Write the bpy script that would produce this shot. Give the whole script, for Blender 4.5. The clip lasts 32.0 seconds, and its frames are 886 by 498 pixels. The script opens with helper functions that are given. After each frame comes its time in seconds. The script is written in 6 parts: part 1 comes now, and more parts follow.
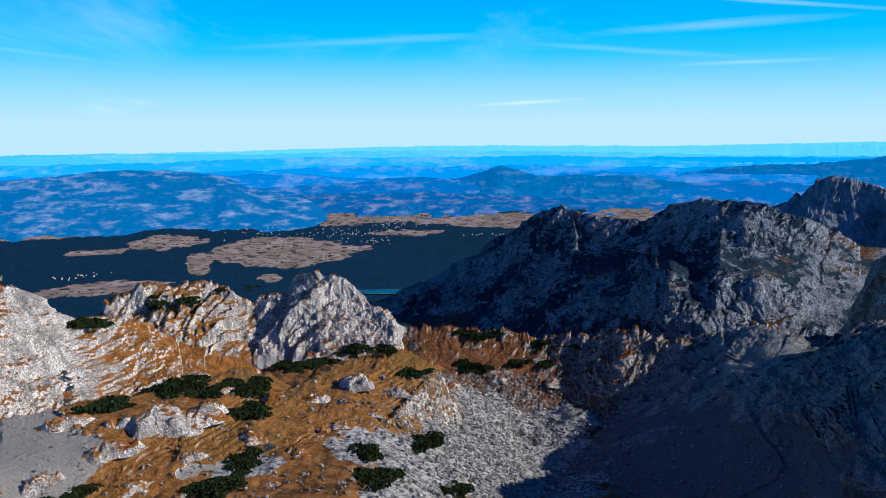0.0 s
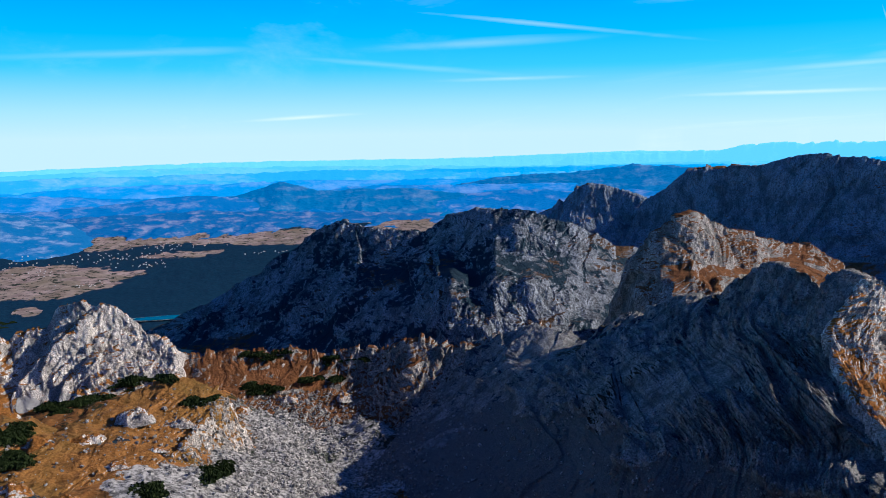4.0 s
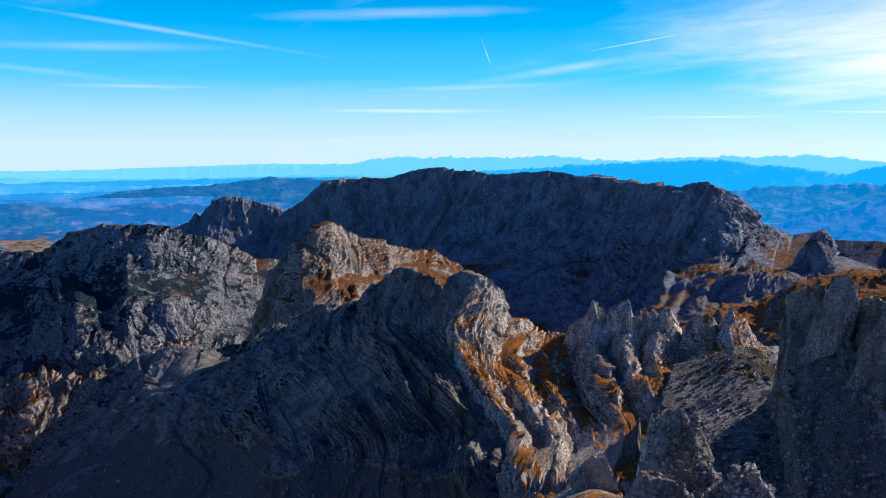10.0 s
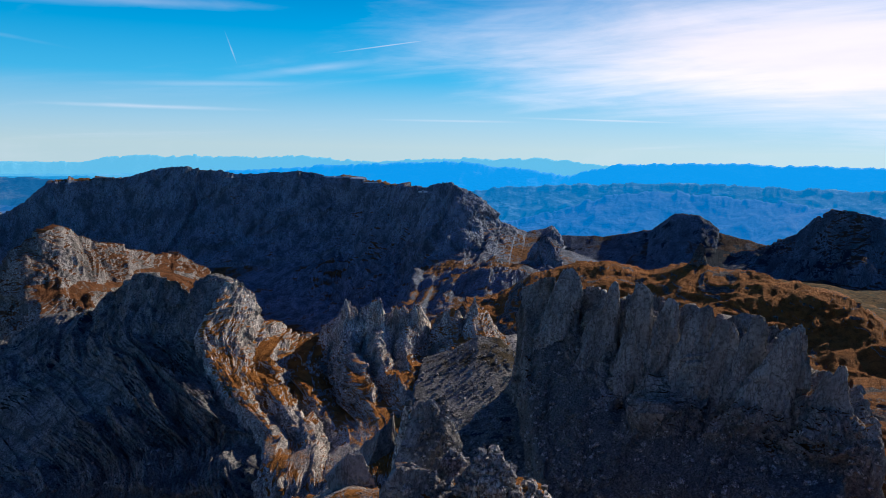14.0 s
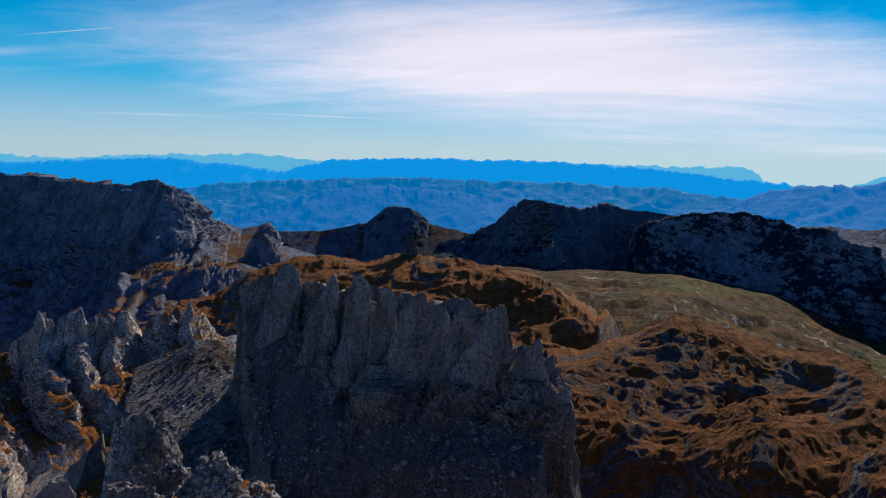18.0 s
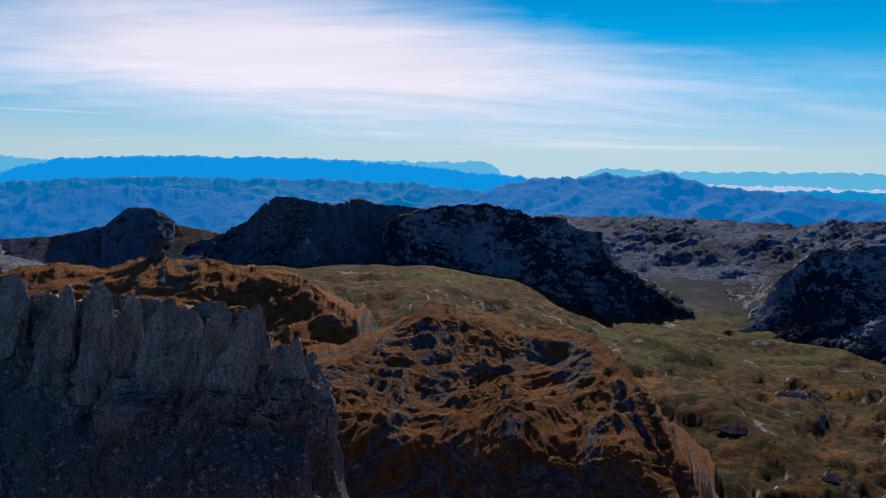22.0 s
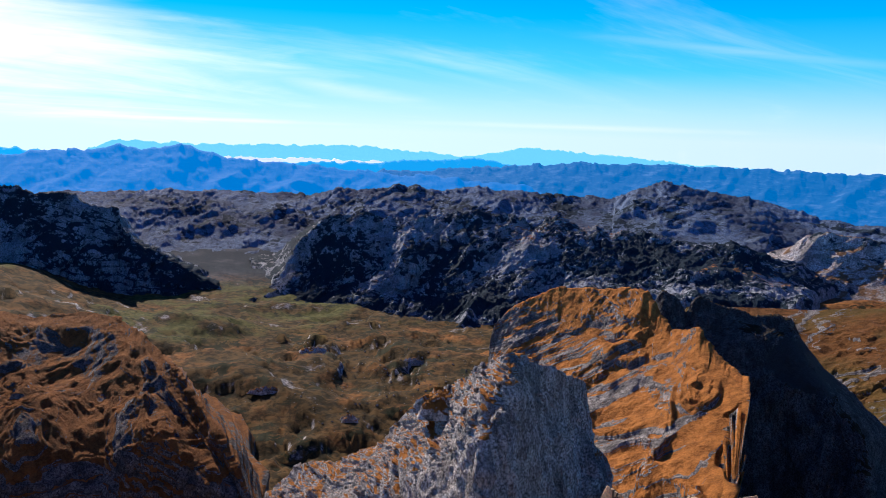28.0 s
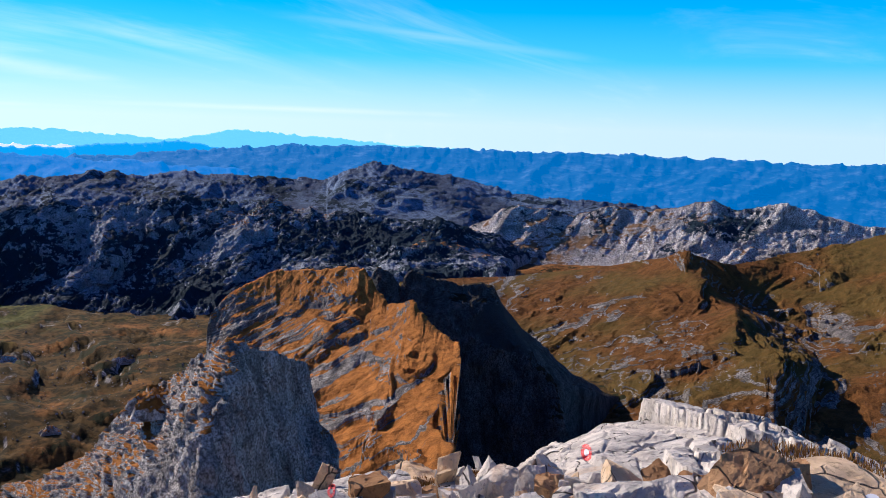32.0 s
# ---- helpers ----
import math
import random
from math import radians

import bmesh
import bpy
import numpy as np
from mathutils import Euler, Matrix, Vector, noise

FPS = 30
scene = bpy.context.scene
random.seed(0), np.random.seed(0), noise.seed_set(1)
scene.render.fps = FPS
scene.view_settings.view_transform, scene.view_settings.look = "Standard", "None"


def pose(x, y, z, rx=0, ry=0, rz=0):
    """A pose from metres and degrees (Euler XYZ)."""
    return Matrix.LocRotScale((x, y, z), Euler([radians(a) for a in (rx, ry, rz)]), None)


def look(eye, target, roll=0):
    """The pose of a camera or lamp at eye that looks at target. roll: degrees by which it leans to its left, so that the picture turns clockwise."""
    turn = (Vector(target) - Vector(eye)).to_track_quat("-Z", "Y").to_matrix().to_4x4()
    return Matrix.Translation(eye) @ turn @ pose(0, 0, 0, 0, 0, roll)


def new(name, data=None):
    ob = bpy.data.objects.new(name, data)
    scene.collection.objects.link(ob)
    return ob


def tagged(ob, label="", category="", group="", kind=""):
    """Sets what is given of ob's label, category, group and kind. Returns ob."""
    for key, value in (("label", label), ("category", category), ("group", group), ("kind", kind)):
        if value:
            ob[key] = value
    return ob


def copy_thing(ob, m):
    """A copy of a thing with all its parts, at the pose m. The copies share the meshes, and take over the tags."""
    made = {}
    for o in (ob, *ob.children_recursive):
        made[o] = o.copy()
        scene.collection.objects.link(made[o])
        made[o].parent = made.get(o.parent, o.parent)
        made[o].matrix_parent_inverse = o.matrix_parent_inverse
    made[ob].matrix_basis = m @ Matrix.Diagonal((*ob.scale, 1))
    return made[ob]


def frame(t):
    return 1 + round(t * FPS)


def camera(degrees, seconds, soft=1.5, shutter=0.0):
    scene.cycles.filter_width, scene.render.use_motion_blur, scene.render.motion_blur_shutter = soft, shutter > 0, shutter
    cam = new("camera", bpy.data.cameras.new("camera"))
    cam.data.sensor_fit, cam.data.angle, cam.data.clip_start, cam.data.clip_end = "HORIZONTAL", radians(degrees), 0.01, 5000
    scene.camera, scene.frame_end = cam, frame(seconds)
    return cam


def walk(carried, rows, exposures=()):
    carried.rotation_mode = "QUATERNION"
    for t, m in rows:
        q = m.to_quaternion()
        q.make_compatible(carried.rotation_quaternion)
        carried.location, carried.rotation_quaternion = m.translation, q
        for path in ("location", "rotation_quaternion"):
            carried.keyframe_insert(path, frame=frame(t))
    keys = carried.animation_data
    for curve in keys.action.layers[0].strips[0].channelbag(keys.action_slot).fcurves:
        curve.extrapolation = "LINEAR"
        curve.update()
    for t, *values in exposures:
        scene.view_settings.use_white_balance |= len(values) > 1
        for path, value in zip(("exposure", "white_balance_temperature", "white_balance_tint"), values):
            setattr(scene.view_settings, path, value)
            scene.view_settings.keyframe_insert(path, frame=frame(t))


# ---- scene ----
cam = camera(58.15, 32.0, soft=0.35)
EYE, ARM = 1.6, 0.3   # eye height over the summit rock; the arm's length the camera swings on
# seconds, yaw, pitch, roll
TURNS = [
    (0.0, -0.04, -9.13, 0.24), (0.5, -1.02, -9.22, 0.26), (1.0, -2.50, -9.10, 0.29), (1.5, -4.42, -8.93, 0.32),
    (2.0, -6.67, -8.80, 0.63), (2.5, -9.05, -8.62, 0.72), (3.0, -11.45, -8.51, 0.78), (3.5, -13.64, -8.33, 0.81),
    (5.5, -22.13, -8.35, 0.82), (6.0, -24.38, -8.28, 0.70), (6.5, -26.34, -8.10, 0.64), (7.0, -28.18, -7.89, 0.61),
    (7.5, -30.20, -7.66, 0.50), (8.0, -32.22, -7.65, 0.34), (8.5, -34.40, -7.64, 0.10), (9.0, -36.71, -7.58, 0.02),
    (9.5, -38.99, -7.50, -0.08), (10.0, -41.25, -7.47, -0.20), (10.5, -43.65, -7.45, -0.47), (11.0, -46.23, -7.43, -0.72),
    (11.5, -48.70, -7.40, -0.93), (12.0, -51.38, -7.36, -1.27), (12.5, -53.39, -7.34, -1.40), (13.0, -55.35, -7.26, -1.21),
    (13.5, -57.11, -7.23, -1.12), (14.0, -58.96, -7.24, -1.16), (14.5, -61.05, -7.23, -1.20), (16.5, -70.95, -7.29, -1.21),
    (17.0, -73.79, -7.24, -1.25), (17.5, -76.60, -7.21, -1.25), (18.0, -79.20, -7.16, -1.19), (18.5, -81.73, -7.15, -1.05),
    (19.0, -84.09, -7.26, -1.14), (19.5, -86.33, -7.32, -1.17), (20.0, -88.32, -7.27, -1.10), (20.5, -90.46, -7.20, -1.02),
    (21.0, -92.58, -7.14, -0.97), (21.5, -94.58, -7.09, -0.89), (22.0, -96.85, -7.11, -0.89), (22.5, -99.30, -7.20, -0.93),
    (23.0, -101.67, -7.37, -1.07), (23.5, -104.12, -7.55, -1.31), (24.0, -107.04, -7.60, -1.26), (24.5, -109.90, -7.62, -1.49),
    (25.0, -112.65, -7.80, -1.52), (25.5, -115.44, -8.06, -1.70), (27.5, -127.01, -8.13, -1.78), (28.0, -130.35, -8.28, -1.90),
    (28.5, -133.62, -8.65, -2.08), (29.0, -136.87, -9.02, -2.32), (29.5, -139.93, -9.28, -2.61), (30.0, -143.07, -9.10, -2.26),
    (30.5, -146.12, -9.01, -2.13), (31.0, -148.63, -8.94, -2.02), (31.5, -150.00, -8.92, -2.04), (32.0, -150.80, -8.90, -1.90),
]
ROWS = [(t, pose(-ARM * math.sin(radians(yaw)), ARM * math.cos(radians(yaw)), EYE, 90 + pitch, roll, yaw)) for t, yaw, pitch, roll in TURNS]
EXPOSURES = [(t, stops, kelvin, tint) for t, stops, kelvin, tint in (
    (0, 0.05, 5150, 8), (3, 0.1, 5250, 9), (6, 0.25, 5700, 13), (9, 0.2, 5900, 14), (12, 0.0, 5900, 13), (16, -0.45, 5900, 11), (21, -0.5, 5900, 12), (25, -0.25, 5850, 14), (28, 0.15, 5750, 18), (32, 0.15, 5650, 17))]
walk(cam, ROWS, EXPOSURES)

# ---- sky and sun ----
SUN_BEARING, SUN_HEIGHT = 103.0, 27.0


def way(bearing, angle):
    """The direction at a compass bearing (from +y, clockwise) and an angle over the horizon."""
    b, a = radians(bearing), radians(angle)
    return Vector((math.sin(b) * math.cos(a), math.cos(b) * math.cos(a), math.sin(a)))


sun = new("sun", bpy.data.lights.new("sun", "SUN"))
sun.data.energy, sun.data.angle, sun.data.color = 5.5, radians(0.5), (1.0, 0.81, 0.58)
sun.matrix_world = look(way(SUN_BEARING, SUN_HEIGHT) * 900, (0, 0, 0))


class Nodes:
    """Short hand for building a node tree."""

    def __init__(self, tree):
        self.tree = tree
        tree.nodes.clear()

    def add(self, kind, **kw):
        n = self.tree.nodes.new(kind)
        for key, value in kw.items():
            setattr(n, key, value)
        return n

    def put(self, socket, value):
        if hasattr(value, "is_output"):
            self.tree.links.new(value, socket)
        elif value is not None:
            socket.default_value = value

    def math(self, op, a, b=None, c=None, clamp=False):
        n = self.add("ShaderNodeMath", operation=op, use_clamp=clamp)
        for i, v in enumerate((a, b, c)):
            self.put(n.inputs[i], v)
        return n.outputs[0]

    def vec(self, op, a, b=None, scale=None):
        n = self.add("ShaderNodeVectorMath", operation=op)
        self.put(n.inputs[0], a)
        self.put(n.inputs[1], b)
        if scale is not None:
            self.put(n.inputs["Scale"], scale)
        return n.outputs["Value"] if op in ("DOT_PRODUCT", "LENGTH") else n.outputs[0]

    def mix(self, f, a, b, blend="MIX"):
        n = self.add("ShaderNodeMix", data_type="RGBA", blend_type=blend, clamp_factor=True)
        for i, v in ((0, f), (6, a), (7, b)):
            self.put(n.inputs[i], v)
        return n.outputs[2]

    def noise(self, vector, scale, detail=4.0, rough=0.55, distort=0.0):
        n = self.add("ShaderNodeTexNoise", noise_dimensions="3D")
        self.put(n.inputs["Vector"], vector)
        for key, v in (("Scale", scale), ("Detail", detail), ("Roughness", rough), ("Distortion", distort)):
            n.inputs[key].default_value = v
        return n.outputs["Fac"]

    def step(self, v, lo, hi):
        n = self.add("ShaderNodeMapRange", interpolation_type="SMOOTHSTEP")
        self.put(n.inputs[0], v)
        n.inputs[1].default_value, n.inputs[2].default_value = lo, hi
        return n.outputs[0]


world = bpy.data.worlds.new("sky")
scene.world = world
world.use_nodes = True
W = Nodes(world.node_tree)
sky = W.add("ShaderNodeTexSky", sky_type="NISHITA", sun_disc=False, sun_elevation=radians(SUN_HEIGHT), sun_rotation=radians(SUN_BEARING),
            altitude=2500, air_density=1.0, dust_density=0.6, ozone_density=2.0)
ray_dir = W.add("ShaderNodeTexCoord").outputs["Generated"]
sep = W.add("ShaderNodeSeparateXYZ")
W.put(sep.inputs[0], ray_dir)
height = sep.outputs[2]
# high cirrus on a flat layer over the mountains, drawn out by the wind
lift = W.math("ADD", W.math("MAXIMUM", height, 0.0), 0.10)
flat = W.add("ShaderNodeCombineXYZ")
W.put(flat.inputs[0], W.math("DIVIDE", sep.outputs[0], lift))
W.put(flat.inputs[1], W.math("DIVIDE", sep.outputs[1], lift))
wind = W.add("ShaderNodeMapping")
W.put(wind.inputs["Vector"], flat.outputs[0])
wind.inputs["Rotation"].default_value = (0, 0, radians(8))
wind.inputs["Scale"].default_value = (0.62, 0.24, 1)
streak = W.noise(wind.outputs[0], 1.0, 7.0, 0.6, 0.5)
thin = W.math("MULTIPLY", W.step(streak, 0.48, 0.80), W.math("MULTIPLY", W.step(height, 0.03, 0.10), 0.24))


def near(bearing, angle, wide, tall, tilt=0.0):
    """1 at a direction, falling to 0 at wide and tall degrees from it."""
    c = way(bearing, angle)
    side = Vector((math.cos(radians(bearing)), -math.sin(radians(bearing)), 0))
    up = side.cross(c)
    a = radians(tilt)
    s2, u2 = side * math.cos(a) + up * math.sin(a), up * math.cos(a) - side * math.sin(a)
    x = W.math("DIVIDE", W.vec("DOT_PRODUCT", ray_dir, tuple(s2)), math.sin(radians(wide)))
    y = W.math("DIVIDE", W.math("SUBTRACT", W.vec("DOT_PRODUCT", ray_dir, tuple(u2)), 0.0), math.sin(radians(tall)))
    front = W.math("GREATER_THAN", W.vec("DOT_PRODUCT", ray_dir, tuple(c)), 0.0)
    d = W.math("SQRT", W.math("ADD", W.math("MULTIPLY", x, x), W.math("MULTIPLY", y, y)))
    return W.math("MULTIPLY", front, W.math("SUBTRACT", 1.0, d, clamp=True))


fibre = W.noise(W.vec("MULTIPLY", ray_dir, (6.0, 6.0, 38.0)), 1.0, 6.0, 0.62, 0.6)
bank = W.math("ADD", near(86, 6.4, 40, 6.6, -4.0), W.math("MULTIPLY", W.math("SUBTRACT", streak, 0.5), 0.9))
bank = W.math("ADD", bank, W.math("MULTIPLY", W.math("SUBTRACT", fibre, 0.5), 0.32))
bank = W.math("MULTIPLY", W.step(bank, 0.04, 0.80), 0.93)
cloud = W.math("MAXIMUM", thin, bank)
# single wisps and old trails: bearing, angle, half length, half thickness, tilt, density
for b, a, wide, tall, tilt, dense in [(5.8, 1.25, 6, 0.34, 3, 0.65), (355, 5.5, 14, 0.6, 3, 0.22), (20.5, 3.75, 8, 0.36, 0.5, 0.42), (39, 2.35, 10, 0.34, 0, 0.6),
                                      (22.5, 7.4, 14, 0.36, -7, 0.34), (55, 7.0, 5.5, 0.14, 9, 0.85), (44.3, 6.3, 1.5, 0.13, -70, 0.45), (71, 2.1, 9, 0.2, -1, 0.75),
                                      (12, 4.8, 16, 0.5, -5, 0.2), (331, 4.6, 14, 0.5, -6, 0.2), (38, 9.0, 13, 0.9, 2, 0.4), (50, 5.3, 9, 0.8, 8, 0.45), (43, 4.0, 11, 0.5, 2, 0.3), (18, 6.2, 13, 0.7, 2, 0.25), (60, 1.9, 8, 0.2, 0, 0.45), (108, 1.9, 10, 0.8, -4, 0.6), (122, 3.0, 10, 1.5, -8, 0.5), (112, 0.4, 18, 0.4, 0, 0.75), (98, 1.0, 12, 0.35, -1, 0.6), (140, 0.7, 18, 0.5, 0, 0.4), (104, 2.6, 14, 0.6, -5, 0.6), (130, 5.0, 14, 1.2, -9, 0.4), (150, 6.0, 16, 0.9, -6, 0.3)]:
    core = near(b, a, wide, tall * 0.7, tilt)
    w = W.math("ADD", core, W.math("MULTIPLY", W.math("SUBTRACT", fibre, 0.55), W.math("MULTIPLY", W.step(core, 0.0, 0.3), 0.9)))
    cloud = W.math("MAXIMUM", cloud, W.math("MULTIPLY", W.step(w, 0.05, 1.2), dense * 0.6))
# the band of bright air over the horizon goes over into the deep blue of a high sky
ramp = W.add("ShaderNodeValToRGB")
W.put(ramp.inputs[0], height)
ramp.color_ramp.elements[0].position, ramp.color_ramp.elements[0].color = 0.0, (0.64, 0.82, 0.82, 1)
ramp.color_ramp.elements[1].position, ramp.color_ramp.elements[1].color = 0.30, (0.0, 0.09, 0.30, 1)
for at_z, tone in ((0.03, (0.46, 0.76, 0.90, 1)), (0.08, (0.09, 0.58, 0.92, 1)), (0.15, (0.0, 0.40, 0.80, 1)), (0.21, (0.0, 0.24, 0.60, 1))):
    ramp.color_ramp.elements.new(at_z).color = tone
aureole = W.math("MAXIMUM", W.vec("DOT_PRODUCT", ray_dir, tuple(way(SUN_BEARING, SUN_HEIGHT))), 0.0)
low_air = W.vec("SCALE", ramp.outputs[0], scale=W.math("ADD", 9.5, W.math("MULTIPLY", W.math("POWER", aureole, 3.0), 2.8)))
deep = W.mix(1.0, sky.outputs[0], (0.15, 0.44, 0.88, 1), "MULTIPLY")
clear = W.mix(W.step(height, 0.18, 0.42), low_air, deep)
sky_colour = W.mix(cloud, clear, W.vec("SCALE", (13.6, 12.0, 12.1), scale=W.math("ADD", 0.72, W.math("MULTIPLY", streak, 0.5))))
back = W.add("ShaderNodeBackground")
W.put(back.inputs[0], sky_colour)
back.inputs[1].default_value = 0.1
W.put(W.add("ShaderNodeOutputWorld").inputs[0], back.outputs[0])

# ---- noise for shaping the land ----


def lattice(ix, iy, iz, seed):
    h = ix.astype(np.uint32) * np.uint32(374761393) + iy.astype(np.uint32) * np.uint32(668265263) + iz.astype(np.uint32) * np.uint32(2147483647 - 58) + np.uint32(seed * 7919 + 13)
    h = (h ^ (h >> np.uint32(13))) * np.uint32(1274126177)
    h = (h ^ (h >> np.uint32(16))) * np.uint32(2246822519)
    return ((h ^ (h >> np.uint32(15))) & np.uint32(0xFFFFFF)).astype(np.float32) / np.float32(0xFFFFFF)


def value(p, seed):
    """Smooth noise, 0 to 1, at the points p (n, 3)."""
    f = np.floor(p)
    t = (p - f).astype(np.float32)
    t = t * t * (3 - 2 * t)
    i = f.astype(np.int64)
    x0, y0, z0 = i[:, 0], i[:, 1], i[:, 2]
    r = 0
    for dx in (0, 1):
        wx = t[:, 0] if dx else 1 - t[:, 0]
        for dy in (0, 1):
            wy = wx * (t[:, 1] if dy else 1 - t[:, 1])
            for dz in (0, 1):
                r = r + wy * (t[:, 2] if dz else 1 - t[:, 2]) * lattice(x0 + dx, y0 + dy, z0 + dz, seed)
    return r


def fractal(p, size, octaves=5, gain=0.5, seed=0, ridged=False):
    """Sum of noises from size metres downwards, about -1 to 1."""
    total, amp, norm = 0, 1.0, 0.0
    for k in range(octaves):
        n = value(p * (2.03 ** k / size) + 17.3 * k, seed + k)
        n = 1 - 2 * np.abs(2 * n - 1) if ridged else 2 * n - 1
        total, norm, amp = total + amp * n, norm + amp, amp * gain
    return total / norm


def spots(line):
    """Points at (bearing, sight angle, distance) from the eye on the summit."""
    a = np.array(line, float)
    b, e = np.radians(a[:, 0]), np.radians(a[:, 1])
    return np.stack([np.sin(b) * a[:, 2], np.cos(b) * a[:, 2], EYE + np.tan(e) * a[:, 2]], 1)


def part(name, verts, faces, material, parent=None, label="", smooth=False):
    me = bpy.data.meshes.new(name)
    me.from_pydata(verts, [], faces)
    me.materials.append(material)
    if smooth:
        me.polygons.foreach_set("use_smooth", np.ones(len(me.polygons), bool))
    ob = new(name, me)
    ob.parent = parent
    if label:
        ob["label"] = label
    return ob


def sheet(name, grid, material, parent=None, label=""):
    """A mesh from a grid of points (rows, columns, 3), filled fast."""
    n, m, _ = grid.shape
    k = np.arange(n * m).reshape(n, m)
    quads = np.stack([k[:-1, :-1], k[:-1, 1:], k[1:, 1:], k[1:, :-1]], -1).reshape(-1, 4)
    me = bpy.data.meshes.new(name)
    me.vertices.add(n * m)
    me.vertices.foreach_set("co", grid.reshape(-1).astype(np.float32))
    me.loops.add(quads.size)
    me.loops.foreach_set("vertex_index", quads.reshape(-1).astype(np.int32))
    me.polygons.add(len(quads))
    me.polygons.foreach_set("loop_start", np.arange(0, quads.size, 4, dtype=np.int32))
    me.update(calc_edges=True)
    me.validate()
    me.materials.append(material)
    ob = new(name, me)
    ob.parent = parent
    if label:
        ob["label"] = label
    return ob


def normals(g):
    du, dv = np.gradient(g, axis=1), np.gradient(g, axis=0)
    n = np.cross(du, dv)
    n /= np.linalg.norm(n, axis=2, keepdims=True) + 1e-9
    return np.where(n[..., 2:3] < 0, -n, n)


DENSE = 1.35


def blocks(u, v, size, seed):
    """Angular blocks: a random height and tilt for each cell, -1 to 1."""
    p = np.stack([u, v], 1) / size
    base = np.floor(p).astype(np.int64)
    best, out = np.full(len(u), 9.0, np.float32), np.zeros(len(u), np.float32)
    zero = np.zeros(len(u), np.int64)
    for dx in (-1, 0, 1):
        for dy in (-1, 0, 1):
            cx, cy = base[:, 0] + dx, base[:, 1] + dy
            a, b = lattice(cx, cy, zero, seed), lattice(cx, cy, zero + 1, seed)
            ex, ey = p[:, 0] - cx - a, p[:, 1] - cy - b
            d = np.abs(ex) * 0.8 + np.abs(ey) * 0.8 + 0.4 * (ex * ex + ey * ey)
            h = 1.1 * lattice(cx, cy, zero + 2, seed) - 0.55 + (lattice(cx, cy, zero + 3, seed) - 0.5) * ex * 2.2 + (lattice(cx, cy, zero + 4, seed) - 0.5) * ey * 1.2
            near_one = d < best
            best, out = np.where(near_one, d, best), np.where(near_one, h, out)
    return out


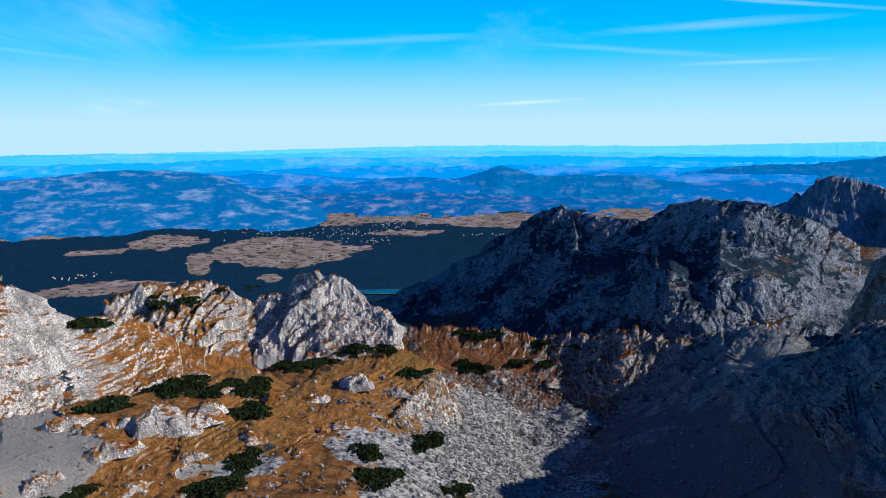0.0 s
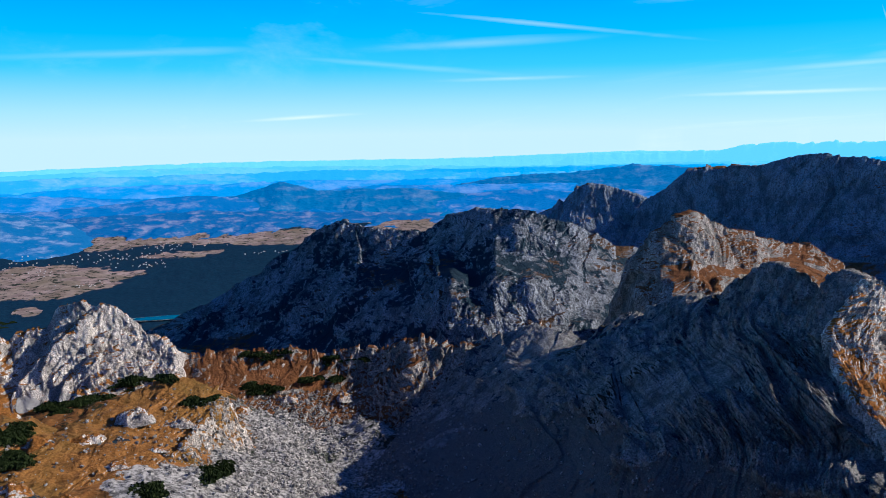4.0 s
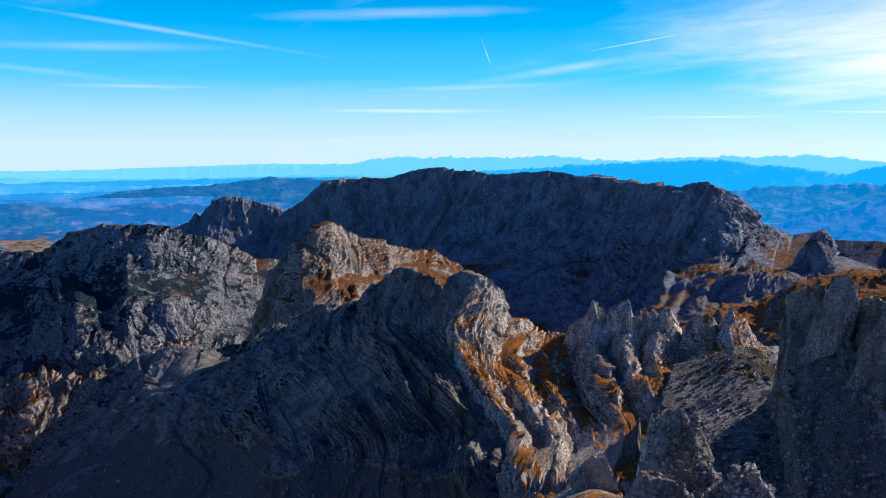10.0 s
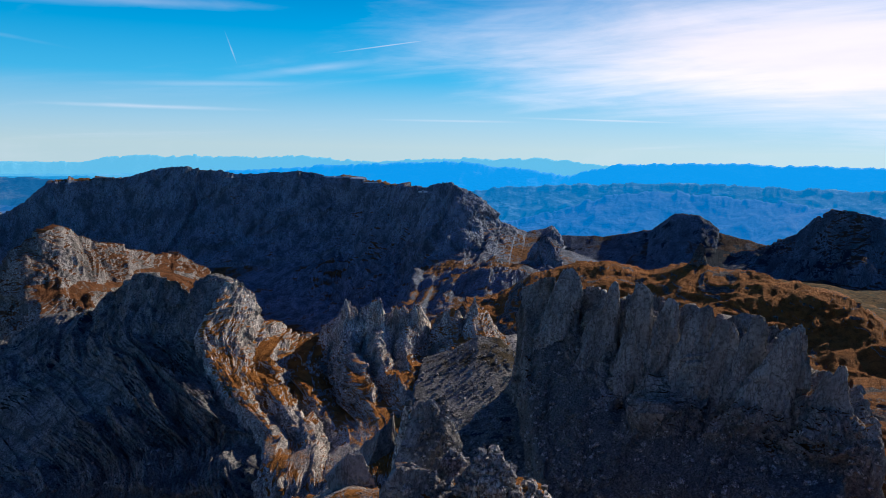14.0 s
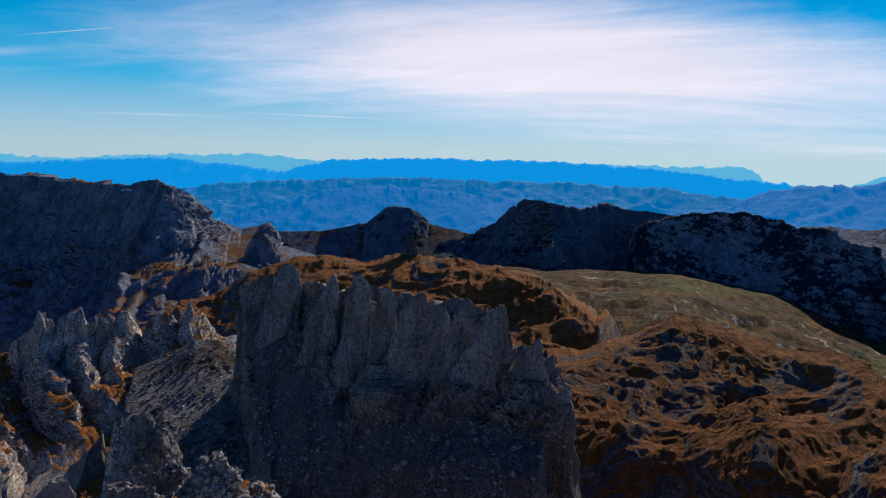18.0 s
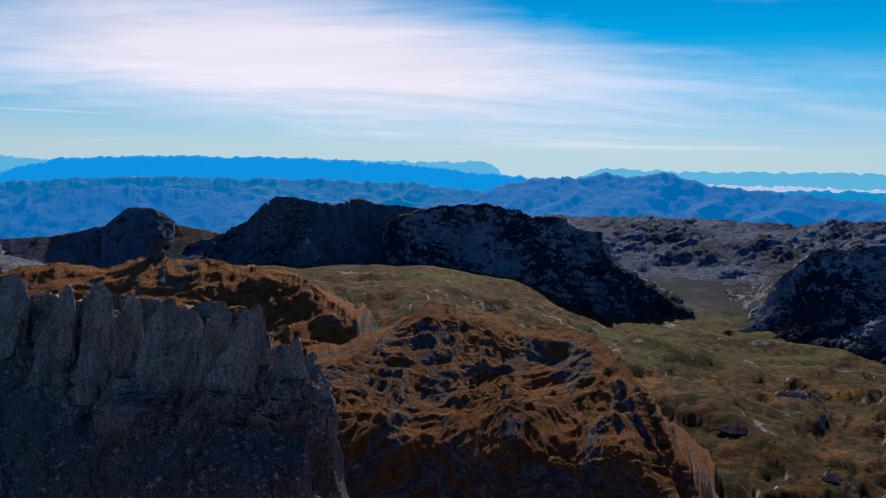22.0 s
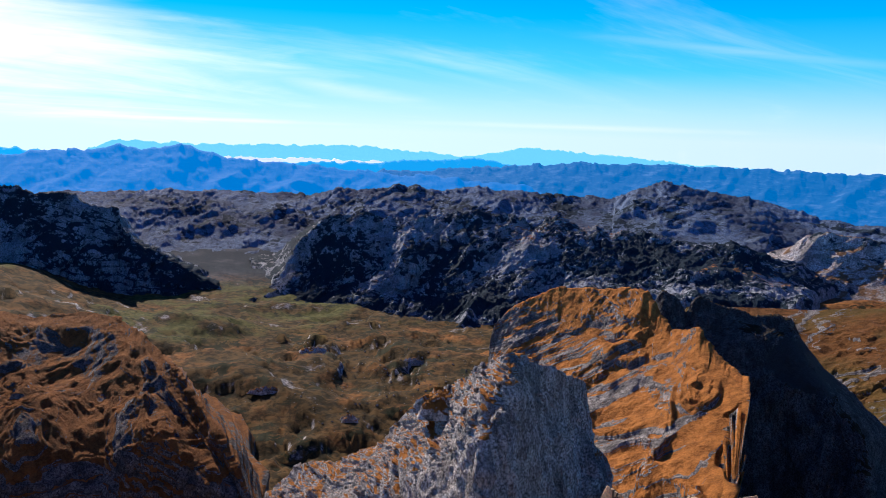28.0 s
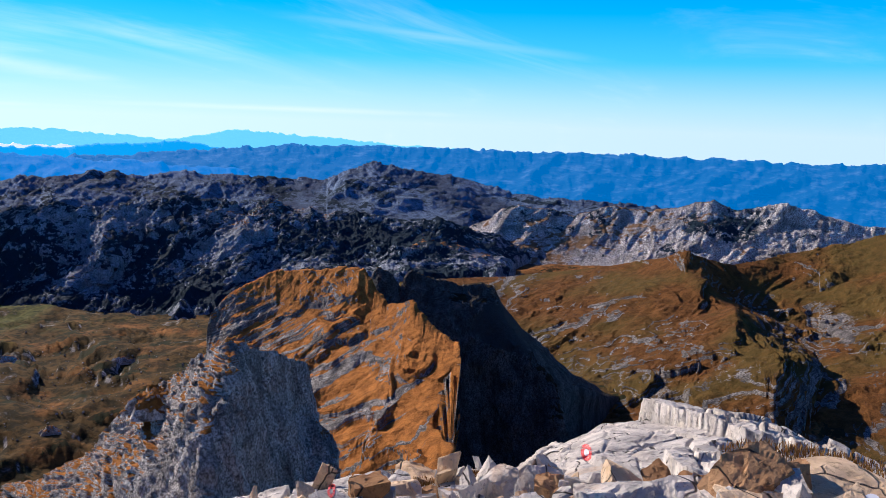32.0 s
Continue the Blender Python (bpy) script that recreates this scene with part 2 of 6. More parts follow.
def massif(name, material, lines, wide, rows, rugged, size, label, category="mountain", seed=1, jag=0.5, sag=0.25, kind="", group="",
           block=1.0, gully=1.0, fine=1.0, sink=True, taper=0.03, roll=0.0, ledge=0.0, dip=(0, 0), cut=0.55, smooth_top=28.0, lean=0.25, crag=0.0, scree=(), parent=None):
    """A mountain between its lines: back foot, crest, and one or more lines down to its front foot.
    wide: points along it; rows: points between each two lines; rugged: strength of its relief; size: metres between its ribs;
    jag: the teeth of the crest; block, gully, fine: shares of blocks, of ribs and gullies, of grain; lean: slant of the ribs; crag: more or less bare cliff;
    scree: smooth aprons of stones as ovals (bearing, sight angle, half widths); roll: height of its knolls; ledge: height of its rock steps;
    dip: how the steps rise to the east and north; cut: share of the treads; smooth_top: metres below the crest without them."""
    wide = int(wide * DENSE)
    crest = np.array(lines[1], float)
    s = np.concatenate([[0], np.cumsum(np.hypot(np.diff(crest[:, 0]), np.diff(crest[:, 1])) + 1e-6)])
    along = np.interp(np.linspace(0, s[-1], wide), s, (crest[:, 0] - crest[0, 0]) / (crest[-1, 0] - crest[0, 0]))
    L = []
    for ln in lines:
        ln = np.array(ln, float)
        t = (ln[:, 0] - ln[0, 0]) / (ln[-1, 0] - ln[0, 0])
        L.append(spots(np.stack([np.interp(along, t, ln[:, k]) for k in range(3)], 1)))
    if sink:
        # both feet go down into the ground
        for k in (0, -1):
            L[k][:, 2] = np.minimum(L[k][:, 2], ground_height(L[k][:, 0], L[k][:, 1]) - 4 - 0.008 * np.hypot(L[k][:, 0], L[k][:, 1]))
    strips = []
    for k, n in enumerate(rows):
        n = max(3, int(n * DENSE))
        v = np.linspace(0, 1, n, endpoint=(k == len(rows) - 1))[:, None, None]
        line = L[k] * (1 - v) + L[k + 1] * v
        if k and len(rows) > 2:
            # rounded over from strip to strip
            m0 = (L[k + 1] - L[k - 1]) / 2 if k > 1 else L[k + 1] - L[k]
            m1 = (L[k + 2] - L[k]) / 2 if k + 2 < len(L) else L[k + 1] - L[k]
            curve = (2 * v ** 3 - 3 * v ** 2 + 1) * L[k] + (v ** 3 - 2 * v ** 2 + v) * m0 + (3 * v ** 2 - 2 * v ** 3) * L[k + 1] + (v ** 3 - v ** 2) * m1
            line = 0.35 * line + 0.65 * curve
        line[..., 2] -= sag * 0.5 * np.sin(math.pi * v[..., 0]) ** 1.2 * np.abs(L[k][:, 2] - L[k + 1][:, 2]) * (0.6 if k else 0.5)
        strips.append(line)
    g = np.concatenate(strips, 0)
    if sink:
        # and so do both ends
        s = np.linspace(0, 1, wide)
        end = np.clip(np.minimum(s, 1 - s) / taper, 0, 1) ** 0.7
        low = (ground_height(g[..., 0].reshape(-1), g[..., 1].reshape(-1)) - 8).reshape(g.shape[:2])
        g[..., 2] = np.where(g[..., 2] > low, low + (g[..., 2] - low) * end, g[..., 2])
    nrm = normals(g)
    n0 = len(strips[0])
    # metres along the crest and down the slope
    u = np.concatenate([[0], np.cumsum(np.linalg.norm(np.diff(g[n0], axis=0)[:, :2], axis=1))])
    u = np.broadcast_to(u, g.shape[:2])
    dv = np.concatenate([np.zeros((1, wide)), np.cumsum(np.linalg.norm(np.diff(g, axis=0), axis=2), axis=0)])
    v = dv - dv[n0]
    flat, U, V = g.reshape(-1, 3), u.reshape(-1), v.reshape(-1)
    wx, wy, wz = (fractal(flat, size * 1.3, 3, 0.5, seed + 40 + k) * size * 0.45 for k in range(3))
    mask = np.clip(1.6 * ovals(*flat.T, scree, 1.1 * fractal(flat, size * 0.6, 5, 0.6, seed + 50)), 0, 0.85) if len(scree) else np.zeros(len(flat))
    hard = np.clip((0.84 + crag - nrm.reshape(-1, 3)[:, 2] + 0.30 * fractal(flat, size * 0.9, 4, 0.55, seed + 45)) / 0.22, 0.12, 1) * (1 - 0.8 * mask)
    slant = U + lean * V + wx
    big = fractal(np.stack([slant, V * 0.33 + wy, 0 * U], 1), size, 3, 0.5, seed, True)
    mid = fractal(flat + np.stack([wx, wy, wz], 1) * 0.5, size * 0.42, 5, 0.55, seed + 5, True)
    grain = fractal((flat + np.stack([wx, wy, wz], 1) * 0.15) * np.array([1, 1, 0.75]), size / 5.5, 5, 0.64, seed + 9, True)
    depth = np.clip(np.abs(V) / (size * 1.2), 0.22, 1)
    d = rugged * size * hard * (gully * depth * 0.12 * big + depth ** 0.5 * 0.055 * mid + (0.4 + 0.6 * fine) * 0.017 * grain)
    if block:
        d += rugged * block * size * hard * (0.040 * blocks(slant, V * 0.45, size / 2.6, seed + 60) + 0.022 * blocks(slant + 0.2 * V, V * 0.55, size / 6.0, seed + 61)
                                             + 0.012 * blocks(slant - 0.2 * V, V * 0.7, size / 14.0, seed + 62) + 0.007 * blocks(slant, V * 0.8, size / 30.0, seed + 63))
    d = d.reshape(g.shape[:2])
    out = g + nrm * d[..., None]
    row = np.arange(g.shape[0])[:, None]
    ease = np.exp(-((row - n0) / (0.10 * sum(rows[1:]) * DENSE + 2.0)) ** 2)
    out[..., 2] += jag * 0.07 * size * ease * (fractal(np.stack([U, 0.15 * V, 0 * U], 1), size / 2.5, 4, 0.6, seed + 21, True) + 0.5 * blocks(U, V * 0.3, size / 5.0, seed + 22)).reshape(g.shape[:2])
    calm = np.clip(np.abs(V) / smooth_top, 0, 1) ** 1.5 * (1 - mask)
    if roll:
        p = out.reshape(-1, 3) * np.array([1, 1, 0.0])
        p = p + np.stack([fractal(p, size, 2, 0.5, seed + 31), fractal(p, size, 2, 0.5, seed + 32), 0 * U], 1) * size * 0.3
        out[..., 2] += (roll * calm * (fractal(p, size * 1.3, 5, 0.5, seed + 33, True) + 0.5 * fractal(p, size * 0.3, 3, 0.5, seed + 34, True))).reshape(g.shape[:2])
    if ledge:
        p = out.reshape(-1, 3)
        s = p[:, 2] - dip[0] * p[:, 0] - dip[1] * p[:, 1] + ledge * 2.0 * fractal(p, size * 1.2, 4, 0.5, seed + 35)
        lift = 0
        for k, w in ((ledge, 1.0), (ledge * 0.41, 0.8)):
            f = (s / k) % 1
            q = np.clip((f - cut) / (0.94 - cut), 0, 1)
            much = np.clip(0.32 + 1.9 * fractal(p * np.array([1, 1, 2.0]), size * 0.8, 4, 0.55, seed + 36), 0, 1.05)
            lift = lift + w * k * (q * q * (3 - 2 * q) - f) * much
        out[..., 2] += (lift * calm).reshape(g.shape[:2])
    ob = sheet(name, out, material, parent)
    ob.data.attributes.new("scree", "FLOAT", "POINT").data.foreach_set("value", mask.astype(np.float32))
    if parent:
        ob["label"] = label
        return ob
    return tagged(ob, label, category, group, kind)


def spire(name, material, bearing, top, base, r, width, label, seed=1, flat_to=0.55, lean=0.0, rugged=0.10, category="rock pinnacle", group="", power=0.75, parent=None):
    """A tapered rock tower: sight angles of its top and base, its width in degrees; flat_to: depth over width."""
    foot = spots([(bearing, base, r)])[0]
    height_m = r * (math.tan(radians(top)) - math.tan(radians(base)))
    half = r * math.tan(radians(width)) / 2
    nu, nv = 76, 60
    t = np.linspace(-0.25, 1, nv)[:, None]
    a = np.linspace(0, 2 * math.pi, nu + 1)[None, :]
    shape = np.clip(1 - np.clip(t, -0.25, 1), 0, 1.25) ** power * (1 + 0 * a)
    c, s_ = np.cos(a), np.sin(a)
    box = 1 / (np.abs(c) ** 3 + np.abs(s_) ** 3) ** (1 / 3)
    rr = half * shape * box
    pad = np.stack([(c * rr).reshape(-1), (s_ * rr).reshape(-1), (t * height_m * (1 + 0 * a)).reshape(-1)], 1)
    k = half * (0.35 + shape.reshape(-1))
    push = blocks((a + 0 * t).reshape(-1) * half, pad[:, 2] * 0.45, half * 0.75, seed) + 0.5 * blocks((a + 0 * t).reshape(-1) * half, pad[:, 2] * 0.6, half * 0.3, seed + 1)
    push = push + 0.6 * fractal(pad * np.array([1, 1, 0.35]) + seed * 31, half * 0.5, 4, 0.55, seed + 2, True)
    seam = np.clip(np.minimum(a, 2 * math.pi - a) / 0.5, 0, 1) + 0 * t
    out = (1 + rugged * 3.2 * push.reshape(rr.shape) * seam)
    x, y = c * rr * out, s_ * rr * out * flat_to
    slant = 0.8 * math.sin(seed * 1.37) + 0.25 * math.sin(seed * 0.71)
    z = t * height_m + np.clip(t, 0, 1) ** 2 * (slant * x + 0.5 * half * fractal(np.stack([x.reshape(-1), y.reshape(-1), 0 * x.reshape(-1)], 1) + seed, half * 0.6, 3, 0.6, seed + 8, True).reshape(x.shape))
    b = radians(bearing)
    x = x + lean * half * np.clip(t, 0, 1)
    g = np.stack([foot[0] + x * math.cos(b) + y * math.sin(b), foot[1] - x * math.sin(b) + y * math.cos(b), foot[2] + z], 2)
    ob = sheet(name, g, material, parent, label if parent else "")
    return ob if parent else tagged(ob, label, category, group)

# ---- materials ----


def matter(name):
    m = bpy.data.materials.new(name)
    m.use_nodes = True
    return m, Nodes(m.node_tree)


def finish(n, colour, rough, bump=None, glow=None):
    b = n.add("ShaderNodeBsdfPrincipled")
    n.put(b.inputs["Base Color"], colour)
    n.put(b.inputs["Roughness"], rough)
    b.inputs["Specular IOR Level"].default_value = 0.08
    if bump is not None:
        h, dist = bump
        k = n.add("ShaderNodeBump")
        k.inputs["Strength"].default_value = 0.8
        k.inputs["Distance"].default_value = dist
        n.put(k.inputs["Height"], h)
        n.put(b.inputs["Normal"], k.outputs[0])
    if glow:
        b.inputs["Emission Color"].default_value = (*glow[0], 1)
        b.inputs["Emission Strength"].default_value = glow[1]
    n.put(n.add("ShaderNodeOutputMaterial").inputs[0], b.outputs[0])


def alpine(name, scale=1.0, grass=0.5, pine=0.0, rock=(0.42, 0.405, 0.385), turf=(0.29, 0.125, 0.03), green=0.0, glow=None, rust=0.15, strata=None, bands_below=0.0, contrast=1.0, speckle=0.85):
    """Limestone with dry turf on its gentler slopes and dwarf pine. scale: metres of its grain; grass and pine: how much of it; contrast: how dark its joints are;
    strata: rise to the east and north, metres and strength of its rock beds."""
    m, n = matter(name)
    geo = n.add("ShaderNodeNewGeometry")
    pos = geo.outputs["Position"]
    up = n.add("ShaderNodeSeparateXYZ")
    n.put(up.inputs[0], geo.outputs["Normal"])
    tall = n.vec("MULTIPLY", pos, (1, 1, 0.4))
    g1 = n.noise(tall, 0.9 / scale / 10, 8, 0.62, 0.4)
    g2 = n.noise(pos, 0.9 / scale, 6, 0.65)
    g3 = n.noise(pos, 0.012 / scale, 3, 0.5)
    veins = n.noise(n.vec("MULTIPLY", pos, (1, 1, 3.0)), 0.25 / scale, 6, 0.7, 1.0)
    light = tuple(min(c * (1 + 0.4 * contrast), 0.8) for c in rock) + (1,)
    dark = tuple(c * (1 - 0.45 * contrast) for c in rock) + (1,)
    col = n.mix(n.step(g1, 0.34, 0.62), dark, light)
    # slanting cracks and seams of the beds
    seam = n.noise(n.vec("MULTIPLY", pos, (1, 1, 0.35)), 0.30 / scale, 6, 0.62, 0.3)
    seam = n.math("ABSOLUTE", n.math("SUBTRACT", seam, 0.5))
    col = n.mix(n.math("MULTIPLY", n.step(seam, 0.035, 0.0), 0.75 * contrast), col, tuple(c * 0.30 for c in rock) + (1,))
    tints = n.add("ShaderNodeTexNoise")
    n.put(tints.inputs["Vector"], pos)
    tints.inputs["Scale"].default_value = 0.15 / scale
    joint = n.add("ShaderNodeTexVoronoi", feature="DISTANCE_TO_EDGE")
    n.put(joint.inputs["Vector"], n.vec("ADD", n.vec("MULTIPLY", pos, (1, 1, 0.45)), n.vec("SCALE", tints.outputs["Color"], scale=9.0 * scale)))
    joint.inputs["Scale"].default_value = 0.11 / scale
    col = n.mix(n.math("MULTIPLY", n.math("MULTIPLY", n.step(joint.outputs["Distance"], 0.035, 0.0), n.step(g2, 0.42, 0.55)), 0.8), col, tuple(c * (1 - 0.70 * contrast) for c in rock) + (1,))
    col = n.mix(n.math("MULTIPLY", n.step(g2, 0.54, 0.68), 0.5), col, tuple(c * (1 - 0.60 * contrast) for c in rock) + (1,))
    col = n.mix(speckle, col, n.mix(n.step(g2, 0.38, 0.62), (1.45, 1.45, 1.45, 1), (0.50, 0.50, 0.50, 1)), "MULTIPLY")
    col = n.mix(n.math("MULTIPLY", n.step(veins, 0.55, 0.75), rust * 2), col, (0.30, 0.17, 0.09, 1))
    cover = n.math("ADD", up.outputs[2], n.math("MULTIPLY", n.math("SUBTRACT", g1, 0.5), 0.75))
    cover = n.math("ADD", cover, n.math("MULTIPLY", n.math("SUBTRACT", g3, 0.5), 1.0))
    if strata:
        bed = n.vec("DOT_PRODUCT", pos, (-strata[0], -strata[1], 1.0))
        bed = n.math("ADD", bed, n.math("MULTIPLY", n.noise(pos, 0.022, 4, 0.55, 0.3), strata[2] * 2.6))
        line = n.add("ShaderNodeCombineXYZ")
        n.put(line.inputs[2], bed)
        n.put(line.inputs[0], n.math("MULTIPLY", n.noise(pos, 0.03, 3), 4.0))
        layer = n.noise(line.outputs[0], 1.0 / strata[2], 4, 0.65)
        at_z = n.add("ShaderNodeSeparateXYZ")
        n.put(at_z.inputs[0], pos)
        show = n.math("MULTIPLY", n.step(at_z.outputs[2], bands_below, bands_below - 22.0), n.step(g3, 0.32, 0.46))
        cover = n.math("SUBTRACT", cover, n.math("MULTIPLY", n.math("MULTIPLY", n.step(layer, 0.48, 0.54), strata[3]), show))
        col = n.mix(n.math("MULTIPLY", n.step(n.noise(line.outputs[0], 3.3 / strata[2], 3, 0.6), 0.50, 0.58), 0.6), col, tuple(c * 0.25 for c in rock) + (1,))
    if grass > 0:
        lo = 1.12 - 0.75 * grass
        t2 = n.mix(n.math("ADD", n.math("MULTIPLY", n.step(g2, 0.36, 0.66), 0.45), n.math("MULTIPLY", n.step(n.noise(n.vec("MULTIPLY", pos, (1, 1, 0.25)), 0.14 / scale, 5, 0.62), 0.38, 0.62), 0.55)), tuple(c * 0.52 for c in turf) + (1,), tuple(c * 1.4 for c in turf) + (1,))
        t2 = n.mix(n.math("MULTIPLY", n.step(g3, 0.42, 0.62), green), t2, (0.10, 0.105, 0.028, 1))
        col = n.mix(n.step(cover, lo - 0.06, lo + 0.08), col, t2)
    if pine > 0:
        p1 = n.math("ADD", n.math("MULTIPLY", n.noise(pos, 0.12 / scale, 7, 0.70, 0.3), 0.48), n.math("MULTIPLY", n.noise(pos, 0.016 / scale, 4, 0.6, 0.4), 0.52))
        # pine is tinted blue, with distance haze put into its colour
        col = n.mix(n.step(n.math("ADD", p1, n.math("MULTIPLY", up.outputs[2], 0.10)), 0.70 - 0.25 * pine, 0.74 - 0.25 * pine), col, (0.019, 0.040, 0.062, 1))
    loose = n.add("ShaderNodeAttribute", attribute_name="scree").outputs["Fac"]
    stones = n.mix(n.step(n.noise(pos, 1.3 / scale, 5, 0.75), 0.35, 0.68), tuple(c * 0.32 for c in rock) + (1,), tuple(min(c * 0.95, 0.8) for c in rock) + (1,))
    col = n.mix(n.step(n.math("ADD", loose, n.math("MULTIPLY", n.math("SUBTRACT", g1, 0.5), 0.9)), 0.40, 0.60), col, stones)
    sharp = n.math("ABSOLUTE", n.math("SUBTRACT", n.noise(tall, 0.16 / scale, 7, 0.66, 0.6), 0.5))
    h = n.math("ADD", n.math("MULTIPLY", g1, 1.0), n.math("MULTIPLY", g2, 0.3))
    h = n.math("SUBTRACT", h, n.math("MULTIPLY", sharp, 1.6))
    if strata:
        h = n.math("ADD", h, n.math("MULTIPLY", n.math("MULTIPLY", layer, show), 1.4))
    finish(n, col, 0.92, (h, 4.0 * scale), glow)
    return m


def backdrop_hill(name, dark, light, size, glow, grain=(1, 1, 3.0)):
    """Far land through kilometres of air: woods and clearings, haze put in as blue tones and faint emission."""
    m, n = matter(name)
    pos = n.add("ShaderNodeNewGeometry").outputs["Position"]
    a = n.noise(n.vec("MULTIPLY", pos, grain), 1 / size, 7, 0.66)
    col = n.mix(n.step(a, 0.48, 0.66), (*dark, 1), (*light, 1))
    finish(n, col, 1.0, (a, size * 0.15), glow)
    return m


# sun and shade partly put into limestone tones: SUNNY, RIB lighter; BARE, GREY darker
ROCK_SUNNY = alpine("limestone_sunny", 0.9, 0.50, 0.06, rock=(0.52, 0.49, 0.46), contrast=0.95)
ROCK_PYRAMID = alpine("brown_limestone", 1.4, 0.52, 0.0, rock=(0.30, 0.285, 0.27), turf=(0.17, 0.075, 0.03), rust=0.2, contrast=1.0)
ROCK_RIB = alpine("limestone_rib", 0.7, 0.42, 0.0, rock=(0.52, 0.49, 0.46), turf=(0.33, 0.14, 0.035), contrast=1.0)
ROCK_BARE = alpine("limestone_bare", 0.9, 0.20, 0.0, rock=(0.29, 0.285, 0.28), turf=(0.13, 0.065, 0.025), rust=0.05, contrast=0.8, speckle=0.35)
# the ridge's shade is painted in: dark rock, dark turf and pine patches
ROCK_GREY = alpine("limestone_and_grass_in_shade", 0.9, 0.12, 0.26, rock=(0.235, 0.235, 0.23), turf=(0.065, 0.05, 0.028), rust=0.06, contrast=0.9, speckle=0.55)
# the fin's deep shade is put into this near-black base colour
ROCK_DARK = alpine("shade_dark_limestone", 0.8, 0.3, 0.0, rock=(0.085, 0.088, 0.09), turf=(0.04, 0.03, 0.015), rust=0.03)
# FAR, WALL, PINE, STREAK, DOME, KARST: blue haze is painted into the base colours
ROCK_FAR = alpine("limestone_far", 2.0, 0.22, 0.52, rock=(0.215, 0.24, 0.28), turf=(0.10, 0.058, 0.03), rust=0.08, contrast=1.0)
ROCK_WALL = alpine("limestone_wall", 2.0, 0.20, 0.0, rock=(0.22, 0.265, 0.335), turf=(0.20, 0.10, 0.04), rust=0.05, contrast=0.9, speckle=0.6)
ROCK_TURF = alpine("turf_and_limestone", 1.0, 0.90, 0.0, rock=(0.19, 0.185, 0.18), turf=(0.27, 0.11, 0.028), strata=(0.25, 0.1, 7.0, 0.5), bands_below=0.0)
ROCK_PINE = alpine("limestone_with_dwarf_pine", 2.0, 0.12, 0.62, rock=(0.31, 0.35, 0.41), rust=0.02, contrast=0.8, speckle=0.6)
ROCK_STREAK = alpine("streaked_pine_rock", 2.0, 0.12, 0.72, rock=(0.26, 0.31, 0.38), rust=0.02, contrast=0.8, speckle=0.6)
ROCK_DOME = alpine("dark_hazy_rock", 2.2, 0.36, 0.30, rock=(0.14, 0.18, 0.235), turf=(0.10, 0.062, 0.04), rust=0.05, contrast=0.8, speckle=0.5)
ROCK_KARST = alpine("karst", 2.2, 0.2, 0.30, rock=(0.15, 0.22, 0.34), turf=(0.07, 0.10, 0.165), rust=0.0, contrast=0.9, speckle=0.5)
ROCK_PALE = alpine("pale_karst", 2.0, 0.24, 0.32, rock=(0.54, 0.525, 0.515), turf=(0.25, 0.15, 0.08), rust=0.05)
ROCK_PINNACLE = alpine("pinnacle_limestone", 0.5, 0.42, 0.0, rock=(0.40, 0.385, 0.37), turf=(0.36, 0.15, 0.035), contrast=0.9)
FOLDED = alpine("turf_over_folded_limestone", 0.7, 0.88, 0.0, rock=(0.27, 0.26, 0.25), turf=(0.42, 0.17, 0.04), strata=(-0.50, -0.32, 3.0, 0.95), bands_below=-100.0)
LAYERED = alpine("turf_over_layered_limestone", 0.9, 0.95, 0.0, rock=(0.16, 0.155, 0.15), turf=(0.22, 0.092, 0.026), strata=(0.34, -0.12, 5.0, 0.55), bands_below=-118.0)
TURF_SUNNY = alpine("sunny_turf", 0.8, 0.86, 0.05, rock=(0.50, 0.47, 0.44), turf=(0.27, 0.125, 0.035), green=0.3, contrast=1.0)
TURF = alpine("dry_turf", 1.2, 0.92, 0.0, green=0.45, rock=(0.24, 0.23, 0.22), turf=(0.165, 0.075, 0.022), strata=(-0.34, -0.22, 6.0, 0.7), bands_below=-165.0)
# far ranges: haze put into blue base colours and emission that pales with distance
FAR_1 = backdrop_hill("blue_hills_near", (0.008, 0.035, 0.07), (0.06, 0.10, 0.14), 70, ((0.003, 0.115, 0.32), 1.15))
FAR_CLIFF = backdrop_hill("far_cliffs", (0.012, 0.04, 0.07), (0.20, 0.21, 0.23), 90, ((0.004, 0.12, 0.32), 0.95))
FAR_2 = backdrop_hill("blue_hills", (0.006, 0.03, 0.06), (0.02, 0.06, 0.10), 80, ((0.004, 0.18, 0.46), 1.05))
# stronger emission for the brighter haze towards the sun
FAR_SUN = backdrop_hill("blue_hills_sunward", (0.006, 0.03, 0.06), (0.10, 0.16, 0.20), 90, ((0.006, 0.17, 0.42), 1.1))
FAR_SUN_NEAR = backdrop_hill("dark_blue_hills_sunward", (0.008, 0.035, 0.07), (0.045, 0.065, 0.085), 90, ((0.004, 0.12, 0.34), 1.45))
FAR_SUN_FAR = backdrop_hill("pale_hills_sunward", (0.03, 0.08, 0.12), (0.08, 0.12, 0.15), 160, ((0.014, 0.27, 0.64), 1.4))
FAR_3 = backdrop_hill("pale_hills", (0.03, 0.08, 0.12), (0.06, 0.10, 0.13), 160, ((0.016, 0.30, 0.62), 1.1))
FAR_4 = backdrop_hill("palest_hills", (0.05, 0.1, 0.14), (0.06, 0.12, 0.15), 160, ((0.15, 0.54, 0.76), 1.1))
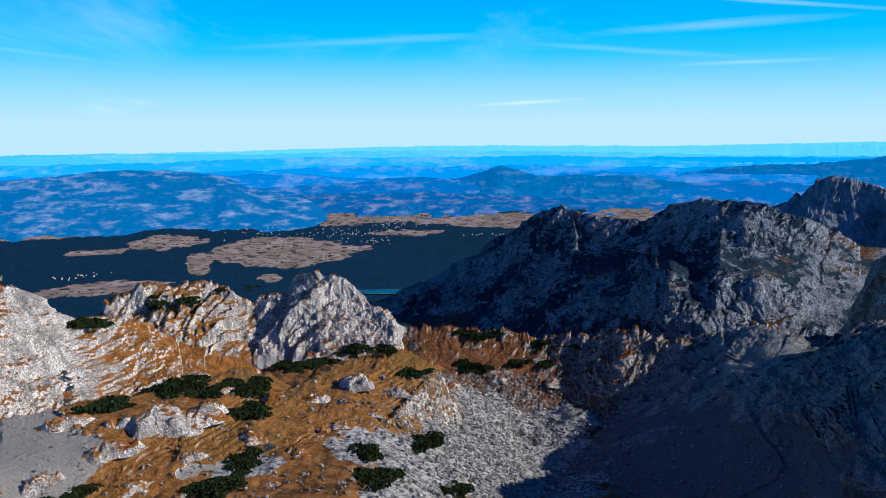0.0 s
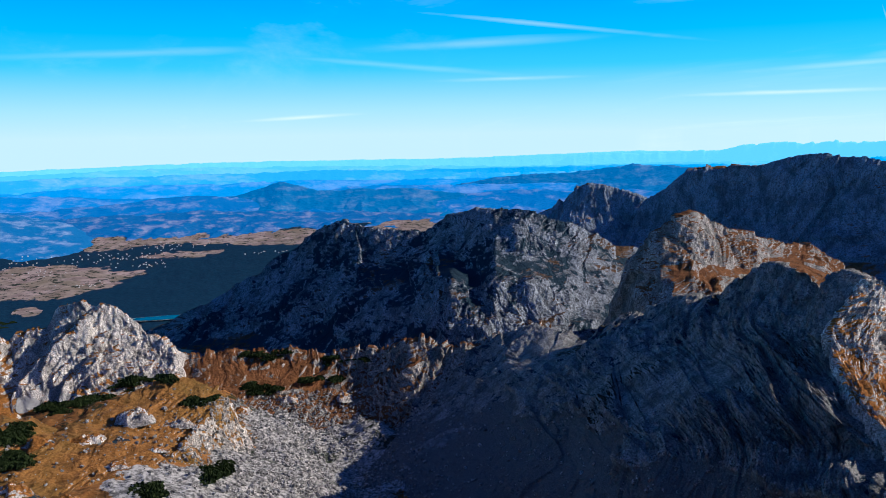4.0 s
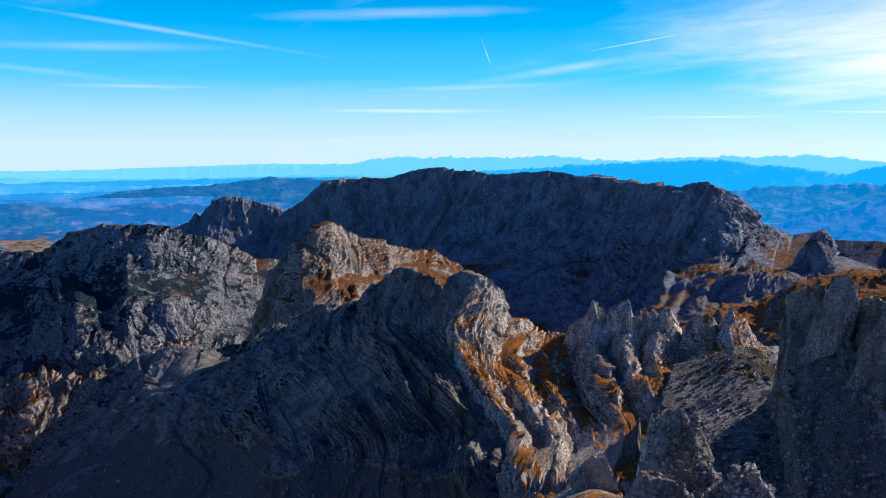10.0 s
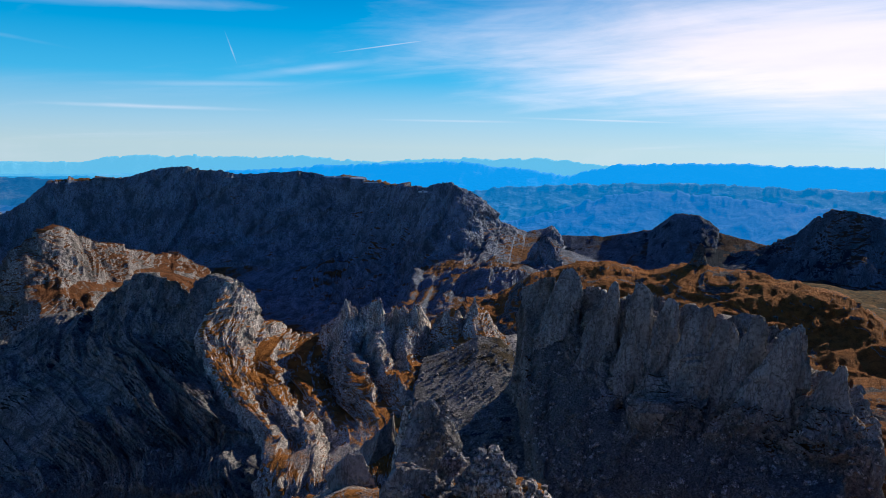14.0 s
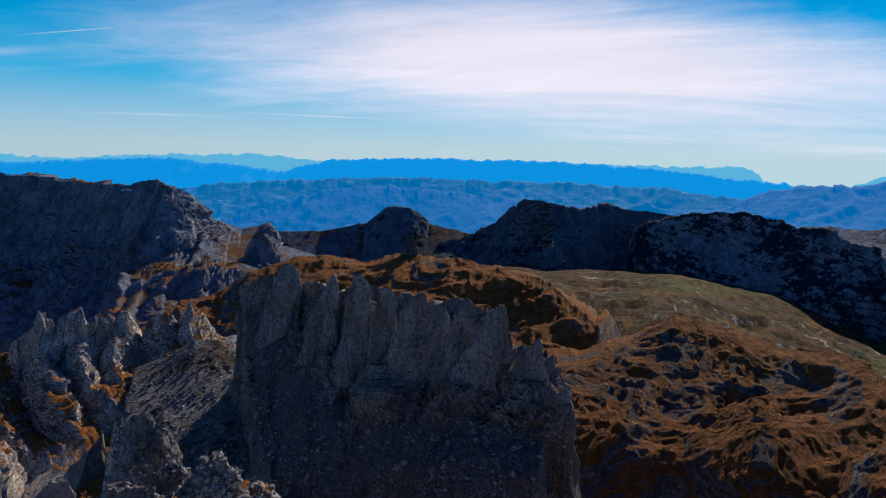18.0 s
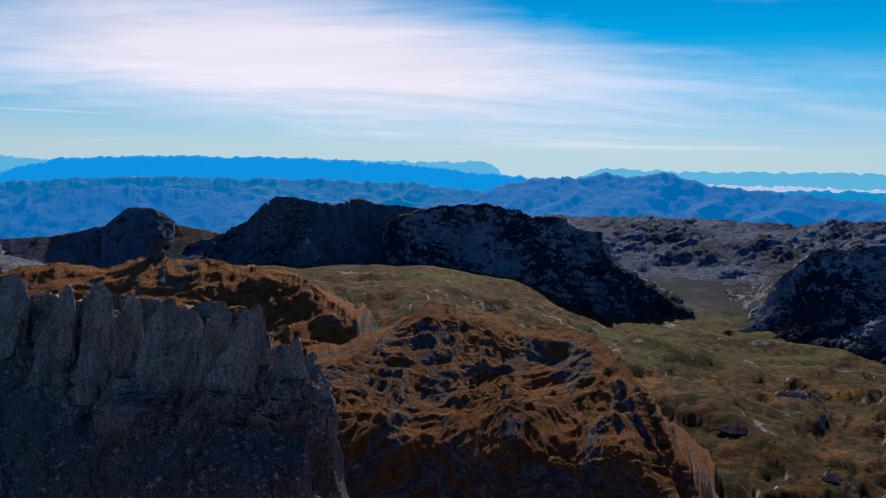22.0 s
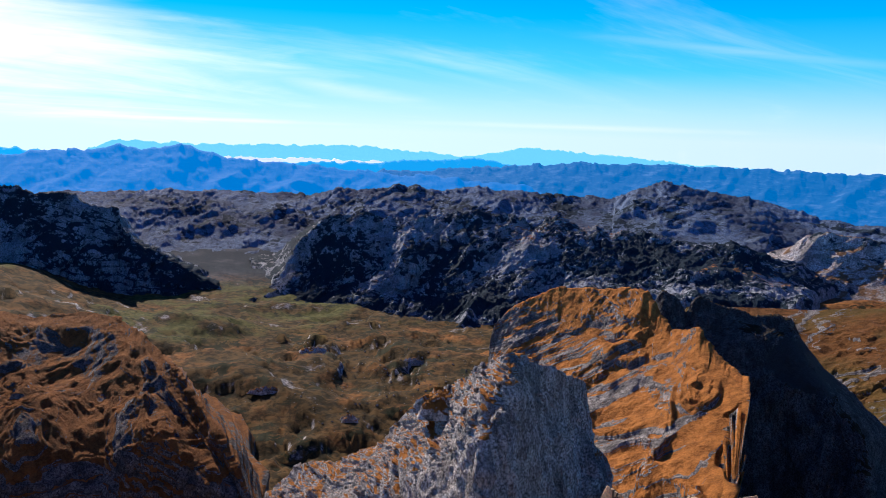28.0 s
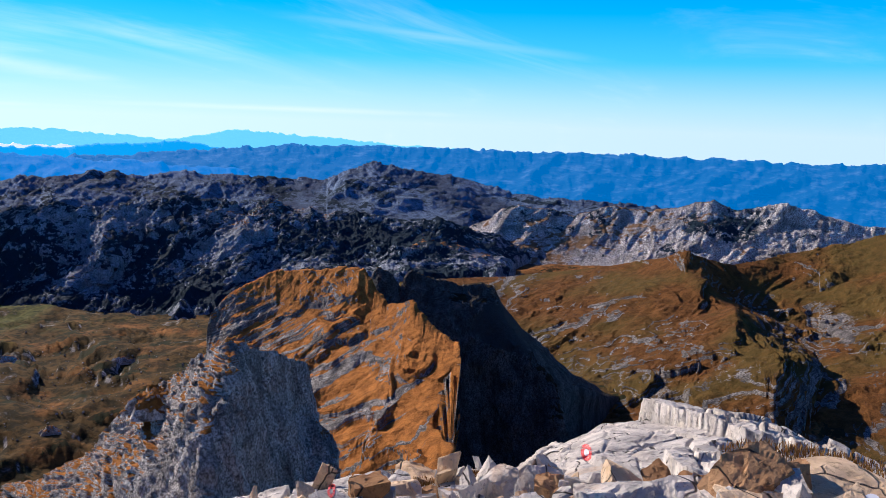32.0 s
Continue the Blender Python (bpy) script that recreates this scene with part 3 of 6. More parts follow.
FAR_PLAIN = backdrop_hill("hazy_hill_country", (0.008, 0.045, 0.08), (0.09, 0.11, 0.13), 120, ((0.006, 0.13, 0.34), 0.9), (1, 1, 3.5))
# the mist's brightness comes from its own emission
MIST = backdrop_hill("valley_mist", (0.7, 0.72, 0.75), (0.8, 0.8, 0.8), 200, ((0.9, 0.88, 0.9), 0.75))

# ---- ground: one sheet from the summit to the horizon ----
RADII = [14, 30, 100, 220, 350, 500, 700, 950, 1300, 1800, 2600, 3600, 4900]
# sight angle down to the ground at those distances, by bearing
GROUND = {
    -60: (50, 48, 42, 33, 25.5, 19.2, 17.5, 16.5, 15, 12.5, 8.6, 5.3, 3.2),
    -8: (50, 48, 42, 34, 27, 20, 17.8, 16.8, 15.5, 12.5, 8.6, 5.3, 3.2),
    10: (50, 48, 42, 38, 32, 25.5, 20.5, 18, 16.5, 13, 8.2, 5.3, 3.2),
    35: (50, 48, 42, 37, 32, 28, 22, 17.5, 14.5, 11, 7.6, 6.0, 4.4),
    48: (50, 48, 44, 40, 34, 27, 21, 17.5, 14.2, 10.6, 7.6, 6.0, 4.4),
    51.5: (50, 48, 44, 38, 31, 24.5, 19.5, 16, 13.5, 10.4, 7.6, 6.0, 4.4),
    55: (50, 47, 44, 36, 28.5, 22.5, 17.8, 14.8, 12.6, 10.1, 7.5, 6.0, 4.4),
    62: (50, 47, 44, 35, 28, 20.5, 15.2, 12.4, 11, 9.2, 7.2, 6.0, 4.4),
    75: (50, 46, 43, 35, 27, 19, 13, 9.8, 8.9, 8.0, 6.8, 5.6, 4.4),
    95: (50, 46, 41, 36, 32, 25, 14.5, 11, 8.7, 7.8, 6.6, 5.6, 4.4),
    112: (50, 46, 40, 36, 32.5, 26, 19, 15, 12.2, 8.5, 6.8, 5.6, 4.4),
    128: (50, 46, 40, 36, 32, 26, 19.5, 15.6, 12.9, 8.5, 6.8, 5.6, 4.4),
    148: (50, 46, 40, 36, 31.5, 26.5, 20.5, 16, 11, 8.7, 6.8, 5.6, 4.4),
    165: (50, 46, 38, 33, 28.5, 24, 18.8, 14.5, 10.2, 8.4, 6.8, 5.6, 4.4),
    190: (50, 46, 38, 33, 28, 23, 18, 14, 10, 8, 6.8, 5.6, 4.4),
    300: (50, 48, 42, 33, 25.5, 19.2, 17.5, 16.5, 15, 12.5, 8.6, 5.3, 3.2),
}
_bs = np.array(list(GROUND), float)
_tab = np.array(list(GROUND.values()), float)


def ground_height(x, y):
    """Height of the ground at x, y (arrays), before its fine relief."""
    r = np.clip(np.hypot(x, y), 14, 4900)
    b = (np.degrees(np.arctan2(x, y)) + 60) % 360 - 60
    lr, LR = np.log(r), np.log(np.array(RADII, float))
    j = np.clip(np.searchsorted(LR, lr) - 1, 0, len(LR) - 2)
    fr = (lr - LR[j]) / (LR[j + 1] - LR[j])
    i = np.clip(np.searchsorted(_bs, b) - 1, 0, len(_bs) - 2)
    fb = (b - _bs[i]) / (_bs[i + 1] - _bs[i])
    fb = fb * fb * (3 - 2 * fb)
    lo = _tab[i, j] * (1 - fr) + _tab[i, j + 1] * fr
    hi = _tab[i + 1, j] * (1 - fr) + _tab[i + 1, j + 1] * fr
    return EYE - r * np.tan(np.radians(lo * (1 - fb) + hi * fb))


def relief(x, y):
    """The ground with its knolls and hollows."""
    z = ground_height(x, y)
    r = np.hypot(x, y)
    p = np.stack([x, y, z * 0.5], 1)
    near_amp = np.interp(r, [14, 60, 300, 600, 1000, 1500, 2200, 4900], [0.8, 2, 4.5, 9, 9, 6, 3, 3])
    d = near_amp * (0.8 * fractal(p, 90, 5, 0.5, 70, True) + 0.35 * fractal(p, 14, 3, 0.6, 77, True))
    roll = np.interp(r, [350, 700, 1300, 1700], [0, 19, 14, 0]) * fractal(p, 190, 3, 0.5, 75, True)
    b = np.degrees(np.arctan2(x, y)) % 360
    wild = np.interp(b, [84, 98, 150, 160, 185, 200], [0, 1, 1, 0.6, 0.6, 0]) * np.interp(r, [160, 330, 900, 1300, 1500], [0, 1, 1, 0.3, 0])
    q = p * np.array([1, 1, 0]) + 25 * np.stack([fractal(p, 120, 2, 0.5, 91), fractal(p, 120, 2, 0.5, 92), 0 * x], 1)
    roll = roll + wild * (17 * fractal(q, 210, 5, 0.5, 93, True) + 1.2 * fractal(q, 40, 3, 0.5, 94, True))
    far = np.interp(r, [1600, 2600, 4900], [0, 6, 16])
    z = z + d + roll
    s = z + 5 * fractal(q, 140, 3, 0.5, 95)
    for step_m, w in ((13.0, 0.85), (4.1, 0.3)):
        f = (s / step_m) % 1
        k = np.clip((f - 0.6) / 0.34, 0, 1)
        z = z + wild * w * step_m * (k * k * (3 - 2 * k) - f) * np.clip(0.3 + 1.8 * fractal(q, 110, 3, 0.55, 96), 0, 1)
    return z + far * fractal(p, 500, 4, 0.5, 81, True)


bear = np.concatenate([np.arange(-34, 90, 0.18), np.arange(90, 160, 0.12), np.arange(160, 188, 0.18), np.arange(188, 326.5, 2.5)]) 
bear[-1] = 326.0
rad = np.concatenate([np.geomspace(14, 330, 50, endpoint=False), np.geomspace(330, 1500, 130, endpoint=False), np.geomspace(1500, 4900, 70)])
BB, RR = np.meshgrid(np.radians(bear), rad)
gx, gy = (RR * np.sin(BB)).reshape(-1), (RR * np.cos(BB)).reshape(-1)
grid = np.stack([gx, gy, relief(gx, gy)], 1).reshape(len(rad), len(bear), 3)
grid = np.concatenate([grid, grid[:, :1]], 1)
grid = np.concatenate([np.concatenate([grid[:1, :, :2] * 0.02, np.full((1, grid.shape[1], 1), -14.0)], 2), grid], 0)


def ovals(x, y, z, spots_, warp):
    """Land cover in ovals seen from the summit: bearing, sight angle and half widths; 1 inside, uneven edges."""
    b = (np.degrees(np.arctan2(x, y)) + 60) % 360 - 60
    e = np.degrees(np.arctan2(z - EYE, np.hypot(x, y)))
    m = np.zeros(len(x))
    for sb, se, wb, we in spots_:
        m = np.maximum(m, 1.25 - np.hypot((b - sb) / wb, (e - se) / we) + warp)
    return np.clip(m * 4, 0, 1)


flat_g = grid.reshape(-1, 3)
wobble = 0.8 * fractal(flat_g * np.array([1, 1, 0]), 130, 4, 0.6, 201)
wobble_2 = 0.9 * fractal(flat_g * np.array([1, 1, 0]), 40, 4, 0.6, 205)
OPEN = [(-11.6, -9.1, 4.6, 0.9), (-19.4, -8.1, 2.3, 0.4), (-17.3, -9.5, 0.9, 0.7), (-23.5, -10.9, 3.6, 0.4), (-24, -8.5, 1.8, 0.2), (-7, -6.5, 8.5, 0.7), (4, -7.0, 6, 0.5),
        (-3, -7.9, 2.6, 0.22), (-12.6, -10.9, 0.8, 0.25), (-2, -5.3, 14, 0.5), (9, -5.8, 6, 0.5), (15, -6.5, 5, 0.6), (22, -5.5, 5, 0.4), (-27, -7.2, 2.4, 0.18)]
SCREE = [(6, -22, 7, 3.4), (2, -24.5, 7, 2.5), (-29.5, -21.5, 2.2, 2.6), (-14.5, -23.6, 3.5, 0.8), (-6, -23, 3, 1.0), (12, -19.4, 3, 1.2), (61, -18, 6, 3.6), (64, -14, 3, 1.5), (76, -24, 12, 5)]
MEADOW = [(118, -12.9, 10, 1.6), (126, -12.8, 6, 0.9), (120, -11.2, 6, 0.6), (112, -13.4, 4, 0.8), (98, -9.0, 5, 0.4)]
cover = np.stack([ovals(*flat_g.T, OPEN, 0.7 * wobble), ovals(*flat_g.T, SCREE, wobble_2), ovals(*flat_g.T, MEADOW, 0.6 * wobble_2)], 1)


def land():
    """Turf, scree and rock near the summit; woods, fields and meadows on the far plain."""
    m, n = matter("land")
    geo = n.add("ShaderNodeNewGeometry")
    pos = geo.outputs["Position"]
    up = n.add("ShaderNodeSeparateXYZ")
    n.put(up.inputs[0], geo.outputs["Normal"])
    at = n.add("ShaderNodeSeparateXYZ")
    n.put(at.inputs[0], pos)
    kinds = n.add("ShaderNodeSeparateXYZ")
    n.put(kinds.inputs[0], n.add("ShaderNodeAttribute", attribute_name="cover").outputs["Vector"])
    far = n.vec("LENGTH", n.vec("MULTIPLY", pos, (1, 1, 0)))
    a = n.noise(pos, 0.018, 7, 0.6, 0.4)
    b = n.noise(pos, 0.35, 6, 0.65)
    c = n.noise(pos, 0.006, 5, 0.6, 0.5)
    d = n.noise(pos, 0.09, 6, 0.65, 0.3)
    turf = n.mix(n.step(d, 0.35, 0.66), (0.085, 0.042, 0.014, 1), (0.31, 0.135, 0.036, 1))
    turf = n.mix(n.math("MULTIPLY", n.step(b, 0.5, 0.75), 0.5), turf, (0.42, 0.26, 0.11, 1))
    dark_share = n.add("ShaderNodeAttribute", attribute_name="turf_dark").outputs["Fac"]
    dark_turf = n.mix(n.step(d, 0.40, 0.60), (0.026, 0.021, 0.008, 1), (0.105, 0.064, 0.02, 1))
    turf = n.mix(n.math("MULTIPLY", dark_share, n.step(a, 0.72, 0.50)), turf, dark_turf)
    green = n.mix(n.step(d, 0.36, 0.62), (0.045, 0.055, 0.012, 1), (0.11, 0.112, 0.03, 1))
    turf = n.mix(n.math("MULTIPLY", kinds.outputs[2], n.step(n.math("ADD", a, n.math("MULTIPLY", n.math("SUBTRACT", c, 0.5), 1.2)), 0.38, 0.60)), turf, green)
    stone = n.mix(n.step(b, 0.38, 0.62), (0.09, 0.088, 0.085, 1), (0.44, 0.425, 0.41, 1))
    slope = n.step(n.math("ADD", up.outputs[2], n.math("MULTIPLY", n.math("SUBTRACT", a, 0.5), 1.5)), 0.82, 0.66)
    scrub = n.math("MULTIPLY", n.step(n.noise(pos, 0.03, 6, 0.7, 0.5), 0.56, 0.60), n.step(far, 420, 560))
    bare = n.step(n.math("ADD", kinds.outputs[1], n.math("ADD", n.math("MULTIPLY", n.math("SUBTRACT", d, 0.5), 1.6), n.math("MULTIPLY", n.math("SUBTRACT", b, 0.5), 0.6))), 0.36, 0.56)
    bare = n.math("MULTIPLY", bare, n.step(kinds.outputs[1], 0.0, 0.15))
    near_col = n.mix(n.math("MAXIMUM", bare, slope), turf, stone)
    near_col = n.mix(n.math("MULTIPLY", scrub, 0.9), near_col, (0.018, 0.026, 0.012, 1))
    # woods tinted blue, the plain's haze put into their colour
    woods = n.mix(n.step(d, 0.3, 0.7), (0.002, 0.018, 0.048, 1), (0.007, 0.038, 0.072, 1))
    field = n.mix(n.step(n.noise(pos, 0.02, 5, 0.65), 0.38, 0.62), (0.24, 0.175, 0.16, 1), (0.43, 0.33, 0.295, 1))
    parcel = n.add("ShaderNodeTexVoronoi", feature="F1")
    n.put(parcel.inputs["Vector"], pos)
    parcel.inputs["Scale"].default_value = 0.014
    field = n.mix(n.math("MULTIPLY", n.vec("DOT_PRODUCT", parcel.outputs["Color"], (0.5, 0.0, 0.0)), 1.2), field, (0.20, 0.17, 0.10, 1))
    clump = n.step(n.noise(pos, 0.045, 6, 0.7), 0.54, 0.58)
    field = n.mix(clump, field, (0.02, 0.03, 0.02, 1))
    plot = n.step(n.math("ADD", kinds.outputs[0], n.math("MULTIPLY", n.math("SUBTRACT", n.noise(pos, 0.028, 6, 0.6), 0.5), 1.5)), 0.42, 0.56)
    far_col = n.mix(plot, woods, field)
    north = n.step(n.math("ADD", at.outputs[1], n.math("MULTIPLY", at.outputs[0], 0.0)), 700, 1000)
    # haze painted into the far southern land as dark blue tones
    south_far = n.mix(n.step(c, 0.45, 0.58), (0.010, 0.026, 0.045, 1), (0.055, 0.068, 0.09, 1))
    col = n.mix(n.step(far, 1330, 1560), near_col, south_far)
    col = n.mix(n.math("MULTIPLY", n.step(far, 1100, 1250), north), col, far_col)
    h = n.math("ADD", d, n.math("MULTIPLY", b, 0.3))
    finish(n, col, 0.95, (h, 2.5))
    return m


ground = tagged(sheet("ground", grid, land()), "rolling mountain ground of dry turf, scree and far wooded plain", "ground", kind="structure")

# ovals where the turf has a darker brown tone
darker_ovals = ovals(*flat_g.T, [(122, -19, 17, 8), (163, -18, 12, 6), (97, -11, 13, 4), (84, -10, 8, 3)], 0.5 * wobble)
ground.data.attributes.new("turf_dark", "FLOAT", "POINT").data.foreach_set("value", darker_ovals.astype(np.float32))
ground.data.attributes.new("cover", "FLOAT_VECTOR", "POINT").data.foreach_set("vector", cover.reshape(-1).astype(np.float32))

# ---- mountains ----
massif("rocky_hillside", ROCK_SUNNY, [[(322, -11, 700), (334, -14, 720), (340, -15.5, 720), (347, -18.5, 700)],
                                      [(324, -7.5, 560), (330.5, -9.5, 570), (333.8, -12.5, 580), (339, -13.4, 600), (341, -14.9, 600), (347, -17.6, 580)],
                                      [(322, -22, 440), (331, -20, 475), (338, -18.9, 500), (343, -18.6, 515), (348, -18.9, 530)]],
       330, [10, 120], 1.0, 70, "sunlit grey limestone hillside with dry turf ledges", "hillside", 3, gully=0.9, fine=2.2, block=1.7, crag=0.08, lean=0.4)
massif("limestone_dome", ROCK_SUNNY, [[(334, -14, 900), (357, -16, 900)],
                                      [(334.9, -12.7, 760), (340.3, -11.1, 770), (342.4, -11.1, 770), (346.4, -12.4, 760), (348.6, -12.0, 750), (349.4, -10.9, 750), (350.9, -10.8, 740), (353.2, -11.6, 730), (354.8, -13.2, 720), (357, -15.2, 700)],
                                      [(336, -15.5, 690), (341.5, -16.9, 670), (350.6, -16.9, 660), (357, -16.5, 650)]],
       300, [10, 80], 1.0, 90, "sunlit pale limestone dome with turf at its foot", "hill", 5, fine=2.2, gully=1.0, block=1.9, jag=0.8, crag=0.1, lean=0.5)
massif("moraine_ridge", ROCK_PYRAMID, [[(-8, -18, 830), (26, -17.5, 850)],
        [(-6, -15.9, 730), (-1.4, -14.8, 720), (2.3, -14.8, 720), (8, -15.5, 720), (11, -15.6, 710), (13.2, -14.7, 700), (14.6, -14.9, 700), (16, -15.9, 690), (19.9, -14.4, 700), (22.4, -13.9, 700), (26, -15.2, 690)],
        [(-7, -20.5, 620), (1, -20.3, 620), (9, -20.3, 620), (14, -19.5, 610), (26, -22, 560)]],
       420, [10, 75], 1.0, 60, "low broken ridge of pale limestone and dwarf pine", "ridge", 7, jag=1.8, fine=2.5, block=1.8, crag=0.15)
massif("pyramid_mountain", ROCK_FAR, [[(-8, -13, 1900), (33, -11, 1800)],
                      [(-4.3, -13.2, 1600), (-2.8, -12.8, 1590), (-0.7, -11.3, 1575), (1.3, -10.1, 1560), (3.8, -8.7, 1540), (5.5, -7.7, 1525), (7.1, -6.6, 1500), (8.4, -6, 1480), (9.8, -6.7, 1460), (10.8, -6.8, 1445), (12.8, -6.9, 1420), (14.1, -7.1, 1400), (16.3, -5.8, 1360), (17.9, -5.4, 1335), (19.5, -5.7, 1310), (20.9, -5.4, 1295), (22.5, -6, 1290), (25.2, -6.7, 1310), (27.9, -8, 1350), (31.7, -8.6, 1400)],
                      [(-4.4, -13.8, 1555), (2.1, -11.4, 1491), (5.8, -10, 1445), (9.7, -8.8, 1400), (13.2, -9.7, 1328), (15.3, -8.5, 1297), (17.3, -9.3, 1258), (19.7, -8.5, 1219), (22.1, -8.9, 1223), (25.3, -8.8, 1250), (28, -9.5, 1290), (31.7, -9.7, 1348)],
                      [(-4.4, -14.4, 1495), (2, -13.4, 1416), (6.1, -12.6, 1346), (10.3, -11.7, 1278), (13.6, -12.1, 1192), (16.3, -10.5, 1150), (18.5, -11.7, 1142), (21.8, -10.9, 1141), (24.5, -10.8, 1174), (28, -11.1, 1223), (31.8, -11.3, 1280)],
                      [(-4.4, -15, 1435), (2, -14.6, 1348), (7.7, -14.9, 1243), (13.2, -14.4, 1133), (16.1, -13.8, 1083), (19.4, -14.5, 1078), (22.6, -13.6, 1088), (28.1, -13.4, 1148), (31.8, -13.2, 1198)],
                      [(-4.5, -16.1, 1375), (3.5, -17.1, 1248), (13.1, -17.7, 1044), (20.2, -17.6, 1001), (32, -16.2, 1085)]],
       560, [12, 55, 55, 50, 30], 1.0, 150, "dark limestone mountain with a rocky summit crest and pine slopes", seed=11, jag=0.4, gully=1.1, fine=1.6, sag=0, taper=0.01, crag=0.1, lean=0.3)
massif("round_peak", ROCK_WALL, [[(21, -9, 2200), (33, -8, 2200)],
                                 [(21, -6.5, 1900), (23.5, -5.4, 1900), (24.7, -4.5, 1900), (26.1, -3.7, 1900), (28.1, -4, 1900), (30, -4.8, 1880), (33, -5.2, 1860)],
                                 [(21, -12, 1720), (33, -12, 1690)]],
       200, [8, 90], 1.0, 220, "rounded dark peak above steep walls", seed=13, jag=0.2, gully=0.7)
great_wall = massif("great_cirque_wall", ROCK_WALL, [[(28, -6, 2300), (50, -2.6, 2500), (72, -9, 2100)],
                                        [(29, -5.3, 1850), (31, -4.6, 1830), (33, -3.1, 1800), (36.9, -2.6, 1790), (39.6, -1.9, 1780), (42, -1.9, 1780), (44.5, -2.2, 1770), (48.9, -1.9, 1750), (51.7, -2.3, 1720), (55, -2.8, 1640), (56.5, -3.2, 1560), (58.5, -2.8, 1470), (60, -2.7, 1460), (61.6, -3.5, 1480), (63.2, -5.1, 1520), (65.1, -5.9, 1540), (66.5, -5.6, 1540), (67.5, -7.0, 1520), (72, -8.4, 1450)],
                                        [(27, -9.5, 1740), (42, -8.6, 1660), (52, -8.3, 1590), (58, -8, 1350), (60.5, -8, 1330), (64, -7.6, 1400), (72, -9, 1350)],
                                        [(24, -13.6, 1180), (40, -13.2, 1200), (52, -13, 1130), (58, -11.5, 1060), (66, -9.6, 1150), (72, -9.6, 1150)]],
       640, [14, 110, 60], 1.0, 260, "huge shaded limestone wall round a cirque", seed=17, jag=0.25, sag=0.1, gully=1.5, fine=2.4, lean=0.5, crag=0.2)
sunlit_pyramid = massif("sunlit_pyramid", ROCK_PYRAMID, [[(26, -12.6, 1200), (36, -9, 1300), (44, -9, 1400)],
                                     [(28.3, -13.3, 1020), (28.7, -11.1, 1000), (29.0, -9.1, 985), (30.0, -7.9, 968), (30.8, -6.9, 958), (32.0, -6.3, 965), (33.0, -5.8, 985), (34.1, -6.1, 1010), (35.7, -6.7, 1050), (37.3, -7.3, 1090), (38.9, -7.7, 1130), (40.3, -7.7, 1170), (42.8, -8.9, 1210)],
                                     [(28.2, -13.7, 990), (29.3, -11.1, 930), (31.2, -9.5, 915), (33.0, -8.9, 930), (35.3, -9.1, 970), (37.3, -9.1, 1020), (40.1, -8.8, 1090), (42.8, -9.7, 1140)],
                                     [(28.2, -14.3, 960), (30.0, -12.7, 870), (32.0, -11.9, 860), (34.5, -11.3, 890), (36.9, -10.7, 960), (40.1, -10.0, 1030), (42.9, -10.9, 1080)],
                                     [(28.2, -15.9, 900), (30.8, -15.5, 800), (34.5, -15.1, 800), (42.9, -14.0, 960)]],
       300, [8, 55, 50, 30], 1.0, 100, "rocky pyramid with one sunlit face", seed=19, jag=0.4, gully=1.2, block=1.3, fine=2, sag=0, taper=0.01, crag=0.15, lean=-0.3)
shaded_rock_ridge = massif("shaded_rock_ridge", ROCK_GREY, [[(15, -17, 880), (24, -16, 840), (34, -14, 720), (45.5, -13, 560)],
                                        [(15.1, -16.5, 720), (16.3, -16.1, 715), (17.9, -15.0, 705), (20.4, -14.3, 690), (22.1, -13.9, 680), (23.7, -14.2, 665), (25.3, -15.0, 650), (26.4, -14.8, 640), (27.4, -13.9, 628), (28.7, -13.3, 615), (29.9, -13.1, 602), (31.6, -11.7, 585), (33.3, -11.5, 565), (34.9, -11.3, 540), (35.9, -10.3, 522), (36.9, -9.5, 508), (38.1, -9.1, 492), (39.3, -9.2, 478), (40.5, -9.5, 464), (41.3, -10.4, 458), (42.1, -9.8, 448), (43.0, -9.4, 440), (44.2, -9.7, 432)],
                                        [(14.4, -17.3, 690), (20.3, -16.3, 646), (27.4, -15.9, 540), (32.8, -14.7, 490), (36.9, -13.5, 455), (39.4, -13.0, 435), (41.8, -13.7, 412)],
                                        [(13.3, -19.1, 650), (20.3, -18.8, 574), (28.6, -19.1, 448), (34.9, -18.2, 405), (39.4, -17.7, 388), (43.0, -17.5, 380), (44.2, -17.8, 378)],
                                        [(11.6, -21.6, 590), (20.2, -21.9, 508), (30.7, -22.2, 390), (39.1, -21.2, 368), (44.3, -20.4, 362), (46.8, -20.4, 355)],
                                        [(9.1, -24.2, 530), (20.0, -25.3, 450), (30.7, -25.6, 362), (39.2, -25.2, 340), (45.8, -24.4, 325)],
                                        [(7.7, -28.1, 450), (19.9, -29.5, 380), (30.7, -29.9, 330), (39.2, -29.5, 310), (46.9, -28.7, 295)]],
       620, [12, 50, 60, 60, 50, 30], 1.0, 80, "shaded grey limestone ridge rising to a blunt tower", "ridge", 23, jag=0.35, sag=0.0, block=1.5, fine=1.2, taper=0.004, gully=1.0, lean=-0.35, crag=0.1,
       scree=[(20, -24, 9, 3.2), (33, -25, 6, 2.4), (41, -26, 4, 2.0)])
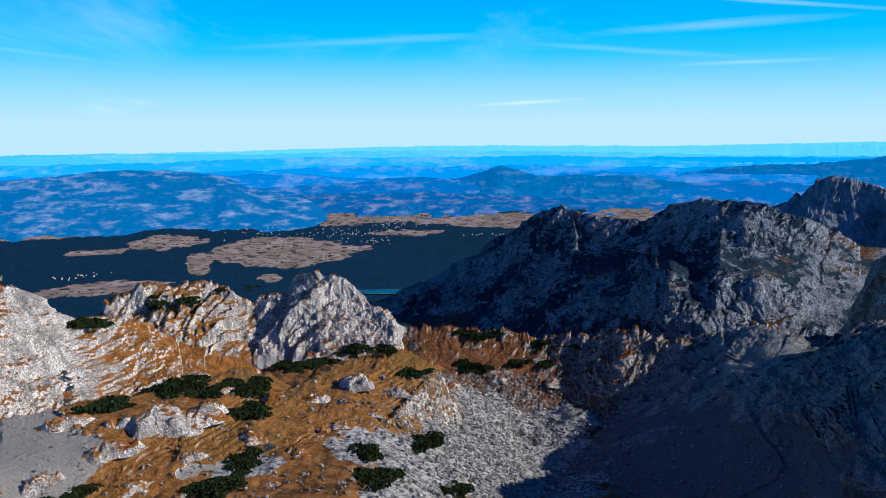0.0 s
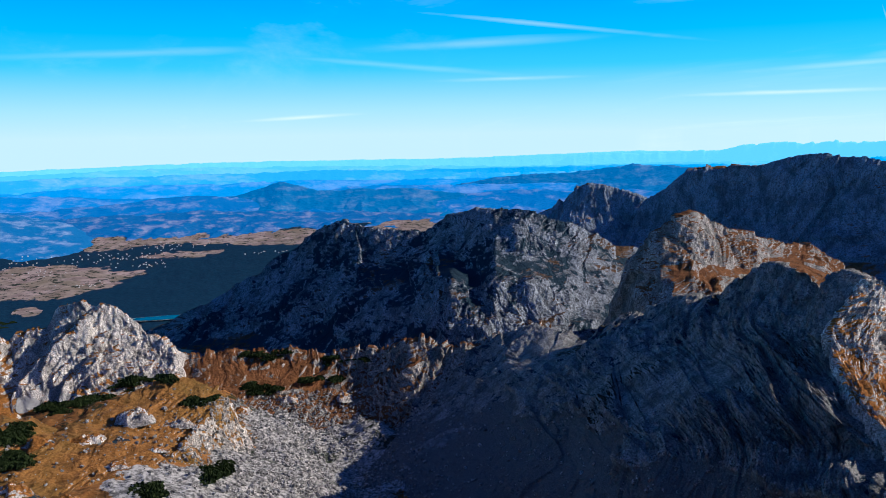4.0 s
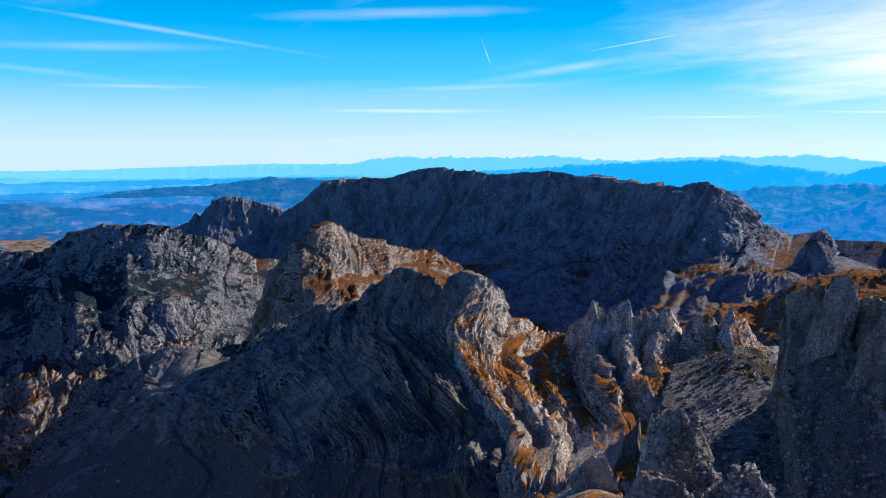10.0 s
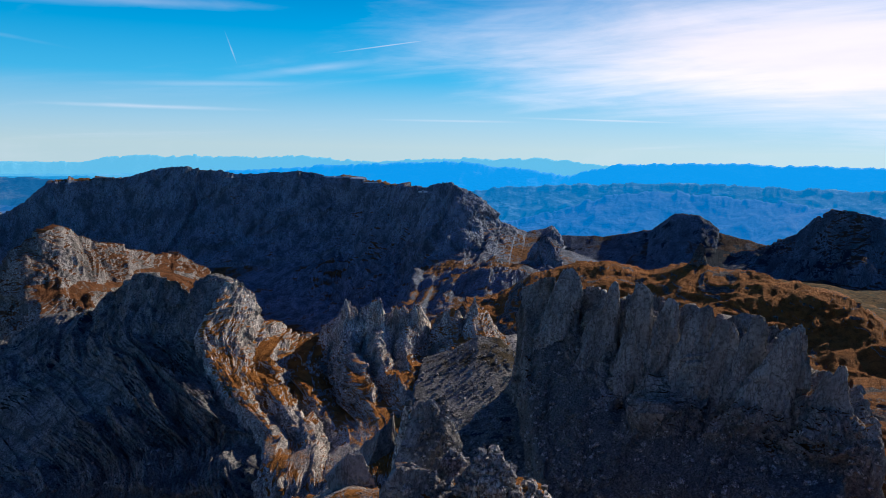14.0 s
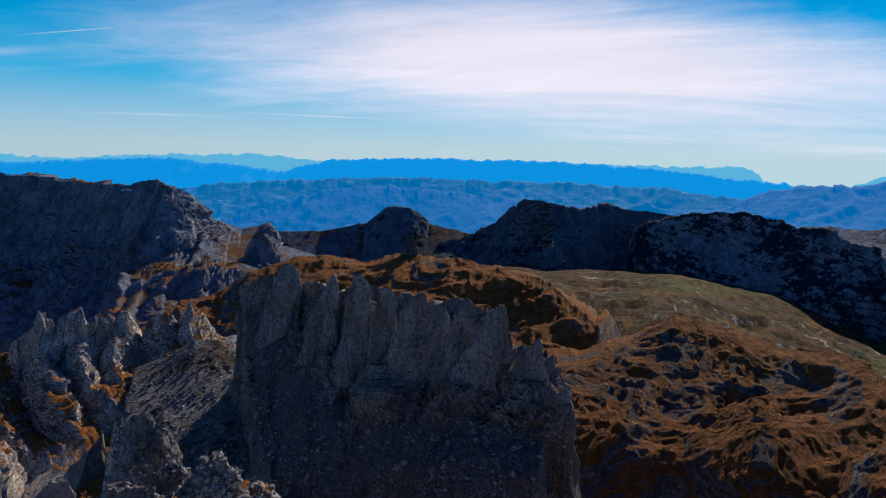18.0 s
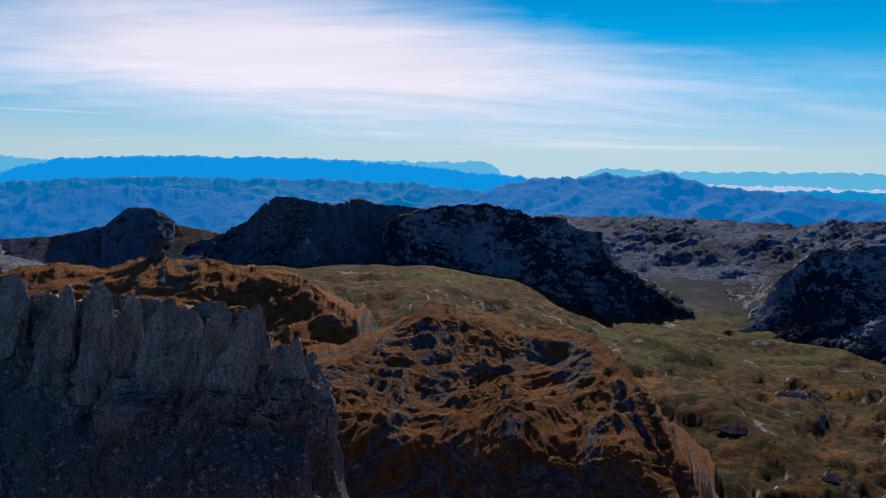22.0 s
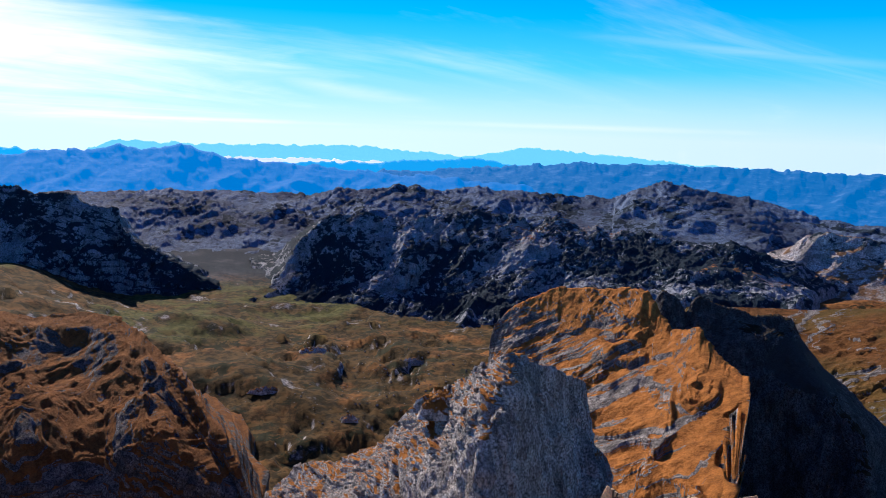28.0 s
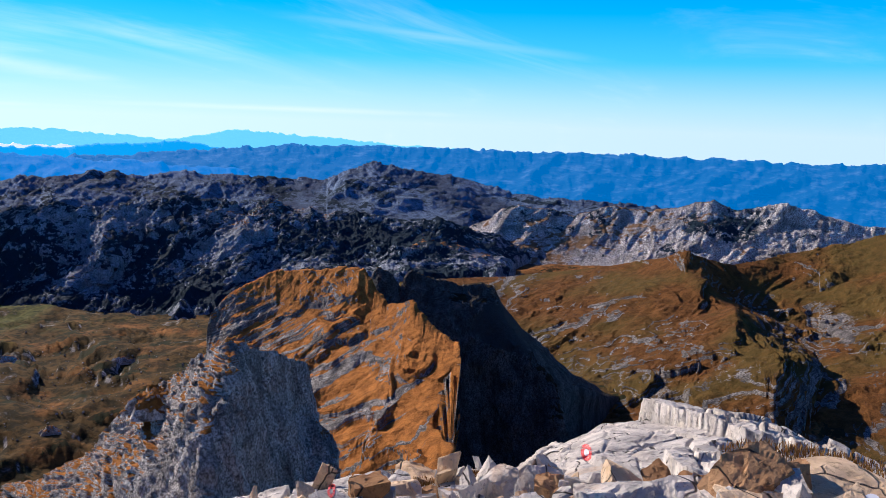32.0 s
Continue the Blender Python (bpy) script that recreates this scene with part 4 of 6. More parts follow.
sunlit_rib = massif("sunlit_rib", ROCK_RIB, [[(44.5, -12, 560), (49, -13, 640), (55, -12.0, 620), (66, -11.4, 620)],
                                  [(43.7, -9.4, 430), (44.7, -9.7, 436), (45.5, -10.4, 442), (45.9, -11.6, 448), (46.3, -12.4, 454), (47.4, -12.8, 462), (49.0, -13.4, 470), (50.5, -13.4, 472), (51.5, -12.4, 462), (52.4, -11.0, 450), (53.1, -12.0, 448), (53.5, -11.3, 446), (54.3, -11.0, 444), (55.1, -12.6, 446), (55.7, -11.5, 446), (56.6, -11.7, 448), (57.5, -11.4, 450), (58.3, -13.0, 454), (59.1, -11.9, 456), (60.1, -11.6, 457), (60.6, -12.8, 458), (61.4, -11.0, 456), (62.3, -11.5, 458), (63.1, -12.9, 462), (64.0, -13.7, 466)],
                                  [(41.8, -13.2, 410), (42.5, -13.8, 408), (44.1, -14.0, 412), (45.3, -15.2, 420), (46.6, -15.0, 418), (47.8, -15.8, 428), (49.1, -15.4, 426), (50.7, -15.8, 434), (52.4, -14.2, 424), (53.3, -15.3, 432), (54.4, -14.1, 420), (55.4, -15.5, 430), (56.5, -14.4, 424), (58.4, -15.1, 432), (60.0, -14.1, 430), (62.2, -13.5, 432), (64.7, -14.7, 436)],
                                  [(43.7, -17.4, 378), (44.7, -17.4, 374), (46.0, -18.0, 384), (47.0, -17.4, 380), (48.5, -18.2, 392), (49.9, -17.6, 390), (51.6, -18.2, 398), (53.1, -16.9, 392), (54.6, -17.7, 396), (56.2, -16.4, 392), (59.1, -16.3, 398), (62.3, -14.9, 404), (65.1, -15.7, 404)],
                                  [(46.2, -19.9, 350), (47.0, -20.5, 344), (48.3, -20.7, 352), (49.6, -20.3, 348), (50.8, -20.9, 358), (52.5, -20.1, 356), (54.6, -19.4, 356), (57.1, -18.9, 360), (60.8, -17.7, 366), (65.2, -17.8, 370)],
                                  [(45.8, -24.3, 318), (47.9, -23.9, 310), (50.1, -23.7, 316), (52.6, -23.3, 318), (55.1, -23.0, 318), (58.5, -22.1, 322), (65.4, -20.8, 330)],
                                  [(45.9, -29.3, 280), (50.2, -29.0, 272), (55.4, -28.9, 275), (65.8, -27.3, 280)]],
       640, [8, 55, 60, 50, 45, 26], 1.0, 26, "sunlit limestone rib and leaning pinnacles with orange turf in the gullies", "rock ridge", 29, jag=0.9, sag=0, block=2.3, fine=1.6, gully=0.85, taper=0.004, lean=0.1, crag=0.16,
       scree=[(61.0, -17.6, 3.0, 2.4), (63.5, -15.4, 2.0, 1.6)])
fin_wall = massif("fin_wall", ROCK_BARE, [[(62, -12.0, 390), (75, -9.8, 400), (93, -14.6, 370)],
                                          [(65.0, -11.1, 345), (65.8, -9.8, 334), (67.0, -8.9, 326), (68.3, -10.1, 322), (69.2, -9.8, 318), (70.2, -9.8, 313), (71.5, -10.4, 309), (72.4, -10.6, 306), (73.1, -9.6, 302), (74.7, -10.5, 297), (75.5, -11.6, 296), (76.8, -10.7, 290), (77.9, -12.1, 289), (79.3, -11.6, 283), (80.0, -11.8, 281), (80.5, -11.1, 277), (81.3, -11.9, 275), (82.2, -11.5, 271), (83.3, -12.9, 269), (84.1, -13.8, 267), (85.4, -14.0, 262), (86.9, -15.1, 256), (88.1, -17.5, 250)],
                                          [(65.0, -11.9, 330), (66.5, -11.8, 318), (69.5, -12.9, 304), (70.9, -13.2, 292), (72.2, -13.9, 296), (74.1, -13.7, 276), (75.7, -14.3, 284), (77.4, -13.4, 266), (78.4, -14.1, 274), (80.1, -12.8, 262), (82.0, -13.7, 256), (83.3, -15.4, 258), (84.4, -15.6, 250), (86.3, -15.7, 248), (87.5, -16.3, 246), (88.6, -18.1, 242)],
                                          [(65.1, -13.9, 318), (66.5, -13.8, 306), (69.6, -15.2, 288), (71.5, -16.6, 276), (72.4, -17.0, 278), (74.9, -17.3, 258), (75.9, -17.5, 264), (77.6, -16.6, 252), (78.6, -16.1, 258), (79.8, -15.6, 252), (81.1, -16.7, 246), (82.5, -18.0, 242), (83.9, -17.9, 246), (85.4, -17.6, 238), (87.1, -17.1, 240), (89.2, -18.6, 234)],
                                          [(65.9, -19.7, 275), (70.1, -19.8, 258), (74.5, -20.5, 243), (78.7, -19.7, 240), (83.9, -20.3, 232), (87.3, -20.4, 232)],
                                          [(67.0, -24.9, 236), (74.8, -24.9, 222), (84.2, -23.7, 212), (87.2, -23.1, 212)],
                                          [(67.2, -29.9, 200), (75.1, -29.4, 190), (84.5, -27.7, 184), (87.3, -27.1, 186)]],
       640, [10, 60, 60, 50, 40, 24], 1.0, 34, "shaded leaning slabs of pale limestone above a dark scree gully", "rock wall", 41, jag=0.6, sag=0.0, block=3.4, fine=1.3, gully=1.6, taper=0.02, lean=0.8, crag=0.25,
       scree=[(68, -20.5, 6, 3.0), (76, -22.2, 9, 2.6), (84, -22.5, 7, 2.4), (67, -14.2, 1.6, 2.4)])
turf_plateau = massif("turf_plateau", ROCK_TURF, [[(60, -8.6, 1250), (92, -9, 1200)],
                                   [(60, -11, 900), (63.2, -10.4, 900), (65.6, -8.9, 900), (68.5, -8, 900), (70.9, -7.7, 890), (73.8, -8.2, 880), (76.1, -7.7, 870), (79.9, -7.8, 840), (83.5, -8.5, 800), (87, -9.4, 760), (89.8, -11.6, 700), (91.5, -13, 660)],
                                   [(60, -13, 600), (70, -13, 590), (80, -13.5, 570), (87.5, -17, 500), (91, -17.5, 490)]],
       420, [8, 130], 1.0, 70, "rolling plateau of orange turf and low rock", "plateau", 43, jag=0.6, block=0.6, gully=1.0, fine=0.9, roll=7.5, ledge=3.0, dip=(0.25, 0.1), lean=0.5)
massif("layered_turf_hill", LAYERED, [[(86, -11.5, 820), (116, -15, 800)],
                                        [(86, -15.5, 600), (90, -14.6, 600), (93.5, -12.7, 640), (95.9, -11.2, 650), (97.6, -11.3, 650), (100, -11.8, 640), (102.9, -12.6, 620), (106.1, -12.5, 600), (107.7, -13, 580), (109.7, -14.4, 540), (112.1, -17.1, 480), (114.5, -21, 425), (116.8, -25.5, 385), (119, -30, 350)],
                                        [(86, -17.5, 520), (95, -15.5, 565), (101, -16.8, 530), (106, -16.6, 530), (110, -18.2, 480), (115, -23, 410), (119, -30.5, 345)],
                                        [(86, -22, 445), (92, -20.5, 475), (97, -22.5, 460), (102, -20.5, 450), (107, -22.5, 440), (111, -22, 425), (115.5, -26, 385), (119, -31, 340)],
                                        [(83, -30, 385), (95, -31, 405), (104, -31, 390), (111, -31, 375), (119, -33, 325)]],
       480, [10, 70, 90, 90], 1.0, 60, "rounded hill of orange turf over layered limestone bands", "hill", 47, jag=0.4, block=0.6, gully=0.9, fine=1.0, roll=6.5, ledge=3.0, dip=(0.34, -0.12), cut=0.45, sag=0.0, lean=0.6)
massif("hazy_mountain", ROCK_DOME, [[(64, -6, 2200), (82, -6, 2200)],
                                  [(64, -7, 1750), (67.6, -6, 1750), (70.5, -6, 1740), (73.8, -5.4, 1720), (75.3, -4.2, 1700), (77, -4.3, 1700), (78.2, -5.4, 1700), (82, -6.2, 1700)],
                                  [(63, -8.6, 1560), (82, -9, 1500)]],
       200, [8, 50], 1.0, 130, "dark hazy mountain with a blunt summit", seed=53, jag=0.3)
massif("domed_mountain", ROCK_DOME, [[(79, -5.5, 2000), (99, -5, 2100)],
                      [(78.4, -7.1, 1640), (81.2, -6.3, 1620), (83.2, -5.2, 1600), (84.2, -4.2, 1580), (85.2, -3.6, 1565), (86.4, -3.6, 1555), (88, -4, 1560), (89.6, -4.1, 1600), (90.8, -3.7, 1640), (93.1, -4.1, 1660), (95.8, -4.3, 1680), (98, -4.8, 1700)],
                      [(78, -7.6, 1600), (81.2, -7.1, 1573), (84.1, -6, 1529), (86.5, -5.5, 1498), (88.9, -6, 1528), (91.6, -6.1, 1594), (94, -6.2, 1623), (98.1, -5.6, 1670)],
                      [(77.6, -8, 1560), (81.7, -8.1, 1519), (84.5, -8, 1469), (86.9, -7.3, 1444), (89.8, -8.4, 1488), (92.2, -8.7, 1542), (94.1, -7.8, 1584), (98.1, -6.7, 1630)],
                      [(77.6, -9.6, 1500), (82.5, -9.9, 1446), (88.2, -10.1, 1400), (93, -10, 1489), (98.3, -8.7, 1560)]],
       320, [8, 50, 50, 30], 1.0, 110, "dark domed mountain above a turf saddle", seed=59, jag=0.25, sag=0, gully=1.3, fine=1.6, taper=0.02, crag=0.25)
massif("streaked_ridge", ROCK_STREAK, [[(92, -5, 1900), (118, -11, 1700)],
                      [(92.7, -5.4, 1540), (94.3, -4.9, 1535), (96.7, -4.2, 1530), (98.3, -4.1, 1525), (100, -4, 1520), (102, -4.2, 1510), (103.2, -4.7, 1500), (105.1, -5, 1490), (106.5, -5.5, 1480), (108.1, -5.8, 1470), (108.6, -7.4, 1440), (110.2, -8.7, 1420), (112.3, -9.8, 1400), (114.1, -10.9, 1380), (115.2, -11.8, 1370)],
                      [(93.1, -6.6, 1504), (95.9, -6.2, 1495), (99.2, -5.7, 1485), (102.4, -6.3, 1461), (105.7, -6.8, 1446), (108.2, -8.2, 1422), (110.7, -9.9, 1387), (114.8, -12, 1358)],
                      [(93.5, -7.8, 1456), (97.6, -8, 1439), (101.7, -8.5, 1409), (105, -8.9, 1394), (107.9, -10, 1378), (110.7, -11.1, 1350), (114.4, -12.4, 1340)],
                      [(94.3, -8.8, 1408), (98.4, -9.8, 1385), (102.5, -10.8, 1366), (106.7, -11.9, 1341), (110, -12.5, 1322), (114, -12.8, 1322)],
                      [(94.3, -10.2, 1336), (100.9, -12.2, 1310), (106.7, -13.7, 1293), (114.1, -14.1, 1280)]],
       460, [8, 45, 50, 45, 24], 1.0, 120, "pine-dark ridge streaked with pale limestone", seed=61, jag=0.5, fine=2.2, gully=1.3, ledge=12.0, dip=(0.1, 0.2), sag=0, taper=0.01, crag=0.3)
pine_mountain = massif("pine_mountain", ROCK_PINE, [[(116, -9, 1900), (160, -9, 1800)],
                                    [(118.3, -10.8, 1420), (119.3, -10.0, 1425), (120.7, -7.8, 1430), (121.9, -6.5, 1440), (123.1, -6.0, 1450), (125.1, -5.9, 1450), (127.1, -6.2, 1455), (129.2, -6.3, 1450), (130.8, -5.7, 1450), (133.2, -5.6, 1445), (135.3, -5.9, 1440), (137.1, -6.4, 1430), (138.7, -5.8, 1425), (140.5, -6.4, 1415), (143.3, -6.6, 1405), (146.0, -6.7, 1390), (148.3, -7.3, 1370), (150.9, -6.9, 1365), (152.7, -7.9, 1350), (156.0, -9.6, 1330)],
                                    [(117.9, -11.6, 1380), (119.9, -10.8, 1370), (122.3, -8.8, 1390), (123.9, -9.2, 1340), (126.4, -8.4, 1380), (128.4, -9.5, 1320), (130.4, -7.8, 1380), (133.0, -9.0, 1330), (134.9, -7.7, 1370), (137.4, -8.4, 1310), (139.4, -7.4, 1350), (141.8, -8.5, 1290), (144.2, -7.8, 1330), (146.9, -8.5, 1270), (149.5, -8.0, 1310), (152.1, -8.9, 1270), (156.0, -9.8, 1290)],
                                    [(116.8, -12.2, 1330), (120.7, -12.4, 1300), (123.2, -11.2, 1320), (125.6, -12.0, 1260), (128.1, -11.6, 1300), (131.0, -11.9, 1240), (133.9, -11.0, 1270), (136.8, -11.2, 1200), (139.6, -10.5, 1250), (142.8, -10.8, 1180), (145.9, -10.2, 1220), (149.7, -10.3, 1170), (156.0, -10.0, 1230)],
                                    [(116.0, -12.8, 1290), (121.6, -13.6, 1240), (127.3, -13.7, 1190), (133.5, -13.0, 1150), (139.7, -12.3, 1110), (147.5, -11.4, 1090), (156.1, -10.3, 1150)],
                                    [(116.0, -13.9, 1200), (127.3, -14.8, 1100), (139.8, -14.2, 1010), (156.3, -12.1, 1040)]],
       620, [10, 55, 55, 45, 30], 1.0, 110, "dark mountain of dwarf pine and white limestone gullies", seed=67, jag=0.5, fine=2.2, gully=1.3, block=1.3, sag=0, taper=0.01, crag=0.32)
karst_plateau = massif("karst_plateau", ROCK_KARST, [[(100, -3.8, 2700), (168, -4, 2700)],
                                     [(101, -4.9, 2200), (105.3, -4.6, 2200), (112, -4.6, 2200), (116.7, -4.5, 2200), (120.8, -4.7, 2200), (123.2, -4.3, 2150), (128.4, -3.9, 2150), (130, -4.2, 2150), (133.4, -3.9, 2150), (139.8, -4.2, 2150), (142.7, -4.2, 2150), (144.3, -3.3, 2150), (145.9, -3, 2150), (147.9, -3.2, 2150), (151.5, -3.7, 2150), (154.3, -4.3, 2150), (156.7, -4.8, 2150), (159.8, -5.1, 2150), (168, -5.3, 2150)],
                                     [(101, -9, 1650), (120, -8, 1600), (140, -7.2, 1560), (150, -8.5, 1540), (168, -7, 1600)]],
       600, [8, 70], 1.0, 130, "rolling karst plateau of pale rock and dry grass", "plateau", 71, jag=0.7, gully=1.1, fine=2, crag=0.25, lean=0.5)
massif("pale_rock_hill", ROCK_PALE, [[(150, -8, 1750), (190, -7, 1750)],
                                       [(150, -9, 1560), (152.5, -7.6, 1560), (156.1, -5.6, 1550), (158.9, -5.7, 1540), (160.2, -6.2, 1530), (162.9, -5.4, 1520), (165.6, -5.6, 1500), (169.8, -4.6, 1480), (171.5, -5, 1470), (174.3, -4.6, 1450), (176.3, -4.9, 1440), (179, -5.6, 1430), (190, -6, 1430)],
                                       [(146, -10.2, 1430), (160, -10, 1400), (168, -9, 1350), (178, -8, 1320), (190, -9, 1300)]],
       380, [8, 70], 1.0, 100, "pale karst hill dotted with dwarf pine", "hill", 73, jag=0.7, gully=1.4, fine=2.5)
turf_mountain = massif("turf_mountain", TURF, [[(148, -10.6, 1300), (172, -9, 1300), (190, -7, 1350)],
                               [(147.7, -11.4, 1060), (150.2, -11.1, 1060), (155.9, -10.7, 1060), (161.6, -9.8, 1040), (165.1, -9.1, 1010), (167.0, -8.6, 975), (168.3, -8.1, 950), (169.6, -8.6, 985), (171.5, -8.8, 1020), (174.9, -7.8, 1060), (178.2, -6.7, 1070), (184.1, -4.5, 1070)],
                               [(147.7, -12.6, 985), (156.1, -12.9, 945), (161.7, -12.0, 915), (166.0, -11.0, 895), (169.2, -10.2, 880), (171.7, -11.3, 935), (173.8, -11.2, 965), (176.9, -10.1, 985), (184.4, -6.7, 995)],
                               [(147.8, -15.0, 890), (156.2, -15.9, 830), (161.9, -14.9, 800), (168.1, -13.6, 780), (171.8, -12.2, 778), (174.7, -13.0, 850), (177.1, -12.7, 875), (184.7, -9.8, 890)],
                               [(147.9, -19.0, 750), (160.5, -18.4, 700), (168.4, -16.8, 670), (174.2, -14.9, 670), (177.1, -15.6, 720), (185.1, -13.1, 740)],
                               [(148.0, -23.2, 575), (160.8, -22.6, 548), (172.6, -20.7, 535), (185.7, -17.7, 560)]],
       620, [8, 60, 65, 65, 40], 1.0, 60, "broad mountain slope of brown autumn turf above dark rock ledges", seed=79, jag=0.15, block=0.9, gully=1.5, fine=1.0, roll=4.5, ledge=8.0, dip=(-0.34, -0.22), cut=0.6, smooth_top=110.0, sag=0, taper=0.01, crag=0.10, lean=-0.6)
turf_pyramid = massif("turf_pyramid", FOLDED, [[(140, -14, 640), (146, -13.4, 600), (149.5, -17, 470), (151.2, -26, 340)],
                                   [(134.2, -16.1, 500), (134.4, -14.5, 500), (134.6, -13.5, 500), (135.6, -12.5, 500), (137.6, -11.5, 495), (139.2, -10.7, 490), (140.9, -10.7, 482), (143.5, -10.6, 466), (145.2, -10.7, 452), (146.1, -11.9, 440), (147.1, -13.0, 425), (148.0, -12.9, 415), (148.9, -12.8, 405), (150.4, -14.6, 385), (152.2, -15.5, 368), (153.3, -15.8, 352), (153.3, -17.5, 330), (153.0, -19.3, 310), (152.5, -22.0, 285)],
                                   [(134.4, -17.3, 485), (136.0, -15.3, 478), (139.3, -14.0, 462), (142.6, -14.0, 442), (146.0, -14.6, 412), (148.5, -15.3, 380), (151.1, -16.7, 350), (152.9, -18.1, 322), (152.7, -20.5, 300), (152.3, -22.8, 278)],
                                   [(134.4, -19.6, 450), (137.7, -18.1, 435), (141.1, -17.6, 410), (144.5, -17.9, 380), (147.9, -18.5, 345), (150.9, -19.5, 318), (152.5, -21.3, 295), (152.1, -24.4, 268)],
                                   [(134.5, -23.5, 385), (138.7, -22.7, 360), (143.0, -22.6, 330), (147.3, -22.8, 300), (150.3, -23.4, 280), (151.7, -25.9, 250)],
                                   [(133.8, -29.3, 290), (140.7, -29.0, 260), (147.2, -28.8, 235), (152.0, -29.5, 215)]],
       460, [14, 50, 60, 70, 50], 1.0, 40, "turf-covered peak above folded limestone bands", seed=83, jag=0.5, block=0.6, gully=1.3, fine=0.9, roll=1.5, ledge=6.5, dip=(-0.50, -0.32), cut=0.5, smooth_top=45.0, sag=0, taper=0.004, lean=0.4)
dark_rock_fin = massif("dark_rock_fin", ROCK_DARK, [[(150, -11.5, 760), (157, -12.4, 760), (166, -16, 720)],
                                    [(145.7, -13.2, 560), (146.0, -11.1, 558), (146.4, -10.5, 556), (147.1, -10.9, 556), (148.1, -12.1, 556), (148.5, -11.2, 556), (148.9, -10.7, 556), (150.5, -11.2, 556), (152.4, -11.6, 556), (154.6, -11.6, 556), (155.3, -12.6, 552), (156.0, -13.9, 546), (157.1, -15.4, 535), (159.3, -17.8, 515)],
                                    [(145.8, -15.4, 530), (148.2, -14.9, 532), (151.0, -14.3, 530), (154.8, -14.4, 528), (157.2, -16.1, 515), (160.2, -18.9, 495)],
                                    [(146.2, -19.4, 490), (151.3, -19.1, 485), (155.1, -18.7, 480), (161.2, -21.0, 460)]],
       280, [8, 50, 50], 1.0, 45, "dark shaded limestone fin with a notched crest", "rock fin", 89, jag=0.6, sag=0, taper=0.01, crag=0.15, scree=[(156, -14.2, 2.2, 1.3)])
leaning_pinnacle = massif("leaning_pinnacle", ROCK_PINNACLE, [[(116, -27, 330), (128, -24, 270), (137, -20, 215), (142, -20, 205), (144.5, -25, 185)],
                                        [(116.6, -26.2, 290), (118.6, -25.1, 275), (120.4, -23.4, 262), (123.6, -23.3, 240), (126.6, -22.0, 220), (128.4, -19.8, 205), (130.9, -18.4, 190), (133.1, -17.4, 177), (134.4, -16.3, 166), (135.8, -15.7, 158), (136.9, -16.0, 163), (138.1, -16.3, 170), (139.8, -16.7, 180), (141.4, -17.1, 190), (141.8, -19.2, 190), (142.1, -21.3, 188), (143.3, -22.1, 184), (143.7, -24.5, 176)],
                                        [(116.9, -27.5, 262), (123.6, -25.0, 218), (128.4, -22.5, 186), (132.0, -20.9, 165), (134.4, -19.2, 149), (136.0, -17.9, 148), (138.0, -19.2, 165), (140.3, -19.6, 180), (142.0, -21.1, 184), (143.7, -25.3, 172)],
                                        [(116.8, -28.9, 240), (123.6, -26.8, 196), (128.4, -25.4, 168), (132.0, -23.8, 150), (134.3, -22.1, 137), (136.1, -21.2, 144), (138.3, -22.3, 161), (140.8, -22.7, 174), (142.4, -23.4, 176), (144.0, -26.4, 166)],
                                        [(116.3, -32.0, 200), (127.9, -30.3, 140), (134.0, -29.3, 114), (138.0, -29.0, 134), (144.6, -30.0, 150)]],
       420, [30, 60, 60, 50], 1.0, 18, "grey limestone pinnacle with one sunlit side", "rock pinnacle", 97, jag=0.5, sag=0, block=1.5, fine=2.0, gully=1.1, taper=0.004, lean=-0.5, crag=0.12)
scree_slope = massif("scree_slope", ROCK_GREY, [[(58, -15, 460), (68, -14, 460)],
                                      [(57.4, -15.2, 410), (59.8, -14.5, 412), (61.8, -13.4, 416), (63.4, -13.5, 416), (64.5, -14.4, 408), (66.3, -16.1, 385)],
                                      [(56.7, -18.4, 360), (60.0, -18.0, 358), (63.2, -17.4, 358), (66.9, -18.4, 345)],
                                      [(56.9, -24.5, 292), (61.1, -24.2, 285), (66.0, -23.7, 280), (68.7, -23.3, 275)],
                                      [(56.2, -29.5, 245), (61.3, -29.1, 240), (70.3, -28.0, 235)]],
       260, [6, 60, 70, 30], 0.6, 26, "fan of grey scree strewn with blocks", "scree slope", 35, jag=0.1, sag=0, taper=0.05, crag=-0.25)
